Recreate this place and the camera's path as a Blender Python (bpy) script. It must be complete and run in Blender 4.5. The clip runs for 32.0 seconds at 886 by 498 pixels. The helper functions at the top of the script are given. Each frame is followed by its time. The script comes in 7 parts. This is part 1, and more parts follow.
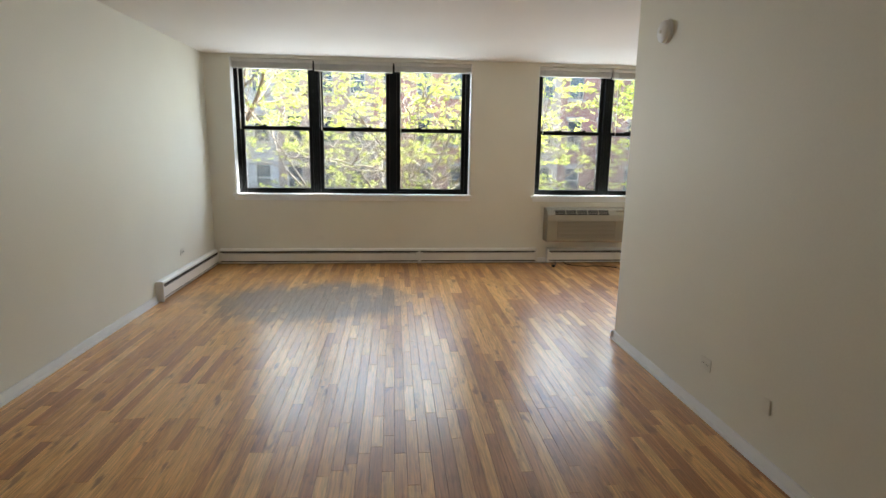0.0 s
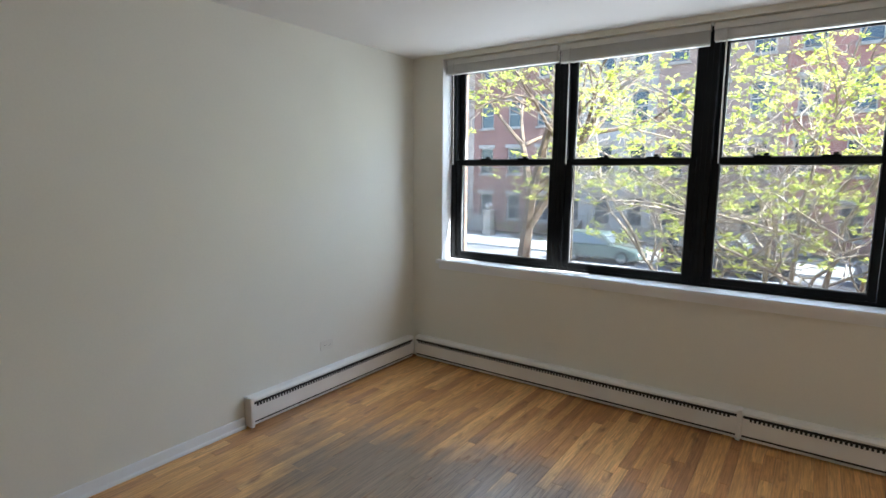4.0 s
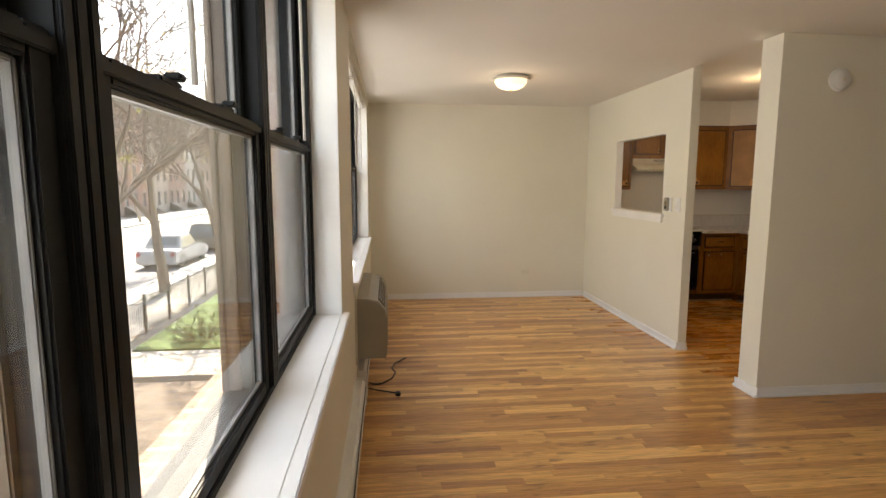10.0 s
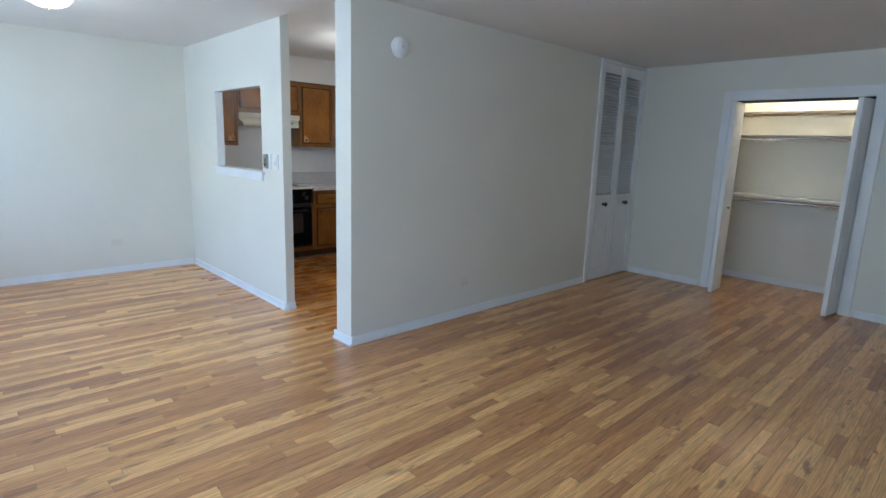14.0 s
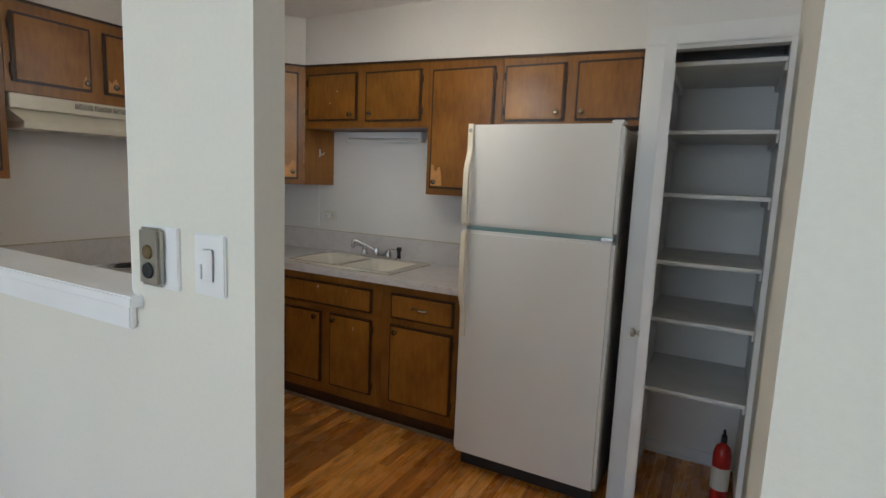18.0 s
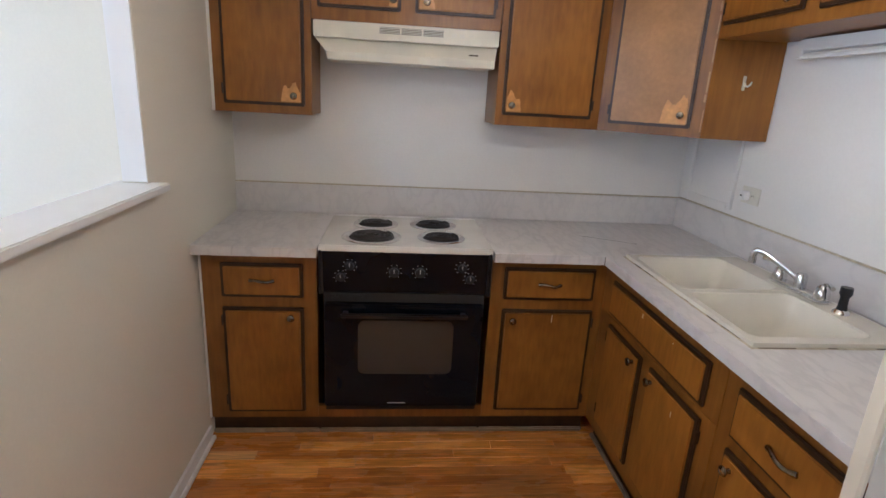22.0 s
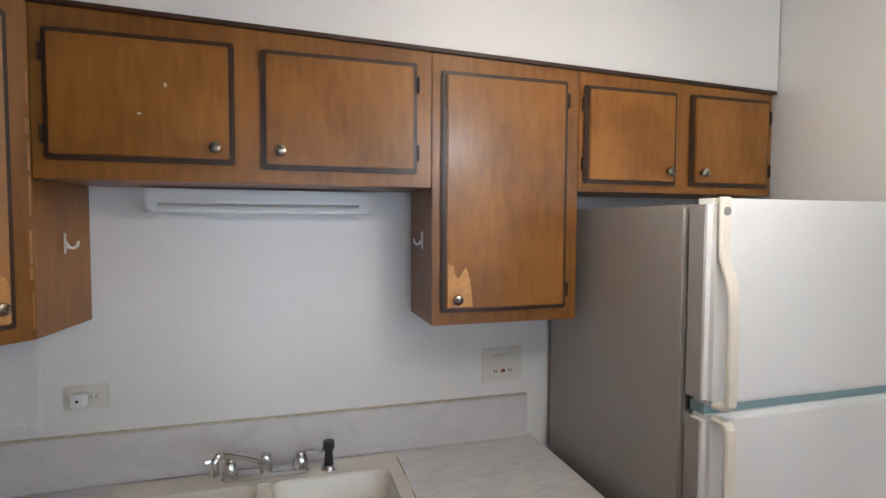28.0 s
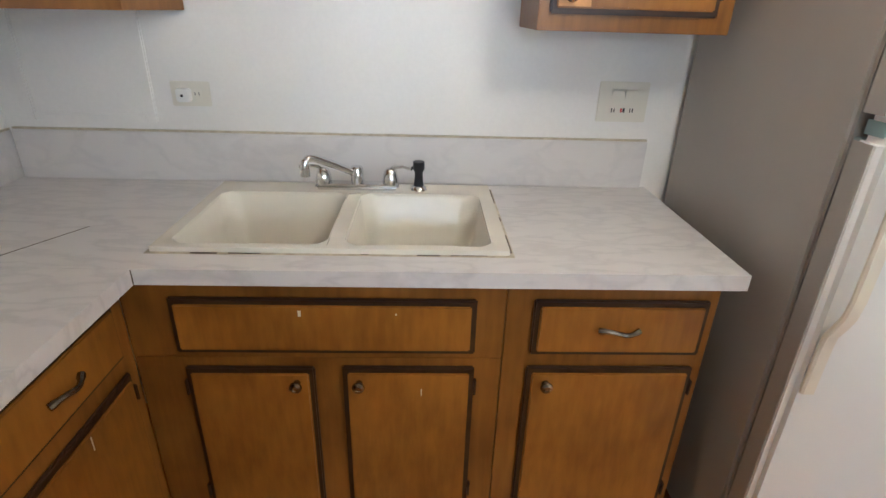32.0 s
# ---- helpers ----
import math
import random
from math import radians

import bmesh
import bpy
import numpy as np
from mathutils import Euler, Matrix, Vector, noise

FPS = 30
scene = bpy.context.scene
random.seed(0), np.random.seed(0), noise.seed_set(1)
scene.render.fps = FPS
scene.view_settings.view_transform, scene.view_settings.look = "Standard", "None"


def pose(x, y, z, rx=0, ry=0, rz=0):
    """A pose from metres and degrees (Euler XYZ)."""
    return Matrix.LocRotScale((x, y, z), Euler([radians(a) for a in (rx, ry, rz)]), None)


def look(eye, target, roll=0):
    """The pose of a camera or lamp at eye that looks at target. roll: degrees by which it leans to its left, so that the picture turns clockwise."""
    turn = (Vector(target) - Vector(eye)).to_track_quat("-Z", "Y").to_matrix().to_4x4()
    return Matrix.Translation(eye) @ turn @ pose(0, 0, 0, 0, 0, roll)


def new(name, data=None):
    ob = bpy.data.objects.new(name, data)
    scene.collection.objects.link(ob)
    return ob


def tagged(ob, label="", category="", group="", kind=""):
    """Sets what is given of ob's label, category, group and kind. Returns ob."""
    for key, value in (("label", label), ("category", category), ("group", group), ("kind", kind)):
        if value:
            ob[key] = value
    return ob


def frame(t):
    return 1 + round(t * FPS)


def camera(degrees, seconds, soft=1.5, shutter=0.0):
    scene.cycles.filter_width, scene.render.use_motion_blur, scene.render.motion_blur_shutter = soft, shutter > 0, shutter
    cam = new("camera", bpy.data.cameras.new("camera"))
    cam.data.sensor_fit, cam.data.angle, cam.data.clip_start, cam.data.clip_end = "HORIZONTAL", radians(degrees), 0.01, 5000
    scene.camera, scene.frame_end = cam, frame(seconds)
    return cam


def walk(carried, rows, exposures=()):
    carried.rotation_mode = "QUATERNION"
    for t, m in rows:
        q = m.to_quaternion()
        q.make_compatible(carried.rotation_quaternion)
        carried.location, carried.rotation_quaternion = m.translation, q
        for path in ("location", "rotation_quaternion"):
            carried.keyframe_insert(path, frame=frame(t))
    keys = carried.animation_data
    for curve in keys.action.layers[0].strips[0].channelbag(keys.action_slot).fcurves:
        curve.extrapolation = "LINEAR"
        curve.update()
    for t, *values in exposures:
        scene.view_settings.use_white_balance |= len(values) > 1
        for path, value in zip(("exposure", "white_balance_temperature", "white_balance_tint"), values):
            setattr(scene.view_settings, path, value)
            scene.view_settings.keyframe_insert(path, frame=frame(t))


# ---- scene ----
cam = camera(80.0, 32.0)
PATH = [
    (0, (2.169, -6.529, 1.437), (2.353, -4.574, 1.06), 0.9),
    (0.5, (2.302, -6.248, 1.456), (2.279, -4.282, 1.087), 1.0),
    (1, (2.512, -5.931, 1.468), (2.2, -3.983, 1.136), 1.3),
    (1.5, (2.826, -5.645, 1.522), (2.219, -3.766, 1.203), 0.9),
    (2, (3.105, -5.302, 1.6), (2.234, -3.53, 1.28), 0.1),
    (2.5, (3.204, -4.867, 1.602), (2.208, -3.16, 1.299), -0.4),
    (3, (3.214, -4.405, 1.557), (2.117, -2.757, 1.273), -0.2),
    (3.5, (3.082, -3.904, 1.574), (1.902, -2.315, 1.286), 0.2),
    (5.5, (1.325, -2.277, 1.386), (0.883, -0.347, 1.102), 1.1),
    (6, (0.97, -1.855, 1.458), (1.013, 0.118, 1.133), 0.8),
    (6.5, (0.738, -1.412, 1.554), (1.252, 0.504, 1.295), 0.3),
    (7, (0.551, -1.009, 1.569), (1.366, 0.805, 1.361), 0.4),
    (7.5, (0.46, -0.633, 1.553), (1.547, 1.026, 1.289), 1.9),
    (8, (0.419, -0.372, 1.521), (1.648, 1.183, 1.254), 2.5),
    (8.5, (0.45, -0.157, 1.501), (2.021, 1.05, 1.225), 2.0),
    (9, (0.482, -0.14, 1.511), (2.318, 0.607, 1.244), 1.5),
    (9.5, (0.532, -0.178, 1.493), (2.503, 0.058, 1.248), 0.5),
    (10, (0.56, -0.225, 1.493), (2.534, -0.431, 1.242), 0.1),
    (10.5, (0.582, -0.296, 1.5), (2.487, -0.846, 1.239), 0.1),
    (11, (0.56, -0.401, 1.462), (2.353, -1.251, 1.211), 0.5),
    (11.5, (0.544, -0.452, 1.471), (2.183, -1.57, 1.218), 0.8),
    (12, (0.544, -0.505, 1.482), (2.011, -1.841, 1.226), 0.8),
    (12.5, (0.513, -0.547, 1.482), (1.821, -2.039, 1.231), 0.6),
    (13, (0.486, -0.59, 1.467), (1.643, -2.202, 1.219), 0.5),
    (13.5, (0.536, -0.634, 1.462), (1.73, -2.209, 1.153), 0.9),
    (14, (0.714, -0.7, 1.484), (2.138, -2.051, 1.099), 1.9),
    (14.5, (1.143, -0.697, 1.515), (2.793, -1.765, 1.143), 2.3),
    (16.5, (3.106, -1.207, 1.489), (4.723, -2.344, 1.184), 2.2),
    (17, (3.504, -1.439, 1.47), (4.843, -2.894, 1.175), 2.6),
    (17.5, (3.851, -1.741, 1.473), (4.888, -3.427, 1.188), 2.5),
    (18, (4.129, -2.085, 1.49), (5.059, -3.835, 1.224), 2.4),
    (18.5, (4.373, -2.432, 1.602), (5.224, -4.23, 1.39), 2.8),
    (19, (4.546, -2.733, 1.642), (5.605, -4.425, 1.519), 2.4),
    (19.5, (4.695, -3.033, 1.668), (6.051, -4.501, 1.6), 1.7),
    (20, (4.834, -3.311, 1.708), (6.51, -4.403, 1.714), 1.2),
    (20.5, (4.876, -3.543, 1.729), (6.783, -4.139, 1.818), 1.3),
    (21, (4.823, -3.628, 1.705), (6.797, -3.944, 1.736), 1.5),
    (21.5, (4.675, -3.651, 1.616), (6.65, -3.851, 1.373), 2.1),
    (22, (4.623, -3.657, 1.519), (6.534, -3.85, 0.961), 3.2),
    (22.5, (4.599, -3.644, 1.435), (6.445, -3.856, 0.695), 3.2),
    (23, (4.619, -3.62, 1.406), (6.461, -3.857, 0.666), 2.6),
    (23.5, (4.661, -3.589, 1.431), (6.534, -3.808, 0.766), 2.8),
    (24, (4.848, -3.52, 1.475), (6.751, -3.734, 0.9), 3.3),
    (24.5, (5.146, -3.441, 1.495), (7.033, -3.856, 0.978), 3.6),
    (25, (5.476, -3.39, 1.502), (7.174, -4.337, 1.033), 3.4),
    (25.5, (5.804, -3.437, 1.54), (7.016, -4.982, 1.16), 3.6),
    (26, (6.006, -3.547, 1.6), (6.615, -5.43, 1.314), 2.4),
    (26.5, (6.166, -3.528, 1.673), (6.276, -5.522, 1.566), 1.1),
    (28.5, (6.174, -3.416, 1.688), (5.575, -5.321, 1.577), 0.5),
    (29, (6.164, -3.405, 1.589), (5.625, -5.304, 1.267), 0.4),
    (29.5, (6.173, -3.379, 1.5), (5.663, -5.231, 0.945), 1.2),
    (30, (6.174, -3.364, 1.439), (5.687, -5.133, 0.642), 2.3),
    (30.5, (6.174, -3.344, 1.414), (5.682, -5.047, 0.486), 2.7),
    (31, (6.161, -3.365, 1.418), (5.691, -5.075, 0.494), 2.6),
    (31.5, (6.136, -3.429, 1.43), (5.817, -5.204, 0.567), 2.2),
    (32, (6.037, -3.533, 1.429), (5.964, -5.352, 0.6), 1.7),
]
# stops and white balance as the eye adapts along the walk
LIGHT = [
    (0.0, 3.15, 6050, 6), (2.0, 2.98, 5850, 6), (3.5, 2.85, 5500, 7), (5.5, 2.32, 6000, 12), (6.0, 2.20, 6000, 13), (7.0, 1.80, 5900, 10), (8.0, 1.85, 6000, 7), (9.0, 1.90, 6600, 5), (10.0, 2.75, 7600, 14), (11.0, 3.10, 7100, 13),
    (12.0, 3.22, 5600, 8), (13.0, 3.33, 4820, 6), (14.5, 3.22, 4600, 5), (17.0, 2.85, 5200, 7), (18.0, 2.82, 5350, 7), (19.0, 3.42, 5700, 10), (20.0, 3.62, 5600, 13), (21.0, 3.45, 5050, 14), (23.0, 4.20, 5150, 12),
    (24.0, 4.17, 5200, 10), (25.0, 4.15, 4950, 9), (26.0, 3.70, 5350, 11), (28.5, 3.50, 5050, 11), (29.0, 3.55, 5050, 11), (30.0, 3.97, 4950, 9), (32.0, 4.08, 5200, 9),
]
walk(cam, [(t, look(eye, target, roll)) for t, eye, target, roll in PATH], LIGHT)

# ==== world and light ====
world = bpy.data.worlds.new("world")
scene.world = world
world.use_nodes = True
SUN_EL, SUN_AZ = 46.0, 77.0      # elevation; degrees from +y towards +x
sky = world.node_tree.nodes.new("ShaderNodeTexSky")
sky.sky_type = "NISHITA"
sky.sun_disc = False
sky.sun_elevation = radians(SUN_EL)
sky.sun_rotation = radians(SUN_AZ)
bg = world.node_tree.nodes["Background"]
bg.inputs["Strength"].default_value = 0.15
world.node_tree.links.new(sky.outputs["Color"], bg.inputs["Color"])
sun_dir = Vector((math.sin(radians(SUN_AZ)) * math.cos(radians(SUN_EL)), math.cos(radians(SUN_AZ)) * math.cos(radians(SUN_EL)), math.sin(radians(SUN_EL))))
sun = new("sun", bpy.data.lights.new("sun", "SUN"))
sun.data.energy, sun.data.angle, sun.data.color = 5.0, radians(0.53), (1.0, 0.95, 0.86)
sun.matrix_world = look(sun_dir * 40, (0, 0, 0))


def area_light(name, m, w, h, power, color):
    """A rectangle of light that shines along its own -z."""
    d = bpy.data.lights.new(name, "AREA")
    d.shape, d.size, d.size_y, d.energy, d.color = "RECTANGLE", w, h, power, color
    ob = new(name, d)
    ob.matrix_world = m
    return ob


# daylight through the two window openings
for xc in (1.69, 5.33):
    area_light("window_daylight", look((xc, 0.40, 1.62), (xc, -3.0, 1.0)), 2.6, 1.4, 6.2, (0.93, 0.97, 1.0))

# ==== materials ====
MATS = {}


def mat(name, color, rough=0.5, metal=0.0, spec=0.5, grain=0.0, grain_scale=40.0, stain=0.0, stain_scale=3.0, bump=0.0, bump_scale=60.0,
        emit=0.0, coat=0.0, stretch=(1, 1, 1), rand=0.0, sheen_rough=0.0):
    """A surface: colour with fine grain and broad staining, roughness that wavers, and fine relief."""
    if name in MATS:
        return MATS[name]
    m = bpy.data.materials.new(name)
    m.use_nodes = True
    n, l = m.node_tree.nodes, m.node_tree.links
    b = n["Principled BSDF"]
    b.inputs["Roughness"].default_value = rough
    b.inputs["Metallic"].default_value = metal
    b.inputs["Specular IOR Level"].default_value = spec
    b.inputs["Coat Weight"].default_value = coat
    tc = n.new("ShaderNodeTexCoord")
    mp = n.new("ShaderNodeMapping")
    mp.inputs["Scale"].default_value = stretch
    l.new(tc.outputs["Object"], mp.inputs["Vector"])
    src = None
    if grain or stain or rand:
        val = n.new("ShaderNodeValue")
        val.outputs[0].default_value = 1.0
        out = val.outputs[0]
        for amount, sc in ((grain, grain_scale), (stain, stain_scale)):
            if amount:
                t = n.new("ShaderNodeTexNoise")
                t.inputs["Scale"].default_value = sc
                t.inputs["Detail"].default_value = 5
                l.new(mp.outputs[0], t.inputs["Vector"])
                r = n.new("ShaderNodeMapRange")
                r.inputs["From Min"].default_value, r.inputs["From Max"].default_value = 0.3, 0.7
                r.inputs["To Min"].default_value, r.inputs["To Max"].default_value = 1 - amount, 1 + amount
                l.new(t.outputs["Fac"], r.inputs["Value"])
                mu = n.new("ShaderNodeMath")
                mu.operation = "MULTIPLY"
                l.new(out, mu.inputs[0])
                l.new(r.outputs[0], mu.inputs[1])
                out = mu.outputs[0]
        if rand:
            oi = n.new("ShaderNodeObjectInfo")
            r = n.new("ShaderNodeMapRange")
            r.inputs["To Min"].default_value, r.inputs["To Max"].default_value = 1 - rand, 1 + rand
            l.new(oi.outputs["Random"], r.inputs["Value"])
            mu = n.new("ShaderNodeMath")
            mu.operation = "MULTIPLY"
            l.new(out, mu.inputs[0])
            l.new(r.outputs[0], mu.inputs[1])
            out = mu.outputs[0]
        mx = n.new("ShaderNodeMix")
        mx.data_type, mx.blend_type = "RGBA", "MULTIPLY"
        mx.inputs["Factor"].default_value = 1.0
        mx.inputs["A"].default_value = (*color, 1)
        l.new(out, mx.inputs["B"])
        src = mx.outputs["Result"]
        l.new(src, b.inputs["Base Color"])
    else:
        b.inputs["Base Color"].default_value = (*color, 1)
    if bump:
        t = n.new("ShaderNodeTexNoise")
        t.inputs["Scale"].default_value = bump_scale
        t.inputs["Detail"].default_value = 4
        l.new(mp.outputs[0], t.inputs["Vector"])
        bp = n.new("ShaderNodeBump")
        bp.inputs["Strength"].default_value = bump
        bp.inputs["Distance"].default_value = 0.004
        l.new(t.outputs["Fac"], bp.inputs["Height"])
        l.new(bp.outputs[0], b.inputs["Normal"])
    if emit:
        b.inputs["Emission Color"].default_value = (*color, 1)
        b.inputs["Emission Strength"].default_value = emit
    MATS[name] = m
    return m


def glass_mat(name, tint, alpha, rough=0.0):
    """A thin pane: mostly clear, with a sharp reflection that grows at a slant."""
    if name in MATS:
        return MATS[name]
    m = bpy.data.materials.new(name)
    m.use_nodes = True
    n, l = m.node_tree.nodes, m.node_tree.links
    n.remove(n["Principled BSDF"])
    tr = n.new("ShaderNodeBsdfTransparent")
    tr.inputs["Color"].default_value = (*tint, 1)
    gl = n.new("ShaderNodeBsdfGlossy")
    gl.inputs["Roughness"].default_value = rough
    lw = n.new("ShaderNodeLayerWeight")
    lw.inputs["Blend"].default_value = 0.5
    pw = n.new("ShaderNodeMath")
    pw.operation = "POWER"
    pw.inputs[1].default_value = 4.0
    l.new(lw.outputs["Facing"], pw.inputs[0])
    fr = n.new("ShaderNodeMath")
    fr.operation = "MULTIPLY_ADD"
    fr.inputs[1].default_value, fr.inputs[2].default_value = 0.75, 0.035
    l.new(pw.outputs[0], fr.inputs[0])
    mi = n.new("ShaderNodeMixShader")
    l.new(fr.outputs[0], mi.inputs["Fac"])
    l.new(tr.outputs[0], mi.inputs[1])
    l.new(gl.outputs[0], mi.inputs[2])
    l.new(mi.outputs[0], n["Material Output"].inputs["Surface"])
    MATS[name] = m
    return m


WALL = mat("wall_paint", (0.755, 0.73, 0.635), 0.55, grain=0.015, grain_scale=90, stain=0.03, stain_scale=1.2, bump=0.08, bump_scale=220)
KWALL = mat("kitchen_wall_paint", (0.80, 0.785, 0.755), 0.4, grain=0.015, grain_scale=90, stain=0.03, stain_scale=1.5, bump=0.08, bump_scale=200)
CEIL = mat("ceiling_paint", (0.80, 0.785, 0.75), 0.75, stain=0.03, stain_scale=0.9, bump=0.08, bump_scale=180)
TRIM = mat("white_trim_paint", (0.83, 0.83, 0.82), 0.35, stain=0.04, stain_scale=4, bump=0.06, bump_scale=40)
BLACK = mat("black_window_paint", (0.010, 0.011, 0.012), 0.5, spec=0.15, stain=0.25, stain_scale=9, bump=0.05, bump_scale=120)


# ==== mesh helpers ====
def box(bm, x0, x1, y0, y1, z0, z1, bevel=0.0, m=None):
    """Adds a box, with its edges rounded off."""
    r = bmesh.ops.create_cube(bm, size=1.0)
    vs = r["verts"]
    for v in vs:
        v.co = Vector((x0 + (v.co.x + 0.5) * (x1 - x0), y0 + (v.co.y + 0.5) * (y1 - y0), z0 + (v.co.z + 0.5) * (z1 - z0)))
    if bevel:
        es = list({e for v in vs for e in v.link_edges})
        rb = bmesh.ops.bevel(bm, geom=es, offset=bevel, segments=2, affect="EDGES", clamp_overlap=True)
        vs = list({v for f in rb["faces"] for v in f.verts} | {v for v in vs if v.is_valid})
    if m is not None:
        bmesh.ops.transform(bm, matrix=m, verts=vs)
    return vs


def tube(bm, p, q, r0, r1=None, seg=12, caps=True):
    """Adds a round bar from p to q."""
    p, q = Vector(p), Vector(q)
    d = q - p
    r1 = r0 if r1 is None else r1
    m = Matrix.Translation((p + q) / 2) @ d.to_track_quat("Z", "Y").to_matrix().to_4x4()
    return bmesh.ops.create_cone(bm, cap_ends=caps, segments=seg, radius1=r0, radius2=r1, depth=d.length, matrix=m)["verts"]


def lathe(bm, profile, m=None, seg=24):
    """Turns a profile of (radius, height) round the z axis."""
    rings = []
    for r, z in profile:
        if r < 1e-5:
            rings.append([bm.verts.new((0, 0, z))])
        else:
            rings.append([bm.verts.new((r * math.cos(a), r * math.sin(a), z)) for a in [2 * math.pi * k / seg for k in range(seg)]])
    for a, b in zip(rings, rings[1:]):
        for k in range(seg):
            j = (k + 1) % seg
            if len(a) == 1 and len(b) > 1:
                bm.faces.new((a[0], b[j], b[k]))
            elif len(b) == 1 and len(a) > 1:
                bm.faces.new((a[k], a[j], b[0]))
            elif len(a) > 1:
                bm.faces.new((a[k], a[j], b[j], b[k]))
    vs = [v for r in rings for v in r]
    if m is not None:
        bmesh.ops.transform(bm, matrix=m, verts=vs)
    return vs


def sweep(bm, pts, r, seg=8):
    """A bent round bar through pts; r is one radius or one for each point."""
    pts = [Vector(p) for p in pts]
    rs = r if isinstance(r, (list, tuple)) else [r] * len(pts)
    rings, side = [], None
    for k, p in enumerate(pts):
        d = (pts[min(k + 1, len(pts) - 1)] - pts[max(k - 1, 0)]).normalized()
        if side is None:
            side = d.orthogonal().normalized()
        side = (side - d * side.dot(d)).normalized()
        up = d.cross(side)
        rings.append([bm.verts.new(p + rs[k] * (math.cos(a) * side + math.sin(a) * up)) for a in [2 * math.pi * j / seg for j in range(seg)]])
    for a, b in zip(rings, rings[1:]):
        for j in range(seg):
            bm.faces.new((a[j], a[(j + 1) % seg], b[(j + 1) % seg], b[j]))
    bm.faces.new(rings[0][::-1])
    bm.faces.new(rings[-1])


def prism(bm, outline, z0, z1, m=None):
    """Raises a flat outline of (x, y) from z0 to z1."""
    lo = [bm.verts.new((x, y, z0)) for x, y in outline]
    hi = [bm.verts.new((x, y, z1)) for x, y in outline]
    n = len(outline)
    bm.faces.new(lo[::-1])
    bm.faces.new(hi)
    for k in range(n):
        j = (k + 1) % n
        bm.faces.new((lo[k], lo[j], hi[j], hi[k]))
    if m is not None:
        bmesh.ops.transform(bm, matrix=m, verts=lo + hi)
    return lo + hi


def mesh_of(name, bm, material, smooth=False):
    bmesh.ops.recalc_face_normals(bm, faces=bm.faces)
    me = bpy.data.meshes.new(name)
    bm.to_mesh(me)
    bm.free()
    me.materials.append(material)
    if smooth:
        for p in me.polygons:
            p.use_smooth = True
        me.set_sharp_from_angle(angle=radians(38))
    return me


def part(name, bm, material, parent, label="", smooth=False):
    ob = new(name, mesh_of(name, bm, material, smooth))
    ob.parent = parent
    if label:
        ob["label"] = label
    return ob


def thing(name, m, label, category, group="", kind=""):
    """An Empty at the base of a thing, to hold its parts."""
    ob = new(name)
    ob.empty_display_size = 0.1
    ob.matrix_world = m
    return tagged(ob, label, category, group, kind)


def solid(name, bm, material, label, category, group="", kind="", smooth=False, m=None):
    """A thing that is one mesh."""
    ob = new(name, mesh_of(name, bm, material, smooth))
    if m is not None:
        ob.matrix_world = m
    return tagged(ob, label, category, group, kind)


def boxes(*bs, bevel=0.0):
    bm = bmesh.new()
    for b in bs:
        box(bm, *b, bevel=bevel)
    return bm


# ==== plan ====
H, HK = 2.455, 2.52        # ceilings of living room and kitchen
XR, XK = 7.24, 7.31        # dining wall, stove wall
YP, YPK = -2.80, -2.878    # pass-through wall, two faces
XE = 4.918                 # its free end
YS = -5.185                # sink wall
YB = -6.90                 # back wall of the living room
XP0, XP1 = 3.865, 4.06     # partition, and the post at its end
XPK = 3.955                # kitchen face of the partition
W1, W2 = (0.29, 3.10), (3.92, 6.70)
WZ = (0.86, 2.42)
T = 0.27                   # thickness of the outer wall
PX, PZ = (5.31, 6.375), (1.203, 1.950)
ST = "structure"
CLO = (1.64, 2.86, 2.06)   # closet opening
YPAN = -4.545              # front of the pantry

# ==== structure ====
solid("wall_window", boxes((-0.15, W1[0], 0, T, 0, H), (W1[1], W2[0], 0, T, 0, H), (W2[1], XR + 0.3, 0, T, 0, H),
                           (W1[0], W1[1], 0, T, 0, WZ[0] - 0.03), (W2[0], W2[1], 0, T, 0, WZ[0] - 0.03),
                           (W1[0], W1[1], 0, T, WZ[1], H), (W2[0], W2[1], 0, T, WZ[1], H)), WALL, "cream painted wall with two wide window openings", "wall", kind=ST)
solid("wall_left", boxes((-0.15, 0, -7.02, 0, 0, H)), WALL, "plain cream painted wall beside the living room", "wall", kind=ST)
solid("wall_dining", boxes((XR, XR + 0.3, YP, 0, 0, H)), WALL, "plain cream painted wall at the dining end", "wall", kind=ST)
solid("wall_pass_through", boxes((XE, PX[0], YPK, YP, 0, HK), (PX[1], XK + 0.15, YPK, YP, 0, HK), (PX[0], PX[1], YPK, YP, 0, PZ[0] - 0.03), (PX[0], PX[1], YPK, YP, PZ[1], HK)),
      WALL, "cream painted wall with a serving hatch into the kitchen", "wall", kind=ST)
solid("wall_partition", boxes((XP0, XP1, -2.97, YP + 0.02, 0, HK), (XP0, XPK, -5.93, -2.97, 0, HK), (XP0, XP0 + 0.09, -6.86, -5.93, 2.43, HK), (XP0, XP0 + 0.09, YB, -6.86, 0, HK)),
      WALL, "cream painted partition wall between living room and kitchen", "wall", kind=ST)
solid("wall_stove", boxes((XK, XK + 0.15, YS - 0.15, YPK, 0, HK)), KWALL, "off-white painted kitchen wall behind the stove", "wall", kind=ST)
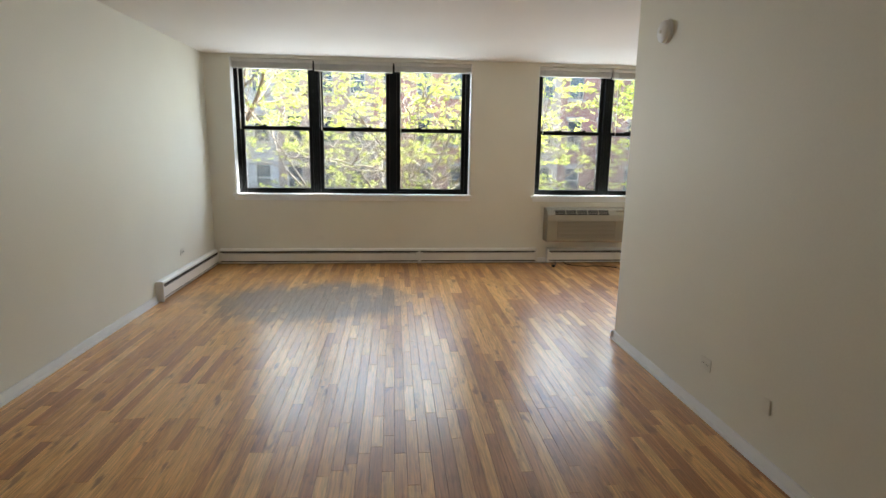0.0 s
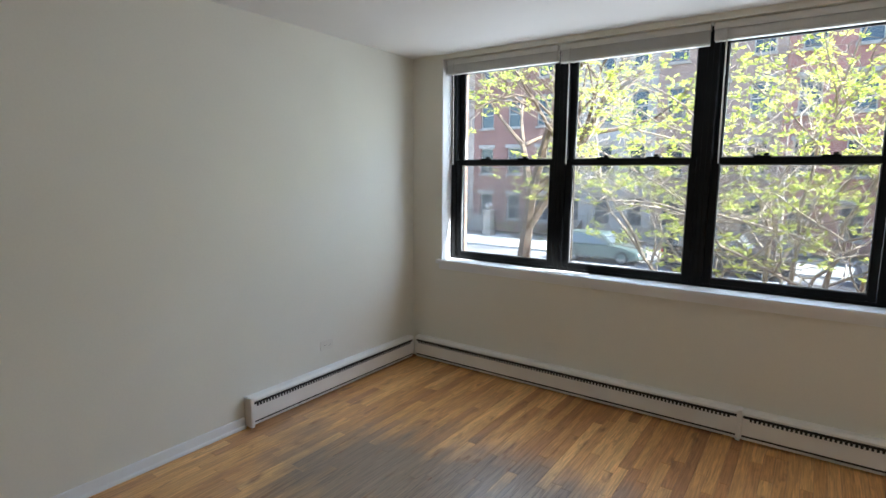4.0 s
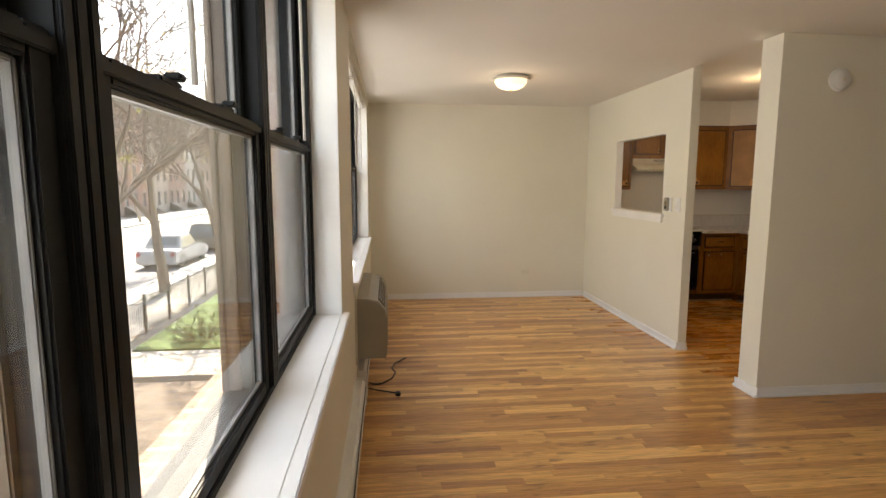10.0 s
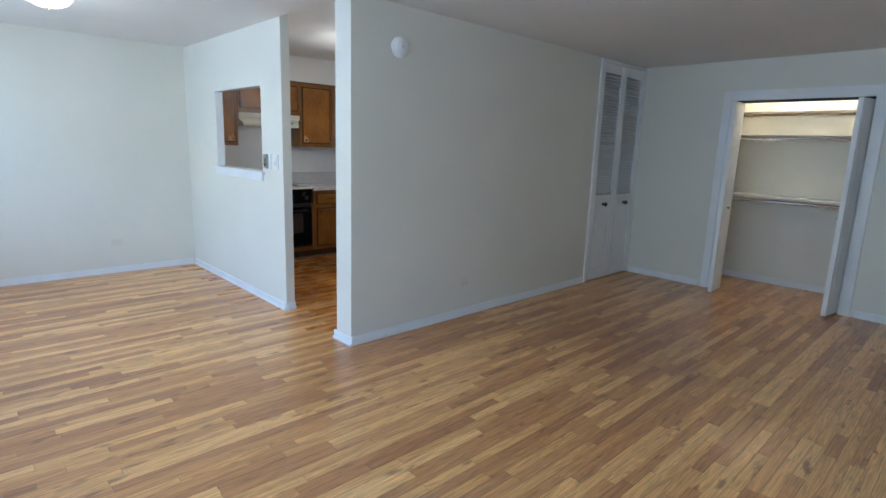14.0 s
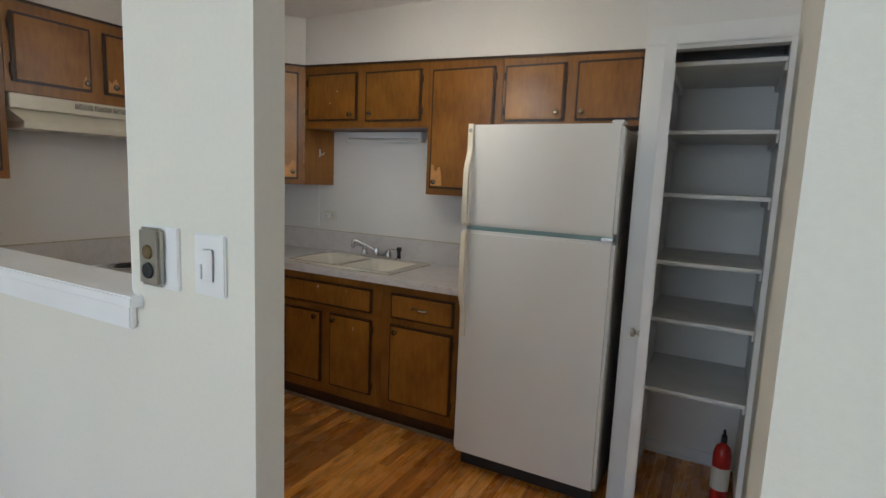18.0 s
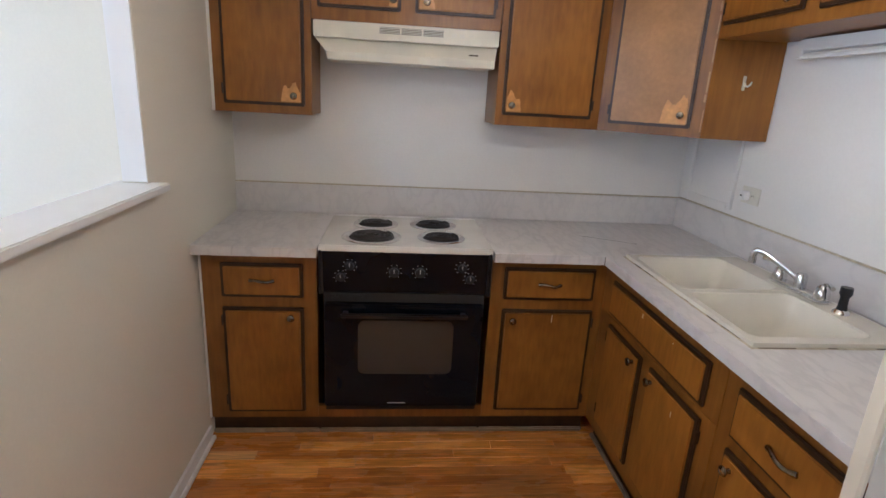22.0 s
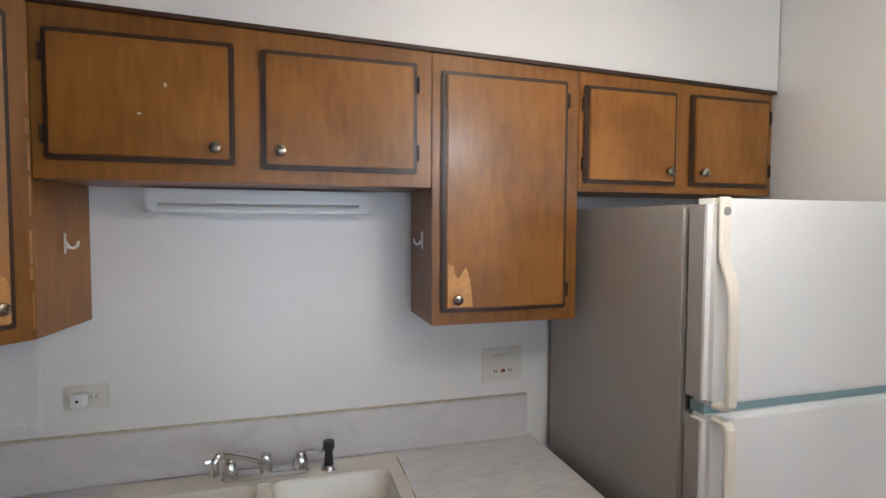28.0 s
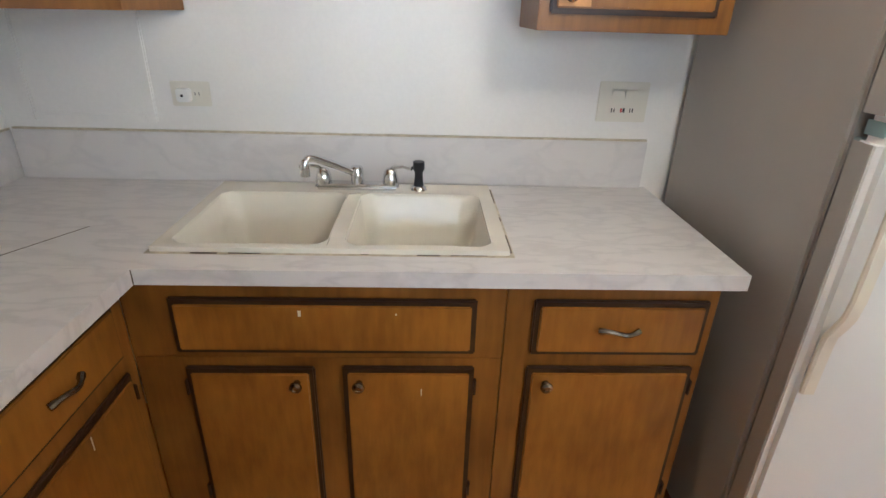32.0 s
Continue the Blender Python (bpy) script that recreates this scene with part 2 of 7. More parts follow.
solid("wall_sink", boxes((3.955, XK, YS - 0.15, YS, 0, HK)), KWALL, "off-white painted kitchen wall behind the sink", "wall", kind=ST)
solid("wall_pantry", boxes((4.415, 4.50, YS, YPAN - 0.06, 0, HK), (XPK, 4.50, YPAN - 0.06, YPAN, 2.06, HK), (4.415, 4.50, YPAN - 0.06, YPAN, 0, 2.06)), KWALL, "white painted wall round the pantry opening", "wall", kind=ST)
solid("wall_back", boxes((0.875, CLO[0], YB - 0.12, YB, 0, H), (CLO[1], XP0, YB - 0.12, YB, 0, H), (CLO[0], CLO[1], YB - 0.12, YB, CLO[2], H)), WALL, "cream painted back wall with a closet opening", "wall", kind=ST)
solid("wall_closet", boxes((1.44, 1.56, -7.75, YB - 0.12, 0, H), (3.02, 3.14, -7.75, YB - 0.12, 0, H), (1.44, 3.14, -7.87, -7.75, 0, H)), WALL, "cream painted inside of the closet", "wall", kind=ST)
solid("wall_utility", boxes((XP0 + 0.09, 4.7, -6.95, -6.88, 0, HK), (XP0 + 0.09, 4.7, -5.93, -5.86, 0, HK), (4.7, 4.8, -6.95, -5.86, 0, HK)), WALL, "plain inside of the louvred cupboard", "wall", kind=ST)
solid("wall_hall", boxes((-1.4, 1.30, -8.25, -8.10, 0, H), (1.12, 1.27, -8.10, YB - 0.12, 0, H), (-1.4, -1.25, -8.10, -7.02, 0, H), (-1.25, -0.15, -7.02, -6.90, 0, H)), WALL, "beige painted walls of the short hall", "wall", kind=ST)
solid("ceiling", boxes((-1.6, XP0, -8.4, T, H, H + 0.25), (XP0, XR + 0.45, YP, T, H, H + 0.25), (XP0, XK + 0.3, -8.4, YP, HK, H + 0.25)), CEIL, "white painted plaster ceiling", "ceiling", kind=ST)


def skirting(name, x0, x1, y0, y1, nx, ny, label="white painted wooden baseboard"):
    """A baseboard with a rounded foot along a wall; (nx, ny) points into the room."""
    bm = bmesh.new()
    if nx:
        xs = sorted((x0, x0 + nx * 0.012)); box(bm, xs[0], xs[1], y0, y1, 0, 0.068, 0.003)
        xs = sorted((x0 + nx * 0.012, x0 + nx * 0.026)); box(bm, xs[0], xs[1], y0, y1, 0, 0.02, 0.004)
    else:
        ys = sorted((y0, y0 + ny * 0.012)); box(bm, x0, x1, ys[0], ys[1], 0, 0.068, 0.003)
        ys = sorted((y0 + ny * 0.012, y0 + ny * 0.026)); box(bm, x0, x1, ys[0], ys[1], 0, 0.02, 0.004)
    solid(name, bm, TRIM, label, "baseboard", kind=ST)


skirting("baseboard", 0, 0, -7.02, -1.66, 1, 0)
skirting("baseboard", XR, XR, YP + 0.027, -0.09, -1, 0)
skirting("baseboard", XE, XR - 0.027, YP, YP, 0, 1)
skirting("baseboard", XP0, XP0, -5.90, YP + 0.02, -1, 0)
skirting("baseboard", XP0 - 0.026, XP1 + 0.026, YP + 0.02, YP + 0.02, 0, 1)
skirting("baseboard", XE, XE, YPK, YP, -1, 0)
skirting("baseboard", XPK, XPK, YPAN + 0.02, -2.97, 1, 0)
skirting("baseboard", XP1, XP1, -2.97, YP + 0.02, 1, 0)
skirting("baseboard", XE, 6.72, YPK, YPK, 0, -1)
skirting("baseboard", 2.98, XP0 - 0.027, YB, YB, 0, 1)
skirting("baseboard", 0.877, 1.52, YB, YB, 0, 1)
skirting("baseboard", -1.25, 1.12, -8.10, -8.10, 0, 1)
skirting("baseboard", 1.56, 3.02, -7.75, -7.75, 0, 1)
skirting("baseboard", XPK + 0.01, 4.405, YS, YS, 0, 1)


# ==== windows ====
GLASS = glass_mat("window_glass", (0.97, 0.985, 0.975), 1)
SCREEN = bpy.data.materials.new("insect_screen")
SCREEN.use_nodes = True
sn, sl = SCREEN.node_tree.nodes, SCREEN.node_tree.links
smx = sn.new("ShaderNodeMixShader")
smx.inputs["Fac"].default_value = 0.17
sn["Principled BSDF"].inputs["Base Color"].default_value = (0.50, 0.50, 0.50, 1)
sl.new(sn.new("ShaderNodeBsdfTransparent").outputs[0], smx.inputs[1])
sl.new(sn["Principled BSDF"].outputs[0], smx.inputs[2])
sl.new(smx.outputs[0], sn["Material Output"].inputs["Surface"])
BLIND = mat("blind_aluminium", (0.66, 0.64, 0.59), 0.4, stain=0.06, stain_scale=8)


BRONZE = mat("bronze_casing_paint", (0.10, 0.075, 0.055), 0.5, stain=0.25, stain_scale=6, bump=0.05, bump_scale=80)
GREYBEAD = mat("grey_glazing_bead", (0.16, 0.16, 0.16), 0.45, stain=0.2, stain_scale=12)


def window(name, x0, x1):
    win = thing(name, pose(0, 0, 0), "black metal triple double-hung window with white reveals", "window", kind=ST)
    e, mw = 0.095, 0.165
    p = (x1 - x0 - 2 * e - 2 * mw) / 3
    y0, y1 = 0.125, 0.262
    z0, z1 = WZ
    bm = boxes((x0, x0 + e * 0.55, y0, y1, z0, z1), (x1 - e * 0.55, x1, y0, y1, z0, z1), (x0, x1, y0 + 0.002, y1, z0, z0 + 0.022), (x0, x1, y0 + 0.002, y1, z1 - 0.05, z1), bevel=0.003)
    part("window_frame", bm, BLACK, win)
    for k in (0, 1):
        a = x0 + e + p + k * (p + mw) + 0.042
        b = a + mw - 0.084
        bm = boxes((a, b, y0, 0.21, z0 + 0.022, z1 - 0.05), bevel=0.003)
        for xa, xb in ((a + 0.002, a + 0.022), (a + 0.029, b - 0.029), (b - 0.022, b - 0.002)):
            box(bm, xa, xb, y0 - 0.006, y0, z0 + 0.022, z1 - 0.05, 0.002)
        mull = part("mullion", bm, BLACK, win)
        part("outer_casing", boxes((a - 0.012, b + 0.012, 0.21, y1, z0 + 0.022, z1 - 0.05), (a - 0.022, b + 0.022, y1 - 0.016, y1, z0 + 0.022, z1 - 0.05), bevel=0.003), BRONZE, mull, "sunlit bronze outer casing")
    for k in range(3):
        a = x0 + e + k * (p + mw)
        b = a + p
        s = 0.040
        # lower sash inside, upper sash outside
        for nm, ya, yb, za, zb, rail_t in (("lower_sash", 0.132, 0.166, z0 + 0.022, 1.655, 0.038), ("upper_sash", 0.170, 0.204, 1.620, z1 - 0.05, 0.04)):
            bm = boxes((a - s, a, ya, yb, za, zb), (b, b + s, ya, yb, za, zb), (a, b, ya, yb, za, za + 0.036), (a, b, ya, yb, zb - rail_t, zb), bevel=0.0035)
            sash = part(nm, bm, BLACK, win)
            yg = (ya + yb) / 2
            bead = boxes((a, a + 0.007, yg - 0.007, yg + 0.007, za + 0.036, zb - rail_t), (b - 0.007, b, yg - 0.007, yg + 0.007, za + 0.036, zb - rail_t),
                         (a + 0.007, b - 0.007, yg - 0.007, yg + 0.007, za + 0.036, za + 0.043), (a + 0.007, b - 0.007, yg - 0.007, yg + 0.007, zb - rail_t - 0.007, zb - rail_t), bevel=0.002)
            part("glazing_bead", bead, GREYBEAD, sash, "grey glazing bead")
            bm = boxes((a, b, yg - 0.002, yg + 0.002, za + 0.036, zb - rail_t))
            pane = part("pane", bm, GLASS, sash, "clear window pane")
            pane.visible_shadow = False
            if nm == "lower_sash":
                net = part("insect_screen", boxes((a - 0.02, b + 0.02, 0.2300, 0.2305, za, zb)), SCREEN, win, "fine grey insect screen")
                net.visible_shadow = False
        bm = boxes((a - s, b + s, 0.125, 0.133, 1.628, 1.645), bevel=0.002)
        part("finger_rail", bm, BLACK, win)
        for c in (a + 0.22, b - 0.22):
            bm = boxes((c - 0.045, c + 0.045, 0.138, 0.166, 1.655, 1.667), bevel=0.003)
            box(bm, c + 0.006, c + 0.034, 0.126, 0.156, 1.667, 1.680, 0.003)
            part("sash_lock", bm, BLACK, win)
    # white reveal and sill
    bm = boxes((x0 - 0.002, x0 + 0.006, 0.002, y0, z0, z1), (x1 - 0.006, x1 + 0.002, 0.002, y0, z0, z1))
    part("reveal", bm, TRIM, win)
    bm = boxes((x0 - 0.035, x1 + 0.035, -0.035, 0.0, z0 - 0.03, z0), (x0, x1, 0.0, y0 + 0.01, z0 - 0.03, z0), bevel=0.004)
    box(bm, x0 - 0.015, x1 + 0.015, -0.016, -0.001, z0 - 0.075, z0 - 0.03, 0.003)
    part("window_sill", bm, TRIM, win, "white painted sill with worn brush marks")
    # raised blinds, one to each bay
    w = (x1 - x0) / 3
    for k, dz in zip(range(3), (0.0, -0.012, 0.006)):
        a, b = x0 + k * w + 0.012, x0 + (k + 1) * w - 0.006
        bl = thing("window_blind", pose(0, 0, 0), "raised white aluminium venetian blind under the ceiling", "blind", "raised blinds")
        part("headrail", boxes((a, b, 0.035, 0.085, z1 - 0.045, z1 - 0.003), bevel=0.003), BLIND, bl)
        for j in range(9):
            zz = z1 - 0.05 - 0.0052 * j + dz * j / 9
            part("slat", boxes((a + 0.004, b - 0.004, 0.034, 0.086, zz - 0.0034, zz)), BLIND, bl)
        part("bottom_rail", boxes((a + 0.003, b - 0.003, 0.036, 0.084, z1 - 0.112 + dz, z1 - 0.097 + dz), bevel=0.003), BLIND, bl)
        bm = bmesh.new()
        tube(bm, (a + 0.07, 0.03, z1 - 0.03), (a + 0.075, 0.028, 1.62), 0.0045, seg=8)
        part("wand", bm, BLIND, bl, "thin clear-grey tilt wand", True)


window("window_1", *W1)
window("window_2", *W2)


# ==== heaters, air conditioner, small fittings of the living room ====
HEAT = mat("heater_enamel", (0.78, 0.76, 0.71), 0.35, stain=0.05, stain_scale=5)
DARK = mat("dark_gap", (0.02, 0.019, 0.018), 0.6)
PLATE = mat("ivory_plate", (0.72, 0.69, 0.60), 0.35, stain=0.03)
WPLAST = mat("white_plastic", (0.80, 0.80, 0.78), 0.35)
BRASS = mat("aged_brass", (0.23, 0.17, 0.09), 0.35, metal=1.0, stain=0.3, stain_scale=60)
CHROME = mat("chrome", (0.72, 0.72, 0.72), 0.12, metal=1.0, stain=0.08, stain_scale=30)
BLKP = mat("black_plastic", (0.015, 0.015, 0.016), 0.4)


def heater(length, m, ends=(1, 1)):
    """A baseboard heater along +x, its back on y = 0, the room at -y."""
    h = thing("baseboard_heater", m, "white enamelled baseboard heater along the wall", "heater", "baseboard heaters")
    bm = bmesh.new()
    prof = [(0, 0.012), (0, 0.192), (-0.045, 0.192), (-0.062, 0.178), (-0.062, 0.166), (-0.012, 0.166), (-0.012, 0.012)]
    a = [bm.verts.new((0, y, z)) for y, z in prof]
    b = [bm.verts.new((length, y, z)) for y, z in prof]
    bm.faces.new(a[::-1]), bm.faces.new(b)
    for k in range(len(prof)):
        j = (k + 1) % len(prof)
        bm.faces.new((a[k], a[j], b[j], b[k]))
    part("back_panel", bm, HEAT, h)
    part("front_panel", boxes((0.0, length, -0.066, -0.058, 0.046, 0.150), bevel=0.003), HEAT, h)
    part("lower_lip", boxes((0.0, length, -0.048, -0.02, 0.012, 0.03), bevel=0.003), HEAT, h)
    part("fin_slot", boxes((0.005, length - 0.005, -0.05, -0.03, 0.03, 0.162)), DARK, h, "dark fins behind the slot")
    slot = mesh_of("louvre_slot", boxes((0.0, 0.012, -0.0680, -0.0655, 0.138, 0.160)), DARK)
    for k in range(int((length - 0.08) / 0.022)):
        o = new("louvre_slot", slot)
        o.parent = h
        o.location = (0.04 + 0.022 * k, 0, 0)
    for k, x in ((0, -0.004), (1, length - 0.022)):
        if ends[k]:
            part("end_cap", boxes((x, x + 0.026, -0.07, 0, 0.008, 0.196), bevel=0.004), HEAT, h)
    return h


heater(1.58, pose(0, -1.65, 0, 0, 0, 90), (1, 0))
heater(2.42, pose(0.07, 0, 0), (0, 1))
heater(1.49, pose(2.495, 0, 0), (0, 1))
heater(3.04, pose(4.12, 0, 0), (1, 1))
solid("baseboard", boxes((3.99, 4.115, -0.012, 0, 0, 0.068), bevel=0.002), TRIM, "short white painted baseboard piece", "baseboard", kind=ST)


def outlet(m, label, twin=True, material=None, w=0.07, h=0.115):
    """A wall plate on the plane y = 0 of m, facing -y."""
    o = thing("wall_outlet", m, label, "outlet", "wall outlets")
    part("plate", boxes((-w / 2, w / 2, -0.006, 0, -h / 2, h / 2), bevel=0.002), material or PLATE, o)
    if twin:
        for dx, dz in ((0, 0.02), (0, -0.02)) if h > w else ((0.02, 0), (-0.02, 0)):
            bm = bmesh.new()
            box(bm, dx - 0.014, dx + 0.014, -0.009, -0.006, dz - 0.014, dz + 0.014, 0.003)
            so = part("socket", bm, material or PLATE, o)
            part("slot", boxes((dx - 0.007, dx - 0.005, -0.0095, -0.0085, dz - 0.004, dz + 0.005), (dx + 0.005, dx + 0.007, -0.0095, -0.0085, dz - 0.004, dz + 0.005)), DARK, so)
    return o


outlet(pose(0, -0.985, 0.345, 0, 0, 90), "cream painted outlet plate low on the wall", material=PLATE, w=0.115, h=0.07)
outlet(pose(1.27, 0, 0.325), "cream painted blank plate under the window", twin=False, material=WALL, w=0.10, h=0.06)
outlet(pose(XP0, -3.96, 0.30, 0, 0, -90), "cream painted outlet plate on the partition", material=PLATE, w=0.09, h=0.07)
outlet(pose(XP0, -4.44, 0.30, 0, 0, -90), "cream painted blank plate on the partition", twin=False, material=PLATE, w=0.05, h=0.07)
outlet(pose(XR, -2.0, 0.33, 0, 0, -90), "cream painted outlet plate on the dining wall", material=PLATE, w=0.115, h=0.07)

# air conditioner under the second window
AC = mat("ac_plastic", (0.34, 0.31, 0.245), 0.45, stain=0.05, stain_scale=6)
ac = thing("air_conditioner", pose(4.06, 0, 0.30), "beige through-wall air conditioner with louvred grille under the window", "air conditioner")
L, D, Z = 1.04, 0.21, 0.42
bm = bmesh.new()
prof = [(0, 0), (-D * 0.93, 0.0), (-D, 0.03), (-D, 0.27), (-D * 0.93, 0.34), (-D * 0.72, 0.395), (-D * 0.4, Z - 0.005), (0, Z)]
a = [bm.verts.new((0, y, z)) for y, z in prof]
b = [bm.verts.new((L, y, z)) for y, z in prof]
bm.faces.new(a[::-1]), bm.faces.new(b)
for k in range(len(prof)):
    j = (k + 1) % len(prof)
    bm.faces.new((a[k], a[j], b[j], b[k]))
bmesh.ops.bevel(bm, geom=[e for e in bm.edges if abs(e.verts[0].co.x - e.verts[1].co.x) < 1e-6], offset=0.006, segments=2, affect="EDGES")
part("body", bm, AC, ac)
SLOPE = pose(0, -0.174, 0.369, 51, 0, 0)
bm = bmesh.new()
box(bm, 0.085, L - 0.25, -0.034, 0.036, -0.004, 0.002, 0, SLOPE)
part("outlet_gap", bm, DARK, ac, "dark air outlet")
VANE = mat("ac_vane", (0.30, 0.28, 0.23), 0.4)
for y in (-0.018, 0.002, 0.022):
    bm = bmesh.new()
    box(bm, 0.085, L - 0.25, y, y + 0.004, 0.002, 0.007, 0, SLOPE)
    part("vane", bm, VANE, ac)
for k in range(6):
    bm = bmesh.new()
    box(bm, 0.085 + k * 0.139, 0.094 + k * 0.139, -0.034, 0.036, 0.002, 0.010, 0, SLOPE)
    part("vane_divider", bm, AC, ac)
for j in range(13):
    z = 0.055 + j * 0.0165
    part("grille_slat", boxes((0.13, L - 0.18, -D - 0.006, -D, z, z + 0.0095), bevel=0.0015), mat("ac_grille", (0.32, 0.30, 0.25), 0.45, stain=0.05), ac)
part("grille_gap", boxes((0.125, L - 0.175, -D - 0.0015, -D + 0.002, 0.05, 0.27)), mat("ac_shadow", (0.20, 0.175, 0.135), 0.7), ac)
part("control_cover", boxes((L - 0.16, L - 0.03, -D * 0.80, -D * 0.45, Z - 0.06, Z - 0.018), bevel=0.006), AC, ac)
part("surround", boxes((-0.05, 0.0, -0.012, 0, -0.03, Z + 0.05), (L, L + 0.05, -0.012, 0, -0.03, Z + 0.05), (0, L, -0.012, 0, Z, Z + 0.05), bevel=0.003), WALL, ac, "cream painted trim round the sleeve")
bm = bmesh.new()
sweep(bm, [(4.33, -0.075, 0.03), (4.33, -0.09, 0.02), (4.34, -0.13, 0.010), (4.36, -0.17, 0.008), (4.45, -0.24, 0.007), (4.58, -0.27, 0.007), (4.68, -0.24, 0.007), (4.80, -0.27, 0.007), (4.92, -0.36, 0.007)], 0.0055)
cord = part("power_cord", bm, BLKP, ac, "black cord trailing on the floor", True)
cord.matrix_parent_inverse = ac.matrix_world.inverted()
bm = bmesh.new()
sweep(bm, [(4.22, -0.075, 0.03), (4.21, -0.12, 0.02), (4.19, -0.20, 0.012), (4.15, -0.27, 0.014)], 0.0055)
box(bm, 4.115, 4.155, -0.30, -0.262, 0.001, 0.03, 0.006)
cord = part("power_plug", bm, BLKP, ac, "black plug on a short cord", True)
cord.matrix_parent_inverse = ac.matrix_world.inverted()

# smoke detector on the partition
sd = thing("smoke_detector", pose(XP0, -3.19, 2.165, 0, -90, 0), "round white smoke detector high on the partition", "smoke detector")
bm = bmesh.new()
lathe(bm, [(0, 0.0), (0.072, 0.0), (0.072, 0.012), (0.066, 0.016), (0.064, 0.034), (0.05, 0.044), (0.0, 0.046)], seg=32)
part("body", bm, WPLAST, sd, smooth=True)
bm = bmesh.new()
lathe(bm, [(0.0, 0.0465), (0.012, 0.0465), (0.011, 0.050), (0.0, 0.051)], seg=16)
part("test_button", bm, PLATE, sd, smooth=True)


# ==== hatch, intercom, switch ====
hatch = thing("serving_hatch", pose(0, 0, 0), "white painted wooden sill and lining of the serving hatch", "hatch", kind=ST)
part("sill", boxes((PX[0] - 0.04, PX[1] + 0.03, YPK - 0.055, YP + 0.03, PZ[0] - 0.03, PZ[0] - 0.004), bevel=0.004), TRIM, hatch)
part("apron", boxes((PX[0] - 0.015, PX[1] + 0.015, YP + 0.001, YP + 0.018, PZ[0] - 0.085, PZ[0] - 0.03), bevel=0.004), TRIM, hatch)
part("lining", boxes((PX[0] - 0.001, PX[0] + 0.006, YPK + 0.002, YP - 0.002, PZ[0], PZ[1]), (PX[1] - 0.006, PX[1] + 0.001, YPK + 0.002, YP - 0.002, PZ[0], PZ[1]), (PX[0] + 0.006, PX[1] - 0.006, YPK + 0.002, YP - 0.002, PZ[1] - 0.006, PZ[1] + 0.001)), TRIM, hatch)
NICKEL = mat("brushed_nickel", (0.42, 0.40, 0.35), 0.38, metal=1.0, stain=0.1)
ic = thing("door_intercom", pose(5.195, YP, 1.295), "brushed metal intercom panel with two buttons on the wall", "intercom")
part("backplate", boxes((-0.058, 0.058, 0, 0.008, -0.068, 0.066), bevel=0.002), TRIM, ic)
bm = boxes((-0.02, 0.05, 0.008, 0.026, -0.062, 0.064), bevel=0.006)
part("housing", bm, NICKEL, ic)
for dz, r in ((0.012, 0.016), (-0.028, 0.018)):
    bm = bmesh.new()
    lathe(bm, [(0, 0), (r, 0), (r * 0.9, 0.004), (0, 0.005)], pose(0.015, 0.026, dz, -90, 0, 0), 20)
    part("button", bm, DARK if dz < 0 else BRASS, ic, smooth=True)
sw = thing("light_switch", pose(5.04, YP, 1.295), "white rocker light switch with a tall plate", "light switch")
part("plate", boxes((-0.046, 0.046, 0, 0.007, -0.064, 0.064), bevel=0.003), WPLAST, sw)
part("rocker", boxes((-0.016, 0.016, 0.007, 0.011, -0.034, 0.034), bevel=0.002), WPLAST, sw)
part("dimmer_slider", boxes((0.02, 0.026, 0.007, 0.012, -0.03, 0.0), bevel=0.001), WPLAST, sw)


# ==== ceiling lamps ====
ALAB = mat("alabaster_glass", (1.0, 0.83, 0.58), 0.4, stain=0.08, stain_scale=9, emit=0.2)
WARM = (1.0, 0.83, 0.62)


def bowl_lamp(x, y, z, r, power, stem=0.0, down=0.6):
    """A bowl of cloudy glass under the ceiling, lit from within."""
    l = thing("ceiling_lamp", pose(x, y, z), "alabaster glass bowl ceiling lamp, switched on", "ceiling lamp", "ceiling lamps")
    bm = bmesh.new()
    lathe(bm, [(0, 0), (0.065, 0), (0.07, -0.012), (0.05, -0.03), (0.02, -0.036), (0.014, -0.06 - stem), (0, -0.06 - stem)], seg=28)
    part("canopy", bm, BRASS, l, "brass canopy", True)
    bm = bmesh.new()
    t = -0.045 - stem
    lathe(bm, [(r, t), (r * 0.97, t - r * 0.16), (r * 0.83, t - r * 0.34), (r * 0.55, t - r * 0.48), (0.0, t - r * 0.54), (0.0, t - r * 0.51), (r * 0.54, t - r * 0.45), (r * 0.81, t - r * 0.31), (r * 0.945, t - r * 0.14), (r * 0.97, t)], seg=40)
    part("bowl", bm, ALAB, l, "cloudy glass bowl", True)
    bm = bmesh.new()
    lathe(bm, [(r * 1.005, t + 0.006), (r * 1.012, t), (r * 1.005, t - 0.006), (r * 0.995, t)], seg=40)
    part("rim", bm, BRASS, l, smooth=True)
    for k in range(3):
        a = k * 2.094 + 0.4
        bm = bmesh.new()
        tube(bm, (0.03 * math.cos(a), 0.03 * math.sin(a), -0.03), (r * 0.985 * math.cos(a), r * 0.985 * math.sin(a), t + 0.004), 0.003, seg=6)
        part("arm", bm, BRASS, l)
    # light over the rim, and the larger share that comes down through the glass
    for share, dz, size in ((1 - down, -r * 0.2, 0.04), (down, -r * 0.54 - 0.28, 0.10)):
        if not share:
            continue
        d = bpy.data.lights.new("bulb", "POINT")
        d.energy, d.color, d.shadow_soft_size = power * share, WARM, size
        ob = new("bulb", d)
        ob.matrix_world = pose(x, y, z + t + dz)
    return l


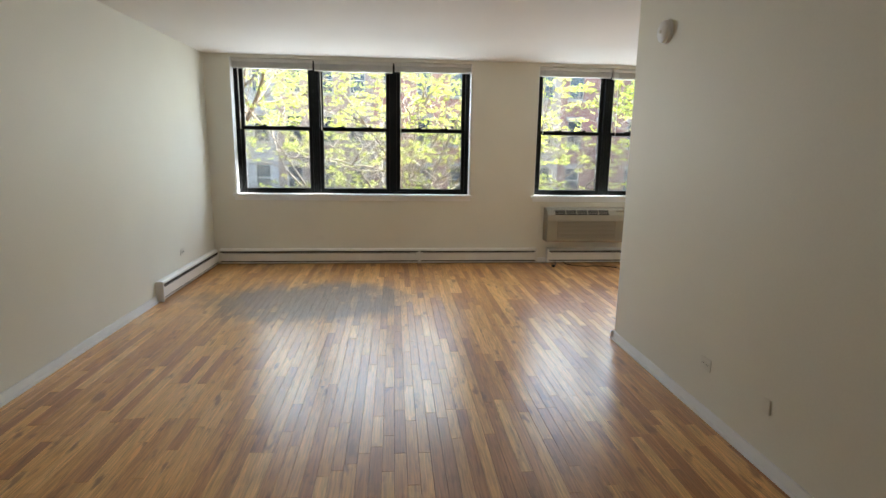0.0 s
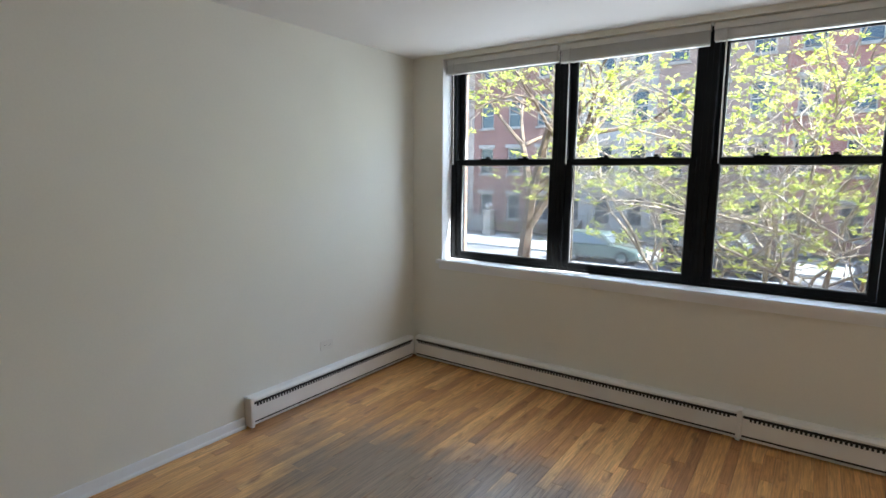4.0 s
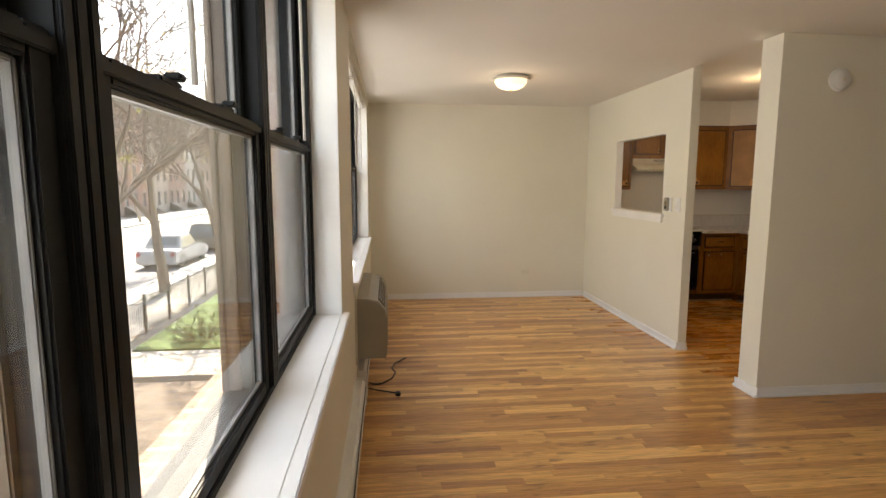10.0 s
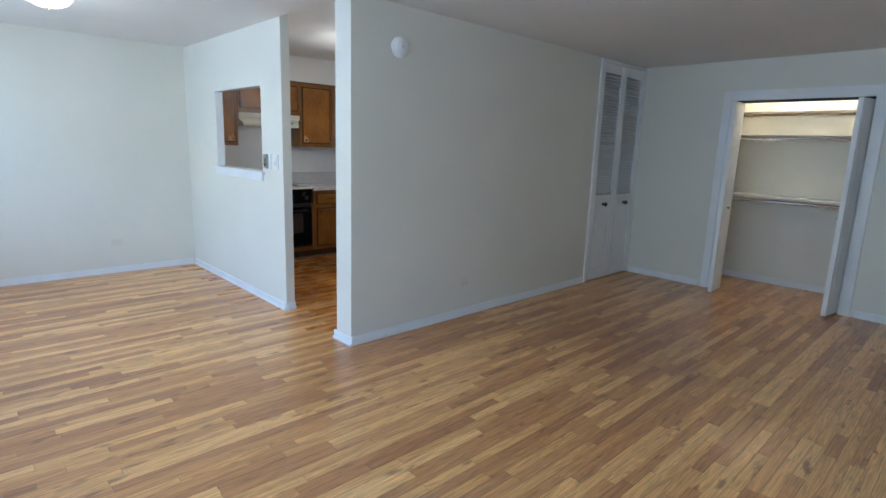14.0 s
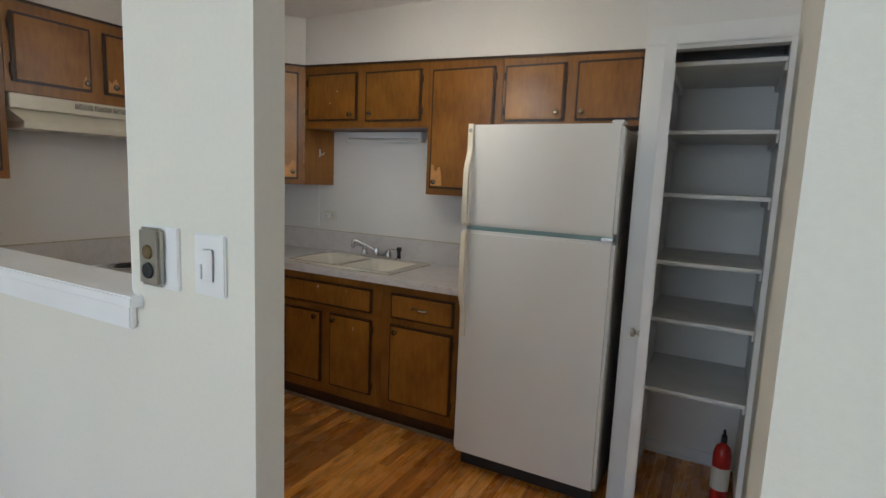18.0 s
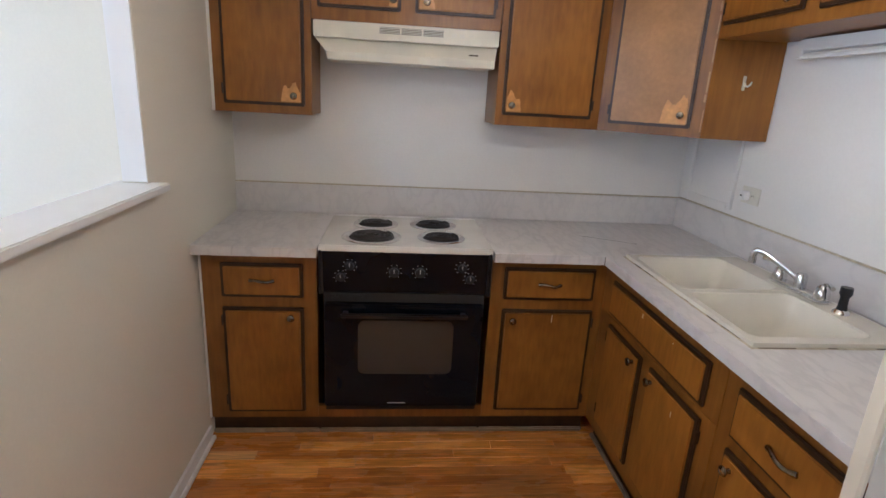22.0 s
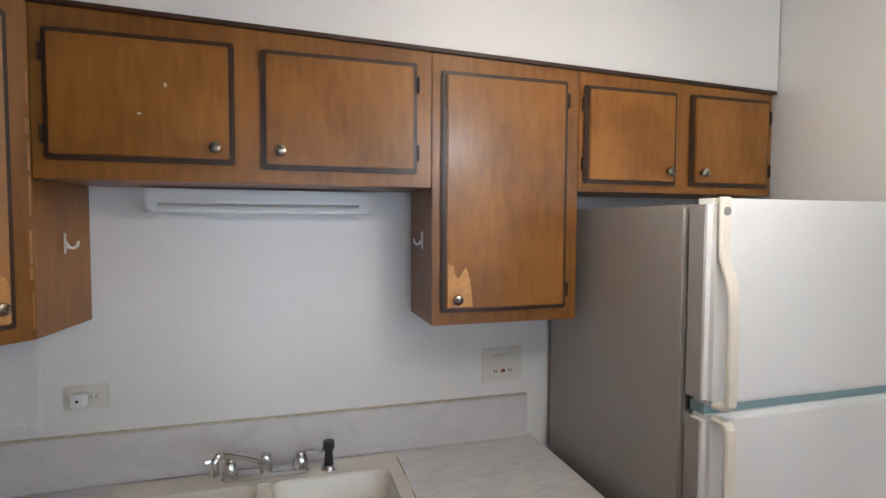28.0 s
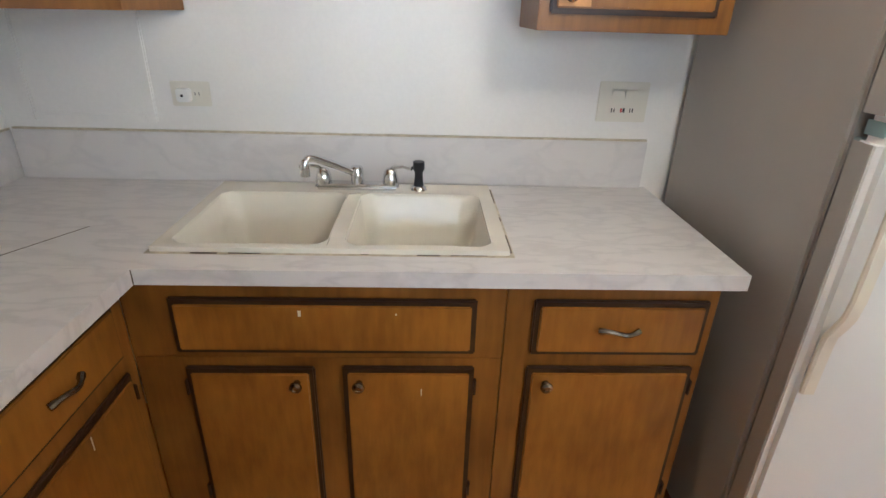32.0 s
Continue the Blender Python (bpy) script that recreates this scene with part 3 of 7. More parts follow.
def flush_lamp(x, y, z, r, power):
    """A shallow frosted bowl under a cream metal pan, tight to the ceiling."""
    l = thing("flush_ceiling_lamp", pose(x, y, z), "cream metal ceiling lamp with a frosted glass bowl, switched on", "ceiling lamp", "ceiling lamps")
    bm = bmesh.new()
    lathe(bm, [(0, 0), (r * 0.82, 0), (r * 0.86, -0.012), (r * 0.98, -0.022), (r, -0.030), (r * 0.97, -0.036), (r * 0.84, -0.034), (0, -0.030)], seg=40)
    part("pan", bm, PLATE, l, "cream metal pan", True)
    bm = bmesh.new()
    lathe(bm, [(r * 0.85, -0.030), (r * 0.84, -0.055), (r * 0.70, -0.088), (r * 0.42, -0.112), (0, -0.122), (0, -0.118), (r * 0.41, -0.108), (r * 0.68, -0.085), (r * 0.81, -0.054), (r * 0.82, -0.032)], seg=40)
    part("bowl", bm, ALAB, l, "frosted glass bowl", True)
    bm = bmesh.new()
    lathe(bm, [(0, -0.120), (0.010, -0.121), (0.011, -0.128), (0.005, -0.136), (0, -0.138)], seg=16)
    part("finial", bm, BRASS, l, smooth=True)
    d = bpy.data.lights.new("bulb", "POINT")
    d.energy, d.color, d.shadow_soft_size = power, WARM, 0.10
    ob = new("bulb", d)
    ob.matrix_world = pose(x, y, z - 0.26)
    return l


flush_lamp(5.47, -1.36, H, 0.175, 0.5)
bowl_lamp(5.46, -4.04, HK, 0.195, 1.65, 0.07, 0.72)
flush_lamp(0.0, -7.55, H, 0.16, 0.06)


# ==== louvred cupboard, closet, hall door ====
KNOBK = mat("dark_knob", (0.03, 0.022, 0.018), 0.35)


def knob(m, r, material, parent, label=""):
    """A turned door knob that points along +z of m."""
    bm = bmesh.new()
    lathe(bm, [(0, 0), (r * 0.72, 0), (r * 0.7, r * 0.14), (r * 0.38, r * 0.26), (r * 0.38, r * 0.8), (r * 0.9, r * 1.15), (r, r * 1.5), (r * 0.8, r * 1.85), (0, r * 1.98)], m, 16)
    return part("knob", bm, material, parent, label, True)


lv = thing("louvred_door", pose(XP0, -6.395, 0), "white louvred bifold cupboard door with dark knobs, closed", "cupboard door", kind=ST)
y0, y1, zt = -0.465, 0.465, 2.41
part("casing", boxes((-0.022, 0.0, y0 - 0.03, y0, 0, zt + 0.035), (-0.022, 0.0, y1, y1 + 0.03, 0, zt + 0.035), (-0.022, 0.0, y0, y1, zt + 0.005, zt + 0.035), bevel=0.003), TRIM, lv)
for k in (0, 1):
    a, b = (y0 + 0.004, -0.003) if k else (0.003, y1 - 0.004)
    bm = boxes((-0.018, 0.012, a, a + 0.055, 0.012, zt), (-0.018, 0.012, b - 0.055, b, 0.012, zt), (-0.018, 0.012, a + 0.055, b - 0.055, 0.012, 0.14), (-0.018, 0.012, a + 0.055, b - 0.055, zt - 0.10, zt), (-0.018, 0.012, a + 0.055, b - 0.055, 0.88, 0.99), bevel=0.003)
    leaf = part("leaf", bm, TRIM, lv)
    part("lower_panel", boxes((-0.010, 0.006, a + 0.055, b - 0.055, 0.14, 0.88), (-0.015, -0.010, a + 0.085, b - 0.085, 0.17, 0.85), bevel=0.003), TRIM, leaf)
    n = 40
    for j in range(n):
        z = 1.0 + (zt - 0.11 - 1.0) * (j + 0.5) / n
        bm = bmesh.new()
        box(bm, -0.019, 0.019, a + 0.055, b - 0.055, -0.003, 0.003, 0.0, pose(-0.002, 0, z, 0, -42, 0))
        part("louvre_slat", bm, TRIM, leaf)
    knob(pose(-0.018, (a + b) / 2, 0.885, 0, -90, 0), 0.026, KNOBK, leaf, "dark turned knob")
    for z in (0.25, 1.2, 2.2):
        part("hinge", boxes((-0.021, -0.018, (b - 0.004) if not k else a, b if not k else a + 0.004, z - 0.035, z + 0.035)), TRIM, leaf)

cz = CLO[2]
fr = thing("closet_doorway", pose(0, YB, 0), "white painted casing round the open closet", "door frame", kind=ST)
part("casing", boxes((CLO[0] - 0.085, CLO[0], 0.0, 0.018, 0, cz + 0.085), (CLO[1], CLO[1] + 0.085, 0.0, 0.018, 0, cz + 0.085), (CLO[0], CLO[1], 0.0, 0.018, cz, cz + 0.085), bevel=0.004), TRIM, fr)
part("jamb", boxes((CLO[0], CLO[0] + 0.012, -0.12, 0.0, 0, cz), (CLO[1] - 0.012, CLO[1], -0.12, 0.0, 0, cz), (CLO[0] + 0.012, CLO[1] - 0.012, -0.12, 0.0, cz - 0.012, cz)), TRIM, fr)
part("track", boxes((CLO[0] + 0.012, CLO[1] - 0.012, -0.075, -0.04, cz - 0.035, cz - 0.012)), DARK, fr)


def panel_leaf(name, parent, w, zh, th=0.032, cols=1, six=True):
    """A moulded door leaf along +x, from y = 0 to th, with raised panels on both faces."""
    bm = boxes((0, w, 0, th, 0.012, zh), bevel=0.002)
    leaf = part(name, bm, TRIM, parent)
    s = 0.055 if cols == 1 else 0.10
    cw = (w - s * (cols + 1)) / cols
    for c in range(cols):
        xa = s + c * (cw + s)
        for za, zb in ((0.20, 0.80), (1.0, 1.66), (1.76, zh - 0.10)):
            bm = bmesh.new()
            for ya, yb in ((-0.003, 0.0), (th, th + 0.003)):
                for q in ((xa, xa + cw, za, za + 0.014), (xa, xa + cw, zb - 0.014, zb), (xa, xa + 0.014, za + 0.014, zb - 0.014), (xa + cw - 0.014, xa + cw, za + 0.014, zb - 0.014)):
                    box(bm, q[0], q[1], ya, yb, q[2], q[3], 0.001)
                box(bm, xa + 0.026, xa + cw - 0.026, ya, yb, za + 0.026, zb - 0.026, 0.0012)
            part("raised_panel", bm, TRIM, leaf)
    return leaf


def bifold(x, side, label):
    """Two folded leaves standing out into the room; side: +1 folds towards +x."""
    b = thing("bifold_door", pose(x, YB - 0.05, 0), label, "closet door", "closet bifold doors")
    w = 0.30
    first = panel_leaf("leaf", b, w, cz - 0.04, 0.03)
    first.matrix_local = pose(side * 0.02, 0, 0.0, 0, 0, 90 - side * 9)
    second = panel_leaf("leaf", b, w, cz - 0.04, 0.03)
    second.matrix_local = pose(side * 0.062, 0.0, 0.0, 0, 0, 90 + side * -3)
    knob(Matrix.Translation((side * 0.078 + (0.0 if side > 0 else -0.03), 0.17, 0.93)) @ pose(0, 0, 0, 0, 90 * side, 0), 0.013, BRASS, b, "small brass knob")
    return b


bifold(CLO[0] + 0.02, 1, "white panelled bifold closet door, folded open")
bifold(CLO[1] - 0.02, -1, "white panelled bifold closet door, folded open")
shelfm = mat("closet_shelf_paint", (0.78, 0.74, 0.66), 0.5, stain=0.05)
for z, d, nm in ((1.985, 0.20, "closet_shelf"), (1.72, 0.33, "closet_shelf"), (1.03, 0.36, "closet_shelf")):
    sh = thing(nm, pose(0, 0, z), "white painted closet shelf with a hanging rail under it", "shelf", "closet shelves")
    part("board", boxes((1.56, 3.02, -7.75, -7.75 + d, -0.012, 0.012), bevel=0.003), shelfm, sh)
    part("cleat", boxes((1.562, 1.58, -7.75 + 0.012, -7.75 + d - 0.01, -0.07, -0.012), (3.0, 3.018, -7.75 + 0.012, -7.75 + d - 0.01, -0.07, -0.012), (1.58, 3.0, -7.748, -7.732, -0.07, -0.012)), shelfm, sh)
    bm = bmesh.new()
    tube(bm, (1.575, -7.75 + d - 0.04, -0.045), (3.005, -7.75 + d - 0.04, -0.045), 0.014)
    part("hanging_rail", bm, CHROME if z < 1.9 else BRASS, sh, "metal hanging rail", True)
cl = thing("closet_light", pose(2.3, -7.35, H), "small warm ceiling light in the closet", "closet light")
bm = bmesh.new()
lathe(bm, [(0, 0), (0.06, 0), (0.058, -0.02), (0.03, -0.03), (0, -0.031)], seg=20)
part("holder", bm, WPLAST, cl, smooth=True)
bm = bmesh.new()
lathe(bm, [(0, -0.031), (0.016, -0.034), (0.032, -0.065), (0.028, -0.09), (0, -0.105)], seg=20)
part("bulb", bm, mat("bulb_glass", (1.0, 0.78, 0.5), 0.3, emit=12), cl, "glowing bulb", True)
d = bpy.data.lights.new("closet_bulb", "POINT")
d.energy, d.color, d.shadow_soft_size = 1.1, (1.0, 0.72, 0.42), 0.04
o = new("closet_bulb", d)
o.matrix_world = pose(2.3, -7.33, H - 0.14)

hd = thing("hall_door", pose(1.085, -7.73, 0), "white six-panel hall door standing ajar", "door", kind=ST)
leaf = panel_leaf("leaf", hd, 0.64, 2.035, 0.036, 2)
leaf.matrix_local = pose(0, 0, 0, 0, 0, 180 + 22)
k1 = knob(pose(0.58, 0.0, 0.94, 90, 0, 0), 0.026, BRASS, leaf, "aged brass door knob")
k2 = knob(pose(0.58, 0.036, 0.94, -90, 0, 0), 0.026, BRASS, leaf, "aged brass door knob")


# ==== kitchen materials ====
def wood(name, base, dark, scale=(1, 1, 1), rough=0.33, rand=0.10):
    """Stained veneer: streaks along z, clouds of stain, a thin varnish."""
    m = bpy.data.materials.new(name)
    m.use_nodes = True
    n, l = m.node_tree.nodes, m.node_tree.links
    b = n["Principled BSDF"]
    tc = n.new("ShaderNodeTexCoord")
    oi = n.new("ShaderNodeObjectInfo")
    add = n.new("ShaderNodeVectorMath")
    add.operation = "ADD"
    sc = n.new("ShaderNodeVectorMath")
    sc.operation = "SCALE"
    sc.inputs[0].default_value = (7.3, 5.1, 3.7)
    l.new(oi.outputs["Random"], sc.inputs["Scale"])
    l.new(tc.outputs["Object"], add.inputs[0])
    l.new(sc.outputs[0], add.inputs[1])
    mp = n.new("ShaderNodeMapping")
    mp.inputs["Scale"].default_value = scale
    l.new(add.outputs[0], mp.inputs["Vector"])
    streak = n.new("ShaderNodeTexNoise")
    streak.inputs["Scale"].default_value, streak.inputs["Detail"].default_value = 55, 6
    l.new(mp.outputs[0], streak.inputs["Vector"])
    cloud = n.new("ShaderNodeTexNoise")
    cloud.inputs["Scale"].default_value, cloud.inputs["Detail"].default_value = 4.0, 3
    l.new(add.outputs[0], cloud.inputs["Vector"])
    mix = n.new("ShaderNodeMath")
    mix.operation = "MULTIPLY_ADD"
    mix.inputs[1].default_value = 0.36
    l.new(streak.outputs["Fac"], mix.inputs[0])
    half = n.new("ShaderNodeMath")
    half.operation = "MULTIPLY"
    half.inputs[1].default_value = 0.64
    l.new(cloud.outputs["Fac"], half.inputs[0])
    l.new(half.outputs[0], mix.inputs[2])
    rp = n.new("ShaderNodeMapRange")
    rp.inputs["From Min"].default_value, rp.inputs["From Max"].default_value = 0.36, 0.64
    l.new(mix.outputs[0], rp.inputs["Value"])
    cm = n.new("ShaderNodeMix")
    cm.data_type = "RGBA"
    cm.inputs["A"].default_value, cm.inputs["B"].default_value = (*dark, 1), (*base, 1)
    l.new(rp.outputs[0], cm.inputs["Factor"])
    rv = n.new("ShaderNodeMapRange")
    rv.inputs["To Min"].default_value, rv.inputs["To Max"].default_value = 1 - rand, 1 + rand
    l.new(oi.outputs["Random"], rv.inputs["Value"])
    mu = n.new("ShaderNodeMix")
    mu.data_type, mu.blend_type = "RGBA", "MULTIPLY"
    mu.inputs["Factor"].default_value = 1.0
    l.new(cm.outputs["Result"], mu.inputs["A"])
    l.new(rv.outputs[0], mu.inputs["B"])
    l.new(mu.outputs["Result"], b.inputs["Base Color"])
    rr = n.new("ShaderNodeMapRange")
    rr.inputs["To Min"].default_value, rr.inputs["To Max"].default_value = rough - 0.07, rough + 0.13
    l.new(cloud.outputs["Fac"], rr.inputs["Value"])
    l.new(rr.outputs[0], b.inputs["Roughness"])
    bp = n.new("ShaderNodeBump")
    bp.inputs["Strength"].default_value, bp.inputs["Distance"].default_value = 0.12, 0.002
    l.new(streak.outputs["Fac"], bp.inputs["Height"])
    l.new(bp.outputs[0], b.inputs["Normal"])
    MATS[name] = m
    return m


CAB = wood("cabinet_wood", (0.35, 0.146, 0.017), (0.20, 0.077, 0.009), (1, 1, 0.2))
CABF = wood("cabinet_frame_wood", (0.32, 0.135, 0.019), (0.18, 0.070, 0.010), (1, 1, 0.10))
EDGE = mat("dark_stained_edge", (0.045, 0.020, 0.008), 0.4, stain=0.3, stain_scale=20)
BARE = mat("bare_sanded_wood", (0.60, 0.30, 0.085), 0.4, grain=0.12, grain_scale=60, stain=0.15, stain_scale=14)
# a little paler than CAB: corner door panel and its edge strips
PALEV = mat("pale_varnish", (0.38, 0.19, 0.06), 0.33, grain=0.08, grain_scale=50, stain=0.15, stain_scale=7)
PEWTER = mat("pewter_knob", (0.27, 0.235, 0.18), 0.26, metal=1.0, stain=0.25, stain_scale=80)


def marble(name, vein):
    """Pale laminate with grey veins."""
    m = bpy.data.materials.new(name)
    m.use_nodes = True
    n, l = m.node_tree.nodes, m.node_tree.links
    b = n["Principled BSDF"]
    tc = n.new("ShaderNodeTexCoord")
    warp = n.new("ShaderNodeTexNoise")
    warp.inputs["Scale"].default_value, warp.inputs["Detail"].default_value = 5.0, 4
    l.new(tc.outputs["Object"], warp.inputs["Vector"])
    v = n.new("ShaderNodeTexNoise")
    v.inputs["Scale"].default_value, v.inputs["Detail"].default_value, v.inputs["Distortion"].default_value = 6.5, 12, 0.25
    mp = n.new("ShaderNodeMapping")
    mp.inputs["Rotation"].default_value = (0.5, 0.5, 0.6)
    mp.inputs["Scale"].default_value = (1, 2.6, 1.6)
    l.new(tc.outputs["Object"], mp.inputs["Vector"])
    l.new(mp.outputs[0], v.inputs["Vector"])
    su = n.new("ShaderNodeMath")
    su.operation = "SUBTRACT"
    su.inputs[1].default_value = 0.5
    l.new(v.outputs["Fac"], su.inputs[0])
    ab = n.new("ShaderNodeMath")
    ab.operation = "ABSOLUTE"
    l.new(su.outputs[0], ab.inputs[0])
    r = n.new("ShaderNodeMapRange")
    r.inputs["From Min"].default_value, r.inputs["From Max"].default_value = 0.0, 0.075
    r.inputs["To Min"].default_value, r.inputs["To Max"].default_value = 1.0, 0.0
    l.new(ab.outputs[0], r.inputs["Value"])
    g = n.new("ShaderNodeMath")
    g.operation = "MULTIPLY"
    l.new(r.outputs[0], g.inputs[0])
    l.new(warp.outputs["Fac"], g.inputs[1])
    cl = n.new("ShaderNodeMix")
    cl.data_type = "RGBA"
    cl.inputs["A"].default_value, cl.inputs["B"].default_value = (0.70, 0.675, 0.66, 1), (0.63, 0.605, 0.595, 1)
    l.new(warp.outputs["Fac"], cl.inputs["Factor"])
    cm = n.new("ShaderNodeMix")
    cm.data_type = "RGBA"
    cm.inputs["B"].default_value = (vein, vein * 0.965, vein * 0.955, 1)
    l.new(cl.outputs["Result"], cm.inputs["A"])
    l.new(g.outputs[0], cm.inputs["Factor"])
    l.new(cm.outputs["Result"], b.inputs["Base Color"])
    b.inputs["Roughness"].default_value = 0.28
    MATS[name] = m
    return m


MARBLE = marble("marble_laminate", 0.50)
SPLASH = marble("pale_marble_laminate", 0.57)
ENAMEL = mat("sink_enamel", (0.74, 0.70, 0.60), 0.18, stain=0.05, stain_scale=7)
FRIDGE = mat("fridge_enamel", (0.78, 0.77, 0.74), 0.35, bump=0.12, bump_scale=350, stain=0.02)
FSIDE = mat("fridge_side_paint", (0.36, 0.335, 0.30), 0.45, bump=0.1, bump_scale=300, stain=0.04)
FHAND = mat("fridge_handle_plastic", (0.76, 0.70, 0.58), 0.35, stain=0.05, stain_scale=8)
GASK = mat("gasket", (0.30, 0.36, 0.36), 0.6)
BLKGL = mat("black_oven_glass", (0.003, 0.005, 0.010), 0.14, spec=0.22, stain=0.2)
BLKEN = mat("black_enamel", (0.009, 0.009, 0.011), 0.28, spec=0.4, stain=0.2, stain_scale=12)
OVENW = mat("oven_window_glass", (0.050, 0.043, 0.039), 0.15, stain=0.15)
HOODM = mat("hood_enamel", (0.74, 0.70, 0.58), 0.3, stain=0.08, stain_scale=6)
COIL = mat("burner_coil", (0.035, 0.03, 0.028), 0.5, stain=0.3, stain_scale=30)
GREASE = mat("old_caulk", (0.10, 0.075, 0.05), 0.7, grain=0.3, grain_scale=90)


def face_frame(origin, along):
    """The matrix of a cabinet front: x runs along the front, -y points into the room, z is up."""
    return Matrix.Translation(origin) @ Matrix.Rotation(along, 4, "Z")


def cab_door(parent, x0, x1, z0, z1, knob_at=None, hinge="", patch=None, panel_mat=None, name="door"):
    """An overlay door: dark bevelled edge, raised panel, knob, hinges, and a sanded patch by the knob."""
    bm = boxes((x0, x1, -0.012, 0, z0, z1), bevel=0.004)
    d = part(name, bm, EDGE, parent, "dark edged overlay front")
    e = 0.013
    part("panel", boxes((x0 + e, x1 - e, -0.020, -0.012, z0 + e, z1 - e), bevel=0.0035), panel_mat or CAB, d)
    if knob_at:
        kx, kz = knob_at
        bm = bmesh.new()
        r = 0.0155
        lathe(bm, [(0, 0), (r * 0.55, 0), (r * 0.45, r * 0.55), (r * 0.8, r * 0.85), (r, r * 1.15), (r * 0.92, r * 1.45), (r * 0.45, r * 1.62), (r * 0.4, r * 1.55), (0, r * 1.6)], pose(kx, -0.020, kz, 90, 0, 0), 18)
        part("knob", bm, PEWTER, d, "pewter knob", True)
    if patch:
        px, pz, pw, ph, seed = patch
        rnd = random.Random(seed)
        lo, n = z0 + e + 0.004, 22
        xs = [min(max(px - pw + 2 * pw * k / n, x0 + e + 0.004), x1 - e - 0.004) for k in range(n + 1)]
        pts = [(xs[0], lo), (xs[-1], lo)]
        for k in range(n, -1, -1):
            dome = math.sqrt(max(0.0, 1 - abs(2 * k / n - 1) ** 2.6))
            top = pz - lo + ph * (0.72 + 0.28 * math.sin(seed * 2.1 + k * 0.55)) * (1 + 0.22 * (rnd.random() - 0.5))
            pts.append((xs[k], lo + max(0.004, top * dome)))
        bm = bmesh.new()
        prism(bm, pts, 0.0, 0.0006, pose(0, -0.0200, 0, 90, 0, 0))
        bmesh.ops.remove_doubles(bm, verts=bm.verts, dist=0.0002)
        part("bare_patch", bm, BARE, d, "patch of bare sanded wood")
    if hinge:
        hx = x0 if hinge == "l" else x1
        for z in (z0 + 0.06, z1 - 0.06):
            bm = boxes((hx - 0.006 if hinge == "l" else hx, hx if hinge == "l" else hx + 0.006, -0.016, 0, z - 0.022, z + 0.022), bevel=0.002)
            part("hinge", bm, EDGE, d, "dark hinge")
    return d


def pull(parent, x, z):
    """A wavy drawer pull."""
    bm = bmesh.new()
    pts = [(x + dx, -0.022 - 0.018 * math.sin(math.pi * (k + 0.5) / 13), z + 0.004 * math.sin(2 * math.pi * k / 12)) for k, dx in enumerate([(-0.048 + 0.008 * j) for j in range(13)])]
    sweep(bm, pts, [0.006 if 1 < k < 11 else 0.008 for k in range(13)], 8)
    part("pull", bm, PEWTER, parent, "wavy pewter pull", True)


ZU0, ZU1 = 1.405, 2.20     # wall cabinets
XF, YF = 7.032, -4.913     # their fronts
WC = "kitchen wall cabinets"
# stove wall: front plane x = XF; local x runs towards -y
FS = face_frame((XF, 0, 0), radians(-90))


def sag(x):
    """The cabinet tops on the sink wall hang lower towards the pantry."""
    return ZU1 - 0.0250 * (6.752 - x)


def wall_unit(m, x0, x1, z0, z1, depth, label, za=None, zb=None):
    """A wall cabinet whose top may slope from za to zb."""
    c = thing("wall_cabinet", m, label, "cabinet", WC)
    bm = boxes((x0, x1, 0.0, depth, z0, z1), bevel=0.002)
    if za:
        for v in bm.verts:
            if v.co.z > (z0 + z1) / 2:
                v.co.z += za + (zb - za) * (v.co.x - x0) / (x1 - x0) - z1
    part("body", bm, CABF, c)
    return c


dep = XK - XF - 0.004
c = wall_unit(FS, 2.882, 3.296, ZU0, ZU1, dep, "brown stained wall cabinet with a tall door beside the hatch")
cab_door(c, 2.930, 3.268, 1.44, 2.147, (3.225, 1.482), "l", (3.215, 1.49, 0.045, 0.05, 3))
c = wall_unit(FS, 3.298, 4.098, 1.795, ZU1, dep, "brown stained two-door wall cabinet over the hood")
cab_door(c, 3.323, 3.668, 1.843, 2.152, (3.635, 1.885), "l", (3.64, 1.885, 0.022, 0.035, 5))
cab_door(c, 3.727, 4.069, 1.843, 2.152, (3.775, 1.885), "r", (3.77, 1.89, 0.04, 0.04, 6))
c = wall_unit(FS, 4.100, 4.578, ZU0, ZU1, dep, "brown stained wall cabinet with a tall door beside the hood")
cab_door(c, 4.128, 4.536, 1.45, 2.155, (4.165, 1.493), "r", (4.165, 1.50, 0.045, 0.06, 7))
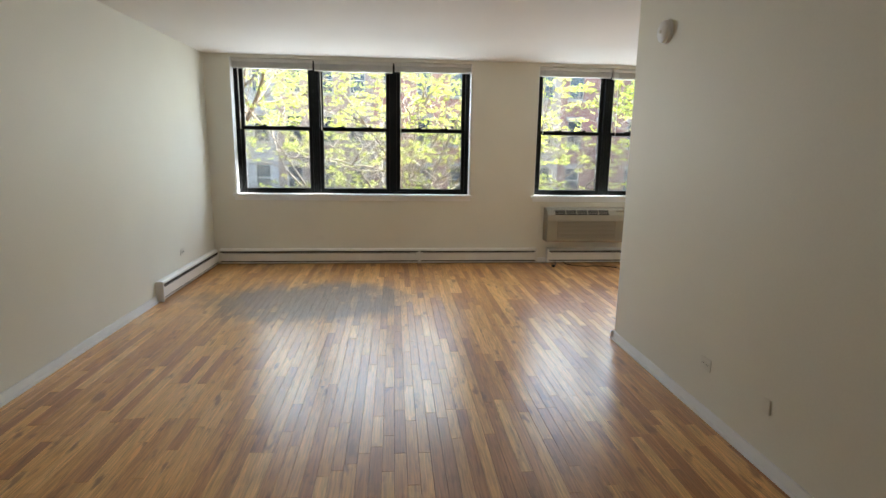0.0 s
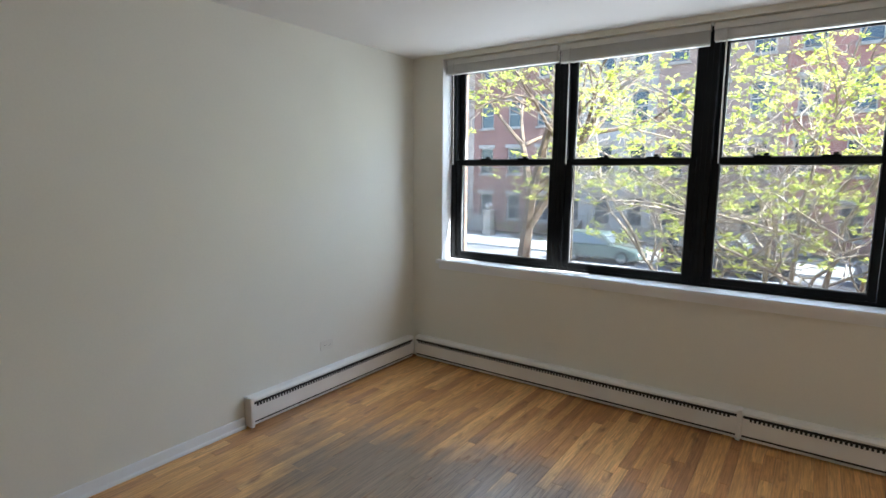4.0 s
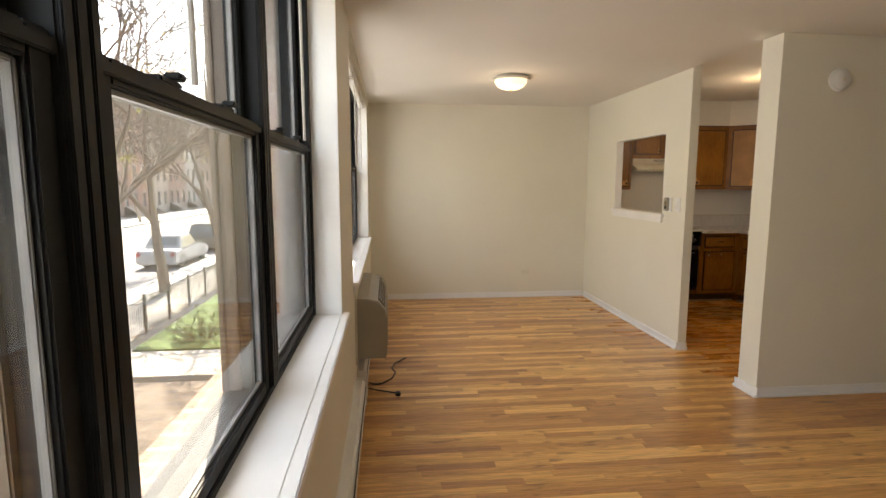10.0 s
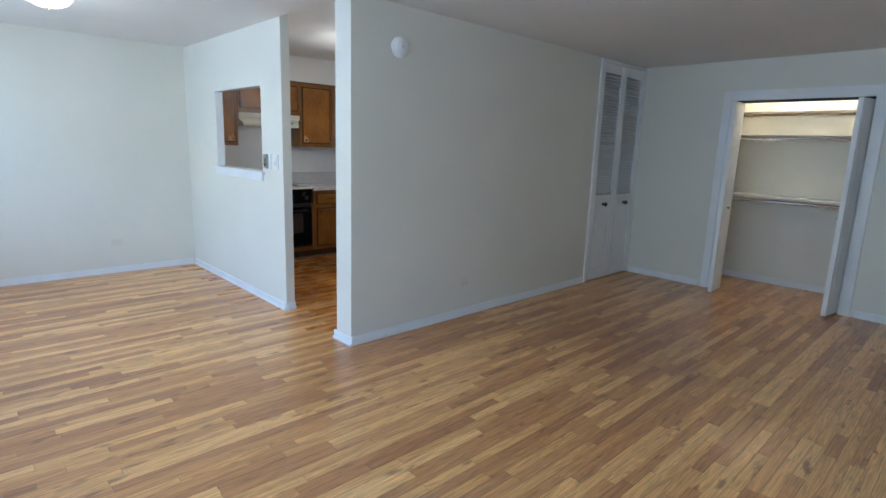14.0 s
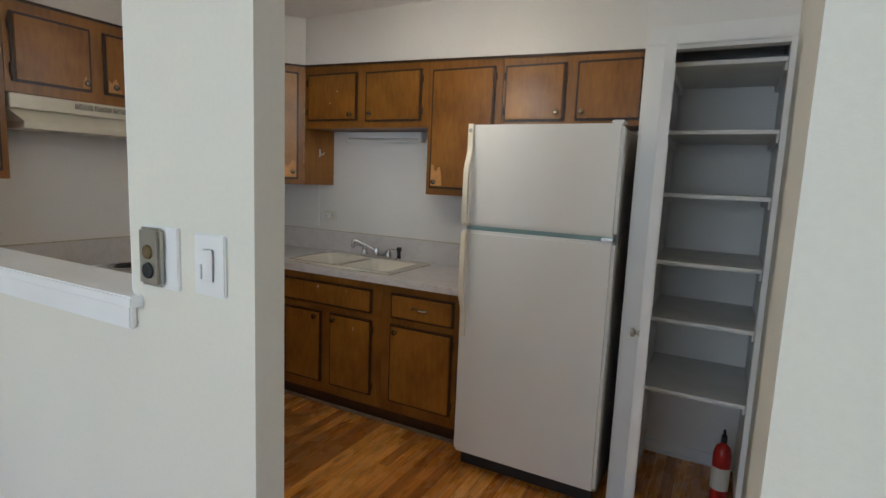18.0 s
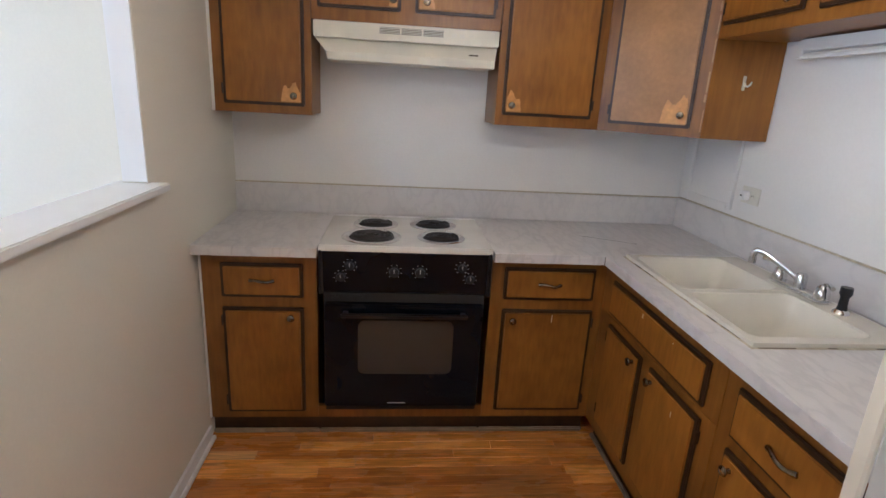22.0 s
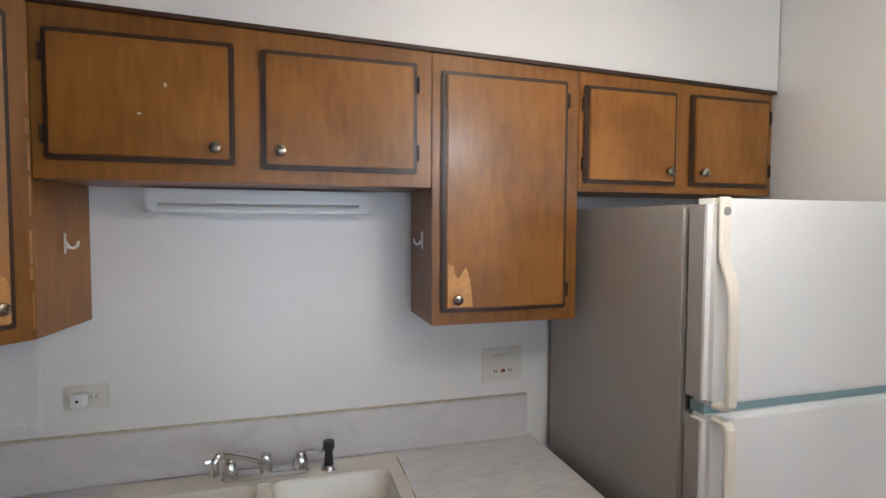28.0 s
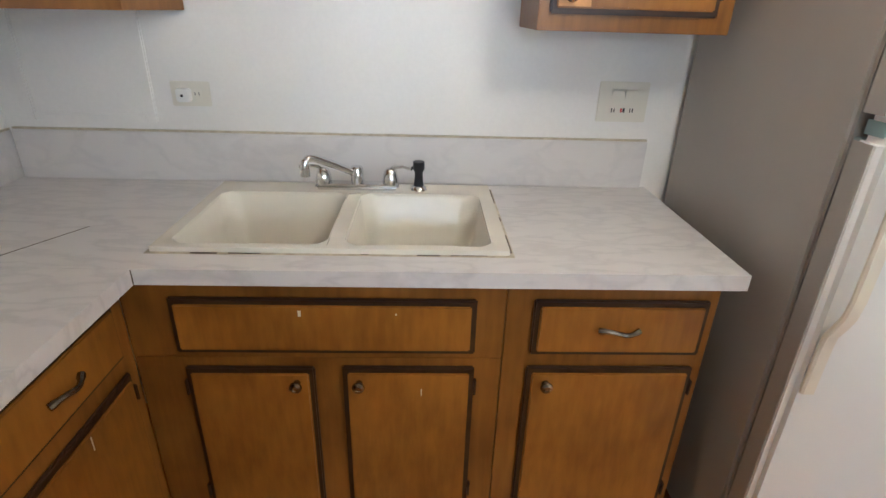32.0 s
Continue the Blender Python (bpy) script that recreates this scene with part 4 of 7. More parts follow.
# corner unit with a slanted front
c = thing("wall_cabinet", pose(0, 0, 0), "brown stained corner wall cabinet with a paler glossy door", "cabinet", WC)
bm = bmesh.new()
prism(bm, [(XK - 0.004, YS + 0.004), (XK - 0.004, -4.580), (XF, -4.580), (6.752, YF), (6.718, YS + 0.004)], ZU0, ZU1)
part("body", bm, CABF, c)
dx, dy = 6.752 - XF, YF + 4.580
dl = math.hypot(dx, dy)
c2 = part("front", boxes((0.0, dl, -0.002, 0.0, ZU0 + 0.002, ZU1 - 0.002)), CABF, c)
c2.matrix_local = face_frame((XF, -4.580, 0), math.atan2(dy, dx))
def hook(parent, m, material, label):
    """A small stick-on hook: a plate on y = 0 and a bent finger towards -y."""
    bm = boxes((-0.008, 0.008, -0.004, 0.0, -0.028, 0.028), bevel=0.002, )
    sweep(bm, [(0, -0.003, 0.004), (0.002, -0.010, -0.010), (0.005, -0.020, -0.013), (0.008, -0.028, -0.006), (0.010, -0.031, 0.006)], [0.0045, 0.0045, 0.004, 0.004, 0.003], 8)
    o = part("hook", bm, material, parent, label, True)
    o.matrix_local = m
    return o


hook(c, pose(6.735, -5.045, 1.63, 0, 0, -82), PLATE, "cream adhesive hook")
rnd = random.Random(15)
z = 1.43
while z < 1.98:
    h = rnd.uniform(0.02, 0.09)
    part("worn_edge", boxes((dl - rnd.uniform(0.006, 0.011), dl - 0.003, -0.0028, -0.002, z, z + h)), PALEV, c2, "pale worn edge")
    z += h + rnd.uniform(0.005, 0.04)
d = cab_door(c2, 0.045, dl - 0.045, 1.44, 2.16, (dl - 0.085, 1.492), "l", (dl - 0.10, 1.50, 0.065, 0.075, 9), PALEV)
# sink wall: front plane y = YF, local x runs towards -x
FK = face_frame((0, YF, 0), radians(180))
dep = YF - YS - 0.004
c = wall_unit(FK, -6.750, -5.772, 1.79, ZU1, dep, "brown stained two-door wall cabinet over the sink", sag(6.75), sag(5.772))
cab_door(c, -6.722, -6.300, 1.835, 2.145, (-6.345, 1.875), "l")
cab_door(c, -6.236, -5.816, 1.827, 2.138, (-6.188, 1.875), "r")
for fleck in ((-6.52, -6.512, -0.0208, -0.02, 1.95, 1.954), (-6.46, -6.455, -0.0208, -0.02, 2.02, 2.03),):
    part("paint_fleck", boxes(fleck), PLATE, c)
c = wall_unit(FK, -5.770, -5.296, 1.387, ZU1, dep, "brown stained wall cabinet with a tall door beside the fridge", sag(5.77), sag(5.296))
cab_door(c, -5.744, -5.338, 1.425, 2.125, (-5.70, 1.465), "r", (-5.70, 1.49, 0.05, 0.085, 11))
hook(c, pose(-5.770, 0.108, 1.635, 0, 0, -90), WPLAST, "white adhesive hook")
c = wall_unit(FK, -5.294, -4.525, 1.79, ZU1, dep, "brown stained two-door wall cabinet over the fridge", sag(5.294), sag(4.525))
cab_door(c, -5.280, -4.935, 1.815, 2.12, (-4.975, 1.86), "l")
cab_door(c, -4.880, -4.546, 1.815, 2.12, (-4.84, 1.86), "r")
# crown strip and soffit above them
def cap(bm, outline, lift, z1):
    """A block over the cabinets, its underside following their tops."""
    vs = prism(bm, outline, 0.0, 1.0)
    for v in vs:
        low = (sag(v.co.x) if v.co.x < 6.75 else ZU1) + lift
        v.co.z = low if v.co.z < 0.5 else (z1 or low + 0.011)


bm = bmesh.new()
cap(bm, [(XK, YPK), (XF, YPK), (XF, -4.580), (6.752, YF), (6.752, YS), (XK, YS)], 0.012, HK)
solid("soffit", bm, KWALL, "off-white painted soffit above the stove wall cabinets", "soffit", kind=ST)
bm = bmesh.new()
cap(bm, [(6.7515, YF), (4.505, YF), (4.505, YS), (6.7515, YS)], 0.012, HK)
solid("soffit", bm, KWALL, "off-white painted soffit above the sink wall cabinets", "soffit", kind=ST)
bm = bmesh.new()
cap(bm, [(XK, YPK), (XF - 0.012, YPK), (XF - 0.012, -4.585), (6.747, YF + 0.012), (4.52, YF + 0.012), (4.52, YS), (6.747, YS), (XK, YS)], 0.0, None)
solid("crown_strip", bm, EDGE, "dark stained strip on top of the wall cabinets", "trim", kind=ST)
solid("filler_strip", boxes((XF - 0.004, XF + 0.02, YPK - 0.012, YPK, ZU0, ZU1), bevel=0.003), TRIM, "rough white caulked joint beside the cabinet", "trim", kind=ST)

# ==== base cabinets ====
ZB0, ZB1 = 0.105, 0.873
XB, YBF = 6.722, -4.587
BC = "kitchen base cabinets"
FB = face_frame((XB, 0, 0), radians(-90))
FL = face_frame((0, YBF, 0), radians(180))
dep = XK - XB - 0.004


TOE = mat("worn_quarter_round", (0.30, 0.22, 0.14), 0.5, grain=0.15, grain_scale=30, stain=0.2, stain_scale=9)


def base_unit(m, x0, x1, depth, label, top=None):
    """A base cabinet; under the sink its body stops at top, behind a front rail."""
    c = thing("base_cabinet", m, label, "cabinet", BC)
    part("body", boxes((x0, x1, 0.0, depth, ZB0, top or ZB1), bevel=0.002), CABF, c)
    if top:
        part("front_rail", boxes((x0, x1, 0.0, 0.018, top, ZB1)), CABF, c)
    part("toe_kick", boxes((x0, x1, 0.05, depth, 0.0, ZB0)), EDGE, c, "dark toe kick")
    part("toe_strip", boxes((x0, x1, 0.030, 0.048, 0.0, 0.022), bevel=0.006), TOE, c, "tan wooden quarter-round strip")
    return c


c = base_unit(FB, 2.882, 3.352, dep, "brown stained base cabinet with a drawer beside the stove")
dr = cab_door(c, 2.968, 3.297, 0.680, 0.828, None, name="drawer_front")
pull(dr, 3.135, 0.758)
cab_door(c, 2.968, 3.297, 0.14, 0.635, (3.248, 0.598), "l")
part("caulk", boxes((2.884, 2.893, -0.006, 0.0, ZB0, ZB1), bevel=0.002), TRIM, c, "rough white caulk along the wall")
c = base_unit(FB, 4.085, 4.590, dep, "brown stained base cabinet with a drawer in the corner")
dr = cab_door(c, 4.138, 4.538, 0.690, 0.836, None, name="drawer_front")
pull(dr, 4.335, 0.765)
cab_door(c, 4.140, 4.545, 0.146, 0.645, (4.185, 0.600), "r")
part("scratch", boxes((4.36, 4.363, -0.0208, -0.02, 0.59, 0.625)), PLATE, c, "pale scratch")
c = thing("stove_rail", pose(0, 0, 0), "brown stained rail under the built-in stove", "cabinet", BC)
part("rail", boxes((XB, XB + 0.02, -4.085, -3.352, ZB0, 0.163), bevel=0.002), CABF, c)
part("toe_kick", boxes((XB + 0.05, XB + 0.06, -4.085, -3.352, 0, ZB0)), EDGE, c)
part("toe_strip", boxes((XB + 0.03, XB + 0.048, -4.085, -3.352, 0, 0.022), bevel=0.006), TOE, c)
dep = YBF - YS - 0.004
c = base_unit(FL, -6.72, -5.845, dep, "brown stained sink cabinet with two doors under the counter", 0.66)
cab_door(c, -6.612, -5.912, 0.677, 0.825, None, name="false_drawer_front")
cab_door(c, -6.602, -6.296, 0.17, 0.636, (-6.338, 0.598), "l")
cab_door(c, -6.230, -5.910, 0.17, 0.638, (-6.189, 0.598), "r")
for fleck in ((-6.32, -6.313, -0.0208, -0.02, 0.785, 0.80), (-6.10, -6.096, -0.0208, -0.02, 0.79, 0.794), (-6.04, -6.037, -0.0208, -0.02, 0.56, 0.58),):
    part("paint_fleck", boxes(fleck), PLATE, c)
c = base_unit(FL, -5.843, -5.345, dep, "brown stained base cabinet with a drawer beside the fridge")
dr = cab_door(c, -5.780, -5.368, 0.677, 0.827, None, name="drawer_front")
pull(dr, -5.578, 0.755)
cab_door(c, -5.783, -5.371, 0.17, 0.641, (-5.735, 0.600), "r")

# ==== worktop with sink ====
ZC = 0.912
XCF, YCF = 6.655, -4.545
SX, SY = (5.838, 6.655), (-5.125, -4.632)
SLABS = ((XCF + 0.0, XK, -3.360, YPK, ZC - 0.038, ZC), (XCF, XK, YCF + 0.001, -4.078, ZC - 0.038, ZC), (6.70 + 0.6 - 0.1, XK, -4.078, -3.360, ZC - 0.038, ZC),
           (SX[1] - 0.02, XK, YS, YCF, ZC - 0.038, ZC), (5.315, SX[0] + 0.02, YS, YCF, ZC - 0.038, ZC),
           (SX[0] + 0.02, SX[1] - 0.02, SY[1] - 0.02, YCF, ZC - 0.038, ZC), (SX[0] + 0.02, SX[1] - 0.02, YS, SY[0] + 0.02, ZC - 0.038, ZC))
ct = thing("countertop", pose(0, 0, 0), "pale marble-pattern laminate countertop with a seam and stains", "countertop")
for slab in SLABS:
    part("top", boxes(slab), MARBLE, ct)
part("backsplash", boxes((5.335, XK - 0.02, YS, YS + 0.018, ZC, ZC + 0.15), bevel=0.003), SPLASH, ct)
part("backsplash", boxes((XK - 0.018, XK, YS, YPK, ZC, ZC + 0.145), bevel=0.003), SPLASH, ct)
part("caulk_bead", boxes((5.335, XK - 0.02, YS, YS + 0.008, ZC + 0.15, ZC + 0.156), (XK - 0.008, XK, YS, YPK, ZC + 0.145, ZC + 0.151)), mat("yellowed_caulk", (0.50, 0.44, 0.33), 0.6, grain=0.2, grain_scale=50), ct, "yellowed caulk line")
bm = bmesh.new()
box(bm, -0.13, 0.13, -0.0012, 0.0012, 0, 0.0006, 0, pose(6.93, -4.66, ZC, 0, 0, 62))
part("seam", bm, GREASE, ct, "dark seam scratch")
part("mitre_joint", boxes((XCF - 0.0012, XCF + 0.0, YCF - 0.003, YCF + 0.003, ZC - 0.036, ZC - 0.002)), GREASE, ct)


def basin(bm, x0, x1, y0, y1, z, depth, r=0.05, seg=6):
    """A bowl with rounded corners and sloping sides, open at the top; returns its rim."""
    loops = []
    for inset, dz, rr in ((0.0, 0.0, r), (0.006, -0.012, r), (0.018, -depth * 0.75, r), (0.035, -depth * 0.95, r * 0.9), (0.065, -depth, r * 0.7)):
        loop = []
        for cx, cy, a0 in ((x1 - inset - rr, y1 - inset - rr, 0), (x0 + inset + rr, y1 - inset - rr, 90), (x0 + inset + rr, y0 + inset + rr, 180), (x1 - inset - rr, y0 + inset + rr, 270)):
            for k in range(seg + 1):
                a = radians(a0 + 90 * k / seg)
                loop.append(bm.verts.new((cx + rr * math.cos(a), cy + rr * math.sin(a), z + dz)))
        loops.append(loop)
    for a, b in zip(loops, loops[1:]):
        for k in range(len(a)):
            j = (k + 1) % len(a)
            bm.faces.new((a[k], a[j], b[j], b[k]))
    bm.faces.new(loops[-1])
    return loops[0]


sk = thing("kitchen_sink", pose(0, 0, 0), "cream enamel double bowl sink with chipped stained edges", "sink")
zr = ZC + 0.012
bw = ((5.872, 6.225), (6.262, 6.628))
by = (-5.035, -4.650)
for x0, x1 in bw:
    bm = bmesh.new()
    basin(bm, x0, x1, by[0], by[1], zr, 0.16)
    part("bowl", bm, ENAMEL, sk, smooth=True)
# rim deck with rounded corners: strips round and between the bowls
bm = boxes((SX[0], bw[0][0] + 0.004, SY[0], SY[1], ZC - 0.002, zr + 0.001), (bw[1][1] - 0.004, SX[1], SY[0], SY[1], ZC - 0.002, zr + 0.001),
           (bw[0][0] + 0.004, bw[1][1] - 0.004, SY[0], by[0] + 0.004, ZC - 0.002, zr + 0.001), (bw[0][0] + 0.004, bw[1][1] - 0.004, by[1] - 0.004, SY[1], ZC - 0.002, zr + 0.001),
           (bw[0][1] - 0.004, bw[1][0] + 0.004, by[0] + 0.004, by[1] - 0.004, ZC - 0.03, zr - 0.004))
part("rim", bm, ENAMEL, sk)
for x0, x1 in bw:                      # corner fillets of the deck
    bm = bmesh.new()
    for cx, cy, sx, sy in ((x0, by[0], 1, 1), (x1, by[0], -1, 1), (x0, by[1], 1, -1), (x1, by[1], -1, -1)):
        r = 0.05
        arc = [(cx + sx * (r - r * math.cos(radians(q))), cy + sy * (r - r * math.sin(radians(q)))) for q in range(0, 91, 15)]
        prism(bm, [(cx - sx * 0.001, cy - sy * 0.001)] + (arc if sx * sy > 0 else arc), zr - 0.008, zr + 0.001)
    part("rim_corner", bm, ENAMEL, sk)
for x0, x1 in bw:
    bm = bmesh.new()
    lathe(bm, [(0, 0.004), (0.012, 0.002), (0.036, 0.002), (0.042, 0.005), (0.044, 0.0), (0, 0.0)], pose((x0 + x1) / 2, (by[0] + by[1]) / 2, zr - 0.16), 24)
    part("drain", bm, CHROME, sk, "chrome drain", True)
rnd = random.Random(4)
for k in range(26):
    side = rnd.random()
    w = 0.006 + 0.03 * rnd.random()
    if side < 0.45:
        x = rnd.uniform(SX[0] + 0.05, SX[1] - 0.05)
        q = (x - w, x + w, SY[1] + 0.001, SY[1] + 0.004 + 0.005 * rnd.random())
    elif side < 0.75:
        y = rnd.uniform(SY[0] + 0.03, SY[1] - 0.03)
        q = (SX[0] - 0.008, SX[0] - 0.003, y - w, y + w)
    else:
        y = rnd.uniform(SY[0] + 0.03, SY[1] - 0.03)
        q = (SX[1] + 0.002, SX[1] + 0.006, y - w * 0.7, y + w * 0.7)
    part("chipped_caulk", boxes((q[0], q[1], q[2], q[3], ZC - 0.0005, ZC + 0.0012)), GREASE, sk)
part("caulk_edge", boxes((SX[0] - 0.011, SX[1] + 0.009, SY[1], SY[1] + 0.010, ZC - 0.001, ZC + 0.0006), (SX[0] - 0.011, SX[0], SY[0], SY[1], ZC - 0.001, ZC + 0.0006), (SX[1], SX[1] + 0.009, SY[0], SY[1], ZC - 0.001, ZC + 0.0006)), MATS["yellowed_caulk"], sk)

fa = thing("kitchen_faucet", pose(6.24, -5.075, zr), "chrome two-lever kitchen faucet with a swung spout", "faucet")
bm = boxes((-0.125, 0.125, -0.027, 0.027, 0, 0.02), bevel=0.009)
part("base_plate", bm, CHROME, fa, smooth=True)
for s in (-1, 1):
    bm = bmesh.new()
    lathe(bm, [(0, 0.018), (0.024, 0.018), (0.024, 0.03), (0.019, 0.055), (0.012, 0.064), (0, 0.066)], pose(s * 0.10, 0, 0), 20)
    part("valve", bm, CHROME, fa, smooth=True)
    bm = bmesh.new()
    sweep(bm, [(s * 0.10, 0, 0.058), (s * 0.115, 0.008, 0.072), (s * 0.14, 0.018, 0.077), (s * 0.165, 0.028, 0.074)], [0.008, 0.0065, 0.006, 0.0075], 8)
    part("lever", bm, CHROME, fa, smooth=True)
bm = bmesh.new()
lathe(bm, [(0, 0.018), (0.019, 0.018), (0.019, 0.062), (0.015, 0.07), (0, 0.071)], seg=20)
part("hub", bm, CHROME, fa, smooth=True)
bm = bmesh.new()
sweep(bm, [(0, 0, 0.045), (0.03, 0.022, 0.066), (0.07, 0.052, 0.092), (0.105, 0.078, 0.112), (0.122, 0.091, 0.116), (0.130, 0.097, 0.108), (0.131, 0.098, 0.085)], [0.0105, 0.0105, 0.0105, 0.0105, 0.0105, 0.0115, 0.012], 12)
part("spout", bm, CHROME, fa, smooth=True)
bm = bmesh.new()
lathe(bm, [(0, 0.0), (0.0135, 0.0), (0.0135, 0.022), (0, 0.023)], pose(0.131, 0.098, 0.066), 16)
part("aerator", bm, CHROME, fa, smooth=True)
sp = thing("sink_sprayer", pose(6.055, -5.075, zr), "black pull-out sink sprayer in a chrome collar", "sprayer")
bm = bmesh.new()
lathe(bm, [(0, 0), (0.025, 0), (0.023, 0.008), (0.016, 0.014), (0, 0.014)], seg=20)
part("collar", bm, CHROME, sp, smooth=True)
bm = bmesh.new()
lathe(bm, [(0, 0.012), (0.016, 0.012), (0.013, 0.03), (0.012, 0.055), (0.018, 0.066), (0.017, 0.088), (0, 0.09)], seg=18)
part("head", bm, BLKP, sp, smooth=True)

# ==== stove and hood ====
st = thing("electric_stove", face_frame((6.698, 0, 0), radians(-90)), "black drop-in electric range with white cooktop and four coils", "stove")
xa, xb = 3.364, 4.074
part("body", boxes((xa + 0.015, xb - 0.015, 0.02, 0.58, 0.168, 0.86)), BLKEN, st)
bm = boxes((xa, xb, -0.018, XK - 6.698 - 0.10, 0.897, 0.922), bevel=0.005)
part("cooktop", bm, mat("cooktop_enamel", (0.76, 0.74, 0.69), 0.2, stain=0.05, stain_scale=9), st, "white enamel cooktop")
part("front_trim", boxes((xa, xb, -0.0195, -0.014, 0.897, 0.905), bevel=0.001), PLATE, st, "thin pale trim")
bm = bmesh.new()
prof = [(-0.016, 0.896), (0.03, 0.896), (0.03, 0.72), (0.0, 0.72), (-0.002, 0.735)]
a = [bm.verts.new((xa + 0.012, y, z)) for y, z in prof]
b = [bm.verts.new((xb - 0.012, y, z)) for y, z in prof]
bm.faces.new(a[::-1]), bm.faces.new(b)
for k in range(5):
    j = (k + 1) % 5
    bm.faces.new((a[k], a[j], b[j], b[k]))
part("control_panel", bm, BLKGL, st)
for s in (xa, xb - 0.016):
    part("side_trim", boxes((s, s + 0.016, -0.02, 0.03, 0.71, 0.905), bevel=0.004), BLKEN, st)
for kx, kz, r in ((0.125, 0.836, 0.021), (0.088, 0.786, 0.021), (0.305, 0.812, 0.024), (0.412, 0.812, 0.024), (0.585, 0.836, 0.021), (0.622, 0.786, 0.021)):
    kb = bmesh.new()
    yk = -0.016 + (0.896 - kz) / 0.161 * 0.014
    lathe(kb, [(0, 0), (r, 0), (r, 0.004), (r * 0.82, 0.008), (r * 0.78, 0.02), (0, 0.021)], pose(xa + kx, yk, kz, 85, 0, 0), 22)
    kn = part("knob", kb, BLKEN, st, smooth=True)
    part("pointer", boxes((xa + kx - 0.0012, xa + kx + 0.0012, yk - 0.0225, yk - 0.0205, kz, kz + r * 0.75)), PLATE, kn)
    tick = boxes((xa + kx - 0.012, xa + kx + 0.012, yk - 0.0010, yk + 0.003, kz + r + 0.014, kz + r + 0.0165))
    for q in range(-140, 141, 40):
        ca, sa = math.sin(radians(q)) * (r + 0.006), math.cos(radians(q)) * (r + 0.006)
        yt = -0.016 + (0.896 - kz - sa) / 0.161 * 0.014
        box(tick, xa + kx + ca - 0.0022, xa + kx + ca + 0.0022, yt - 0.0012, yt + 0.003, kz + sa - 0.0012, kz + sa + 0.0012)
    part("dial_mark", tick, PLATE, kn, "pale dial ticks and a lettering bar")
part("vent_strip", boxes((xa + 0.02, xb - 0.02, 0.004, 0.02, 0.672, 0.712)), DARK, st)
for k in range(14):
    part("vent_slot", boxes((xa + 0.05 + k * 0.011, xa + 0.054 + k * 0.011, 0.001, 0.005, 0.69, 0.705)), BLKEN, st)
dr = part("oven_door", boxes((xa + 0.022, xb - 0.022, -0.022, 0.02, 0.188, 0.668), bevel=0.006), BLKGL, st)
bm = bmesh.new()
rr, wx, wz = 0.03, (xa + 0.161, xb - 0.145), (0.350, 0.600)
rim = [(cx + rr * math.cos(radians(a0 + q)), cz + rr * math.sin(radians(a0 + q))) for cx, cz, a0 in ((wx[1] - rr, wz[1] - rr, 0), (wx[0] + rr, wz[1] - rr, 90), (wx[0] + rr, wz[0] + rr, 180), (wx[1] - rr, wz[0] + rr, 270)) for q in range(0, 91, 18)]
prism(bm, rim, 0.0, 0.0018, pose(0, -0.0218, 0, 90, 0, 0))
part("oven_window", bm, OVENW, dr, "brownish tinted oven window with rounded corners")
bm = boxes((xa + 0.09, xb - 0.09, -0.058, -0.040, 0.620, 0.642), bevel=0.006)
for x in (xa + 0.10, xb - 0.12):
    box(bm, x, x + 0.02, -0.042, -0.021, 0.621, 0.641)
part("oven_handle", bm, BLKEN, dr)
part("drip_rail", boxes((xa + 0.025, xb - 0.025, -0.012, 0.02, 0.166, 0.186), bevel=0.003), BLKEN, st)
part("maker_mark", boxes((xa + 0.29, xa + 0.37, -0.0228, -0.0218, 0.205, 0.209)), PLATE, dr, "small pale bar of lettering")
for bx, byy, r in ((0.205, 0.125, 0.098), (0.505, 0.135, 0.080), (0.215, 0.355, 0.080), (0.485, 0.365, 0.084)):
    bm = bmesh.new()
    lathe(bm, [(r * 0.96, 0.9230), (r * 1.06, 0.9285), (r * 1.20, 0.9300), (r * 1.30, 0.9255), (r * 1.30, 0.9225), (r * 0.96, 0.9225)], pose(xa + bx, byy, 0), 32)
    bn = part("burner", bm, CHROME, st, "chrome drip ring", True)
    bm = bmesh.new()
    lathe(bm, [(0, 0.9222), (r * 0.97, 0.9226), (r * 0.97, 0.923), (0, 0.9228)], pose(xa + bx, byy, 0), 32)
    part("drip_pan", bm, DARK, bn, smooth=True)
    bm = bmesh.new()
    pts = []
    for k in range(100):
        a = 2 * math.pi * k / 24
        rr = r * (0.20 + 0.74 * k / 99)
        pts.append((xa + bx + rr * math.cos(a), byy + rr * math.sin(a), 0.930))
    sweep(bm, pts, r * 0.055, 6)
    part("coil", bm, COIL, bn, "dark spiral coil", True)

hd2 = thing("range_hood", face_frame((XF - 0.012, 0, 0), radians(-90)), "cream enamel range hood with a vent strip over the stove", "range hood")
ha, hb = 3.306, 4.092
part("upper_band", boxes((ha, hb, 0.0, XK - XF, 1.728, 1.793), bevel=0.003), HOODM, hd2)
bm = bmesh.new()
lo = [(ha + 0.055, 0.004), (hb - 0.012, 0.004), (hb - 0.012, 0.27), (ha + 0.055, 0.27)]
hi = [(ha, 0.006), (hb, 0.006), (hb, 0.27), (ha, 0.27)]
vl = [bm.verts.new((x, y, 1.640)) for x, y in lo]
vm = [bm.verts.new((x, y, 1.672)) for x, y in lo]
vh = [bm.verts.new((x, y + (0.03 if k < 2 else 0), 1.728)) for k, (x, y) in enumerate(hi)]
bm.faces.new(vl[::-1]), bm.faces.new(vh)
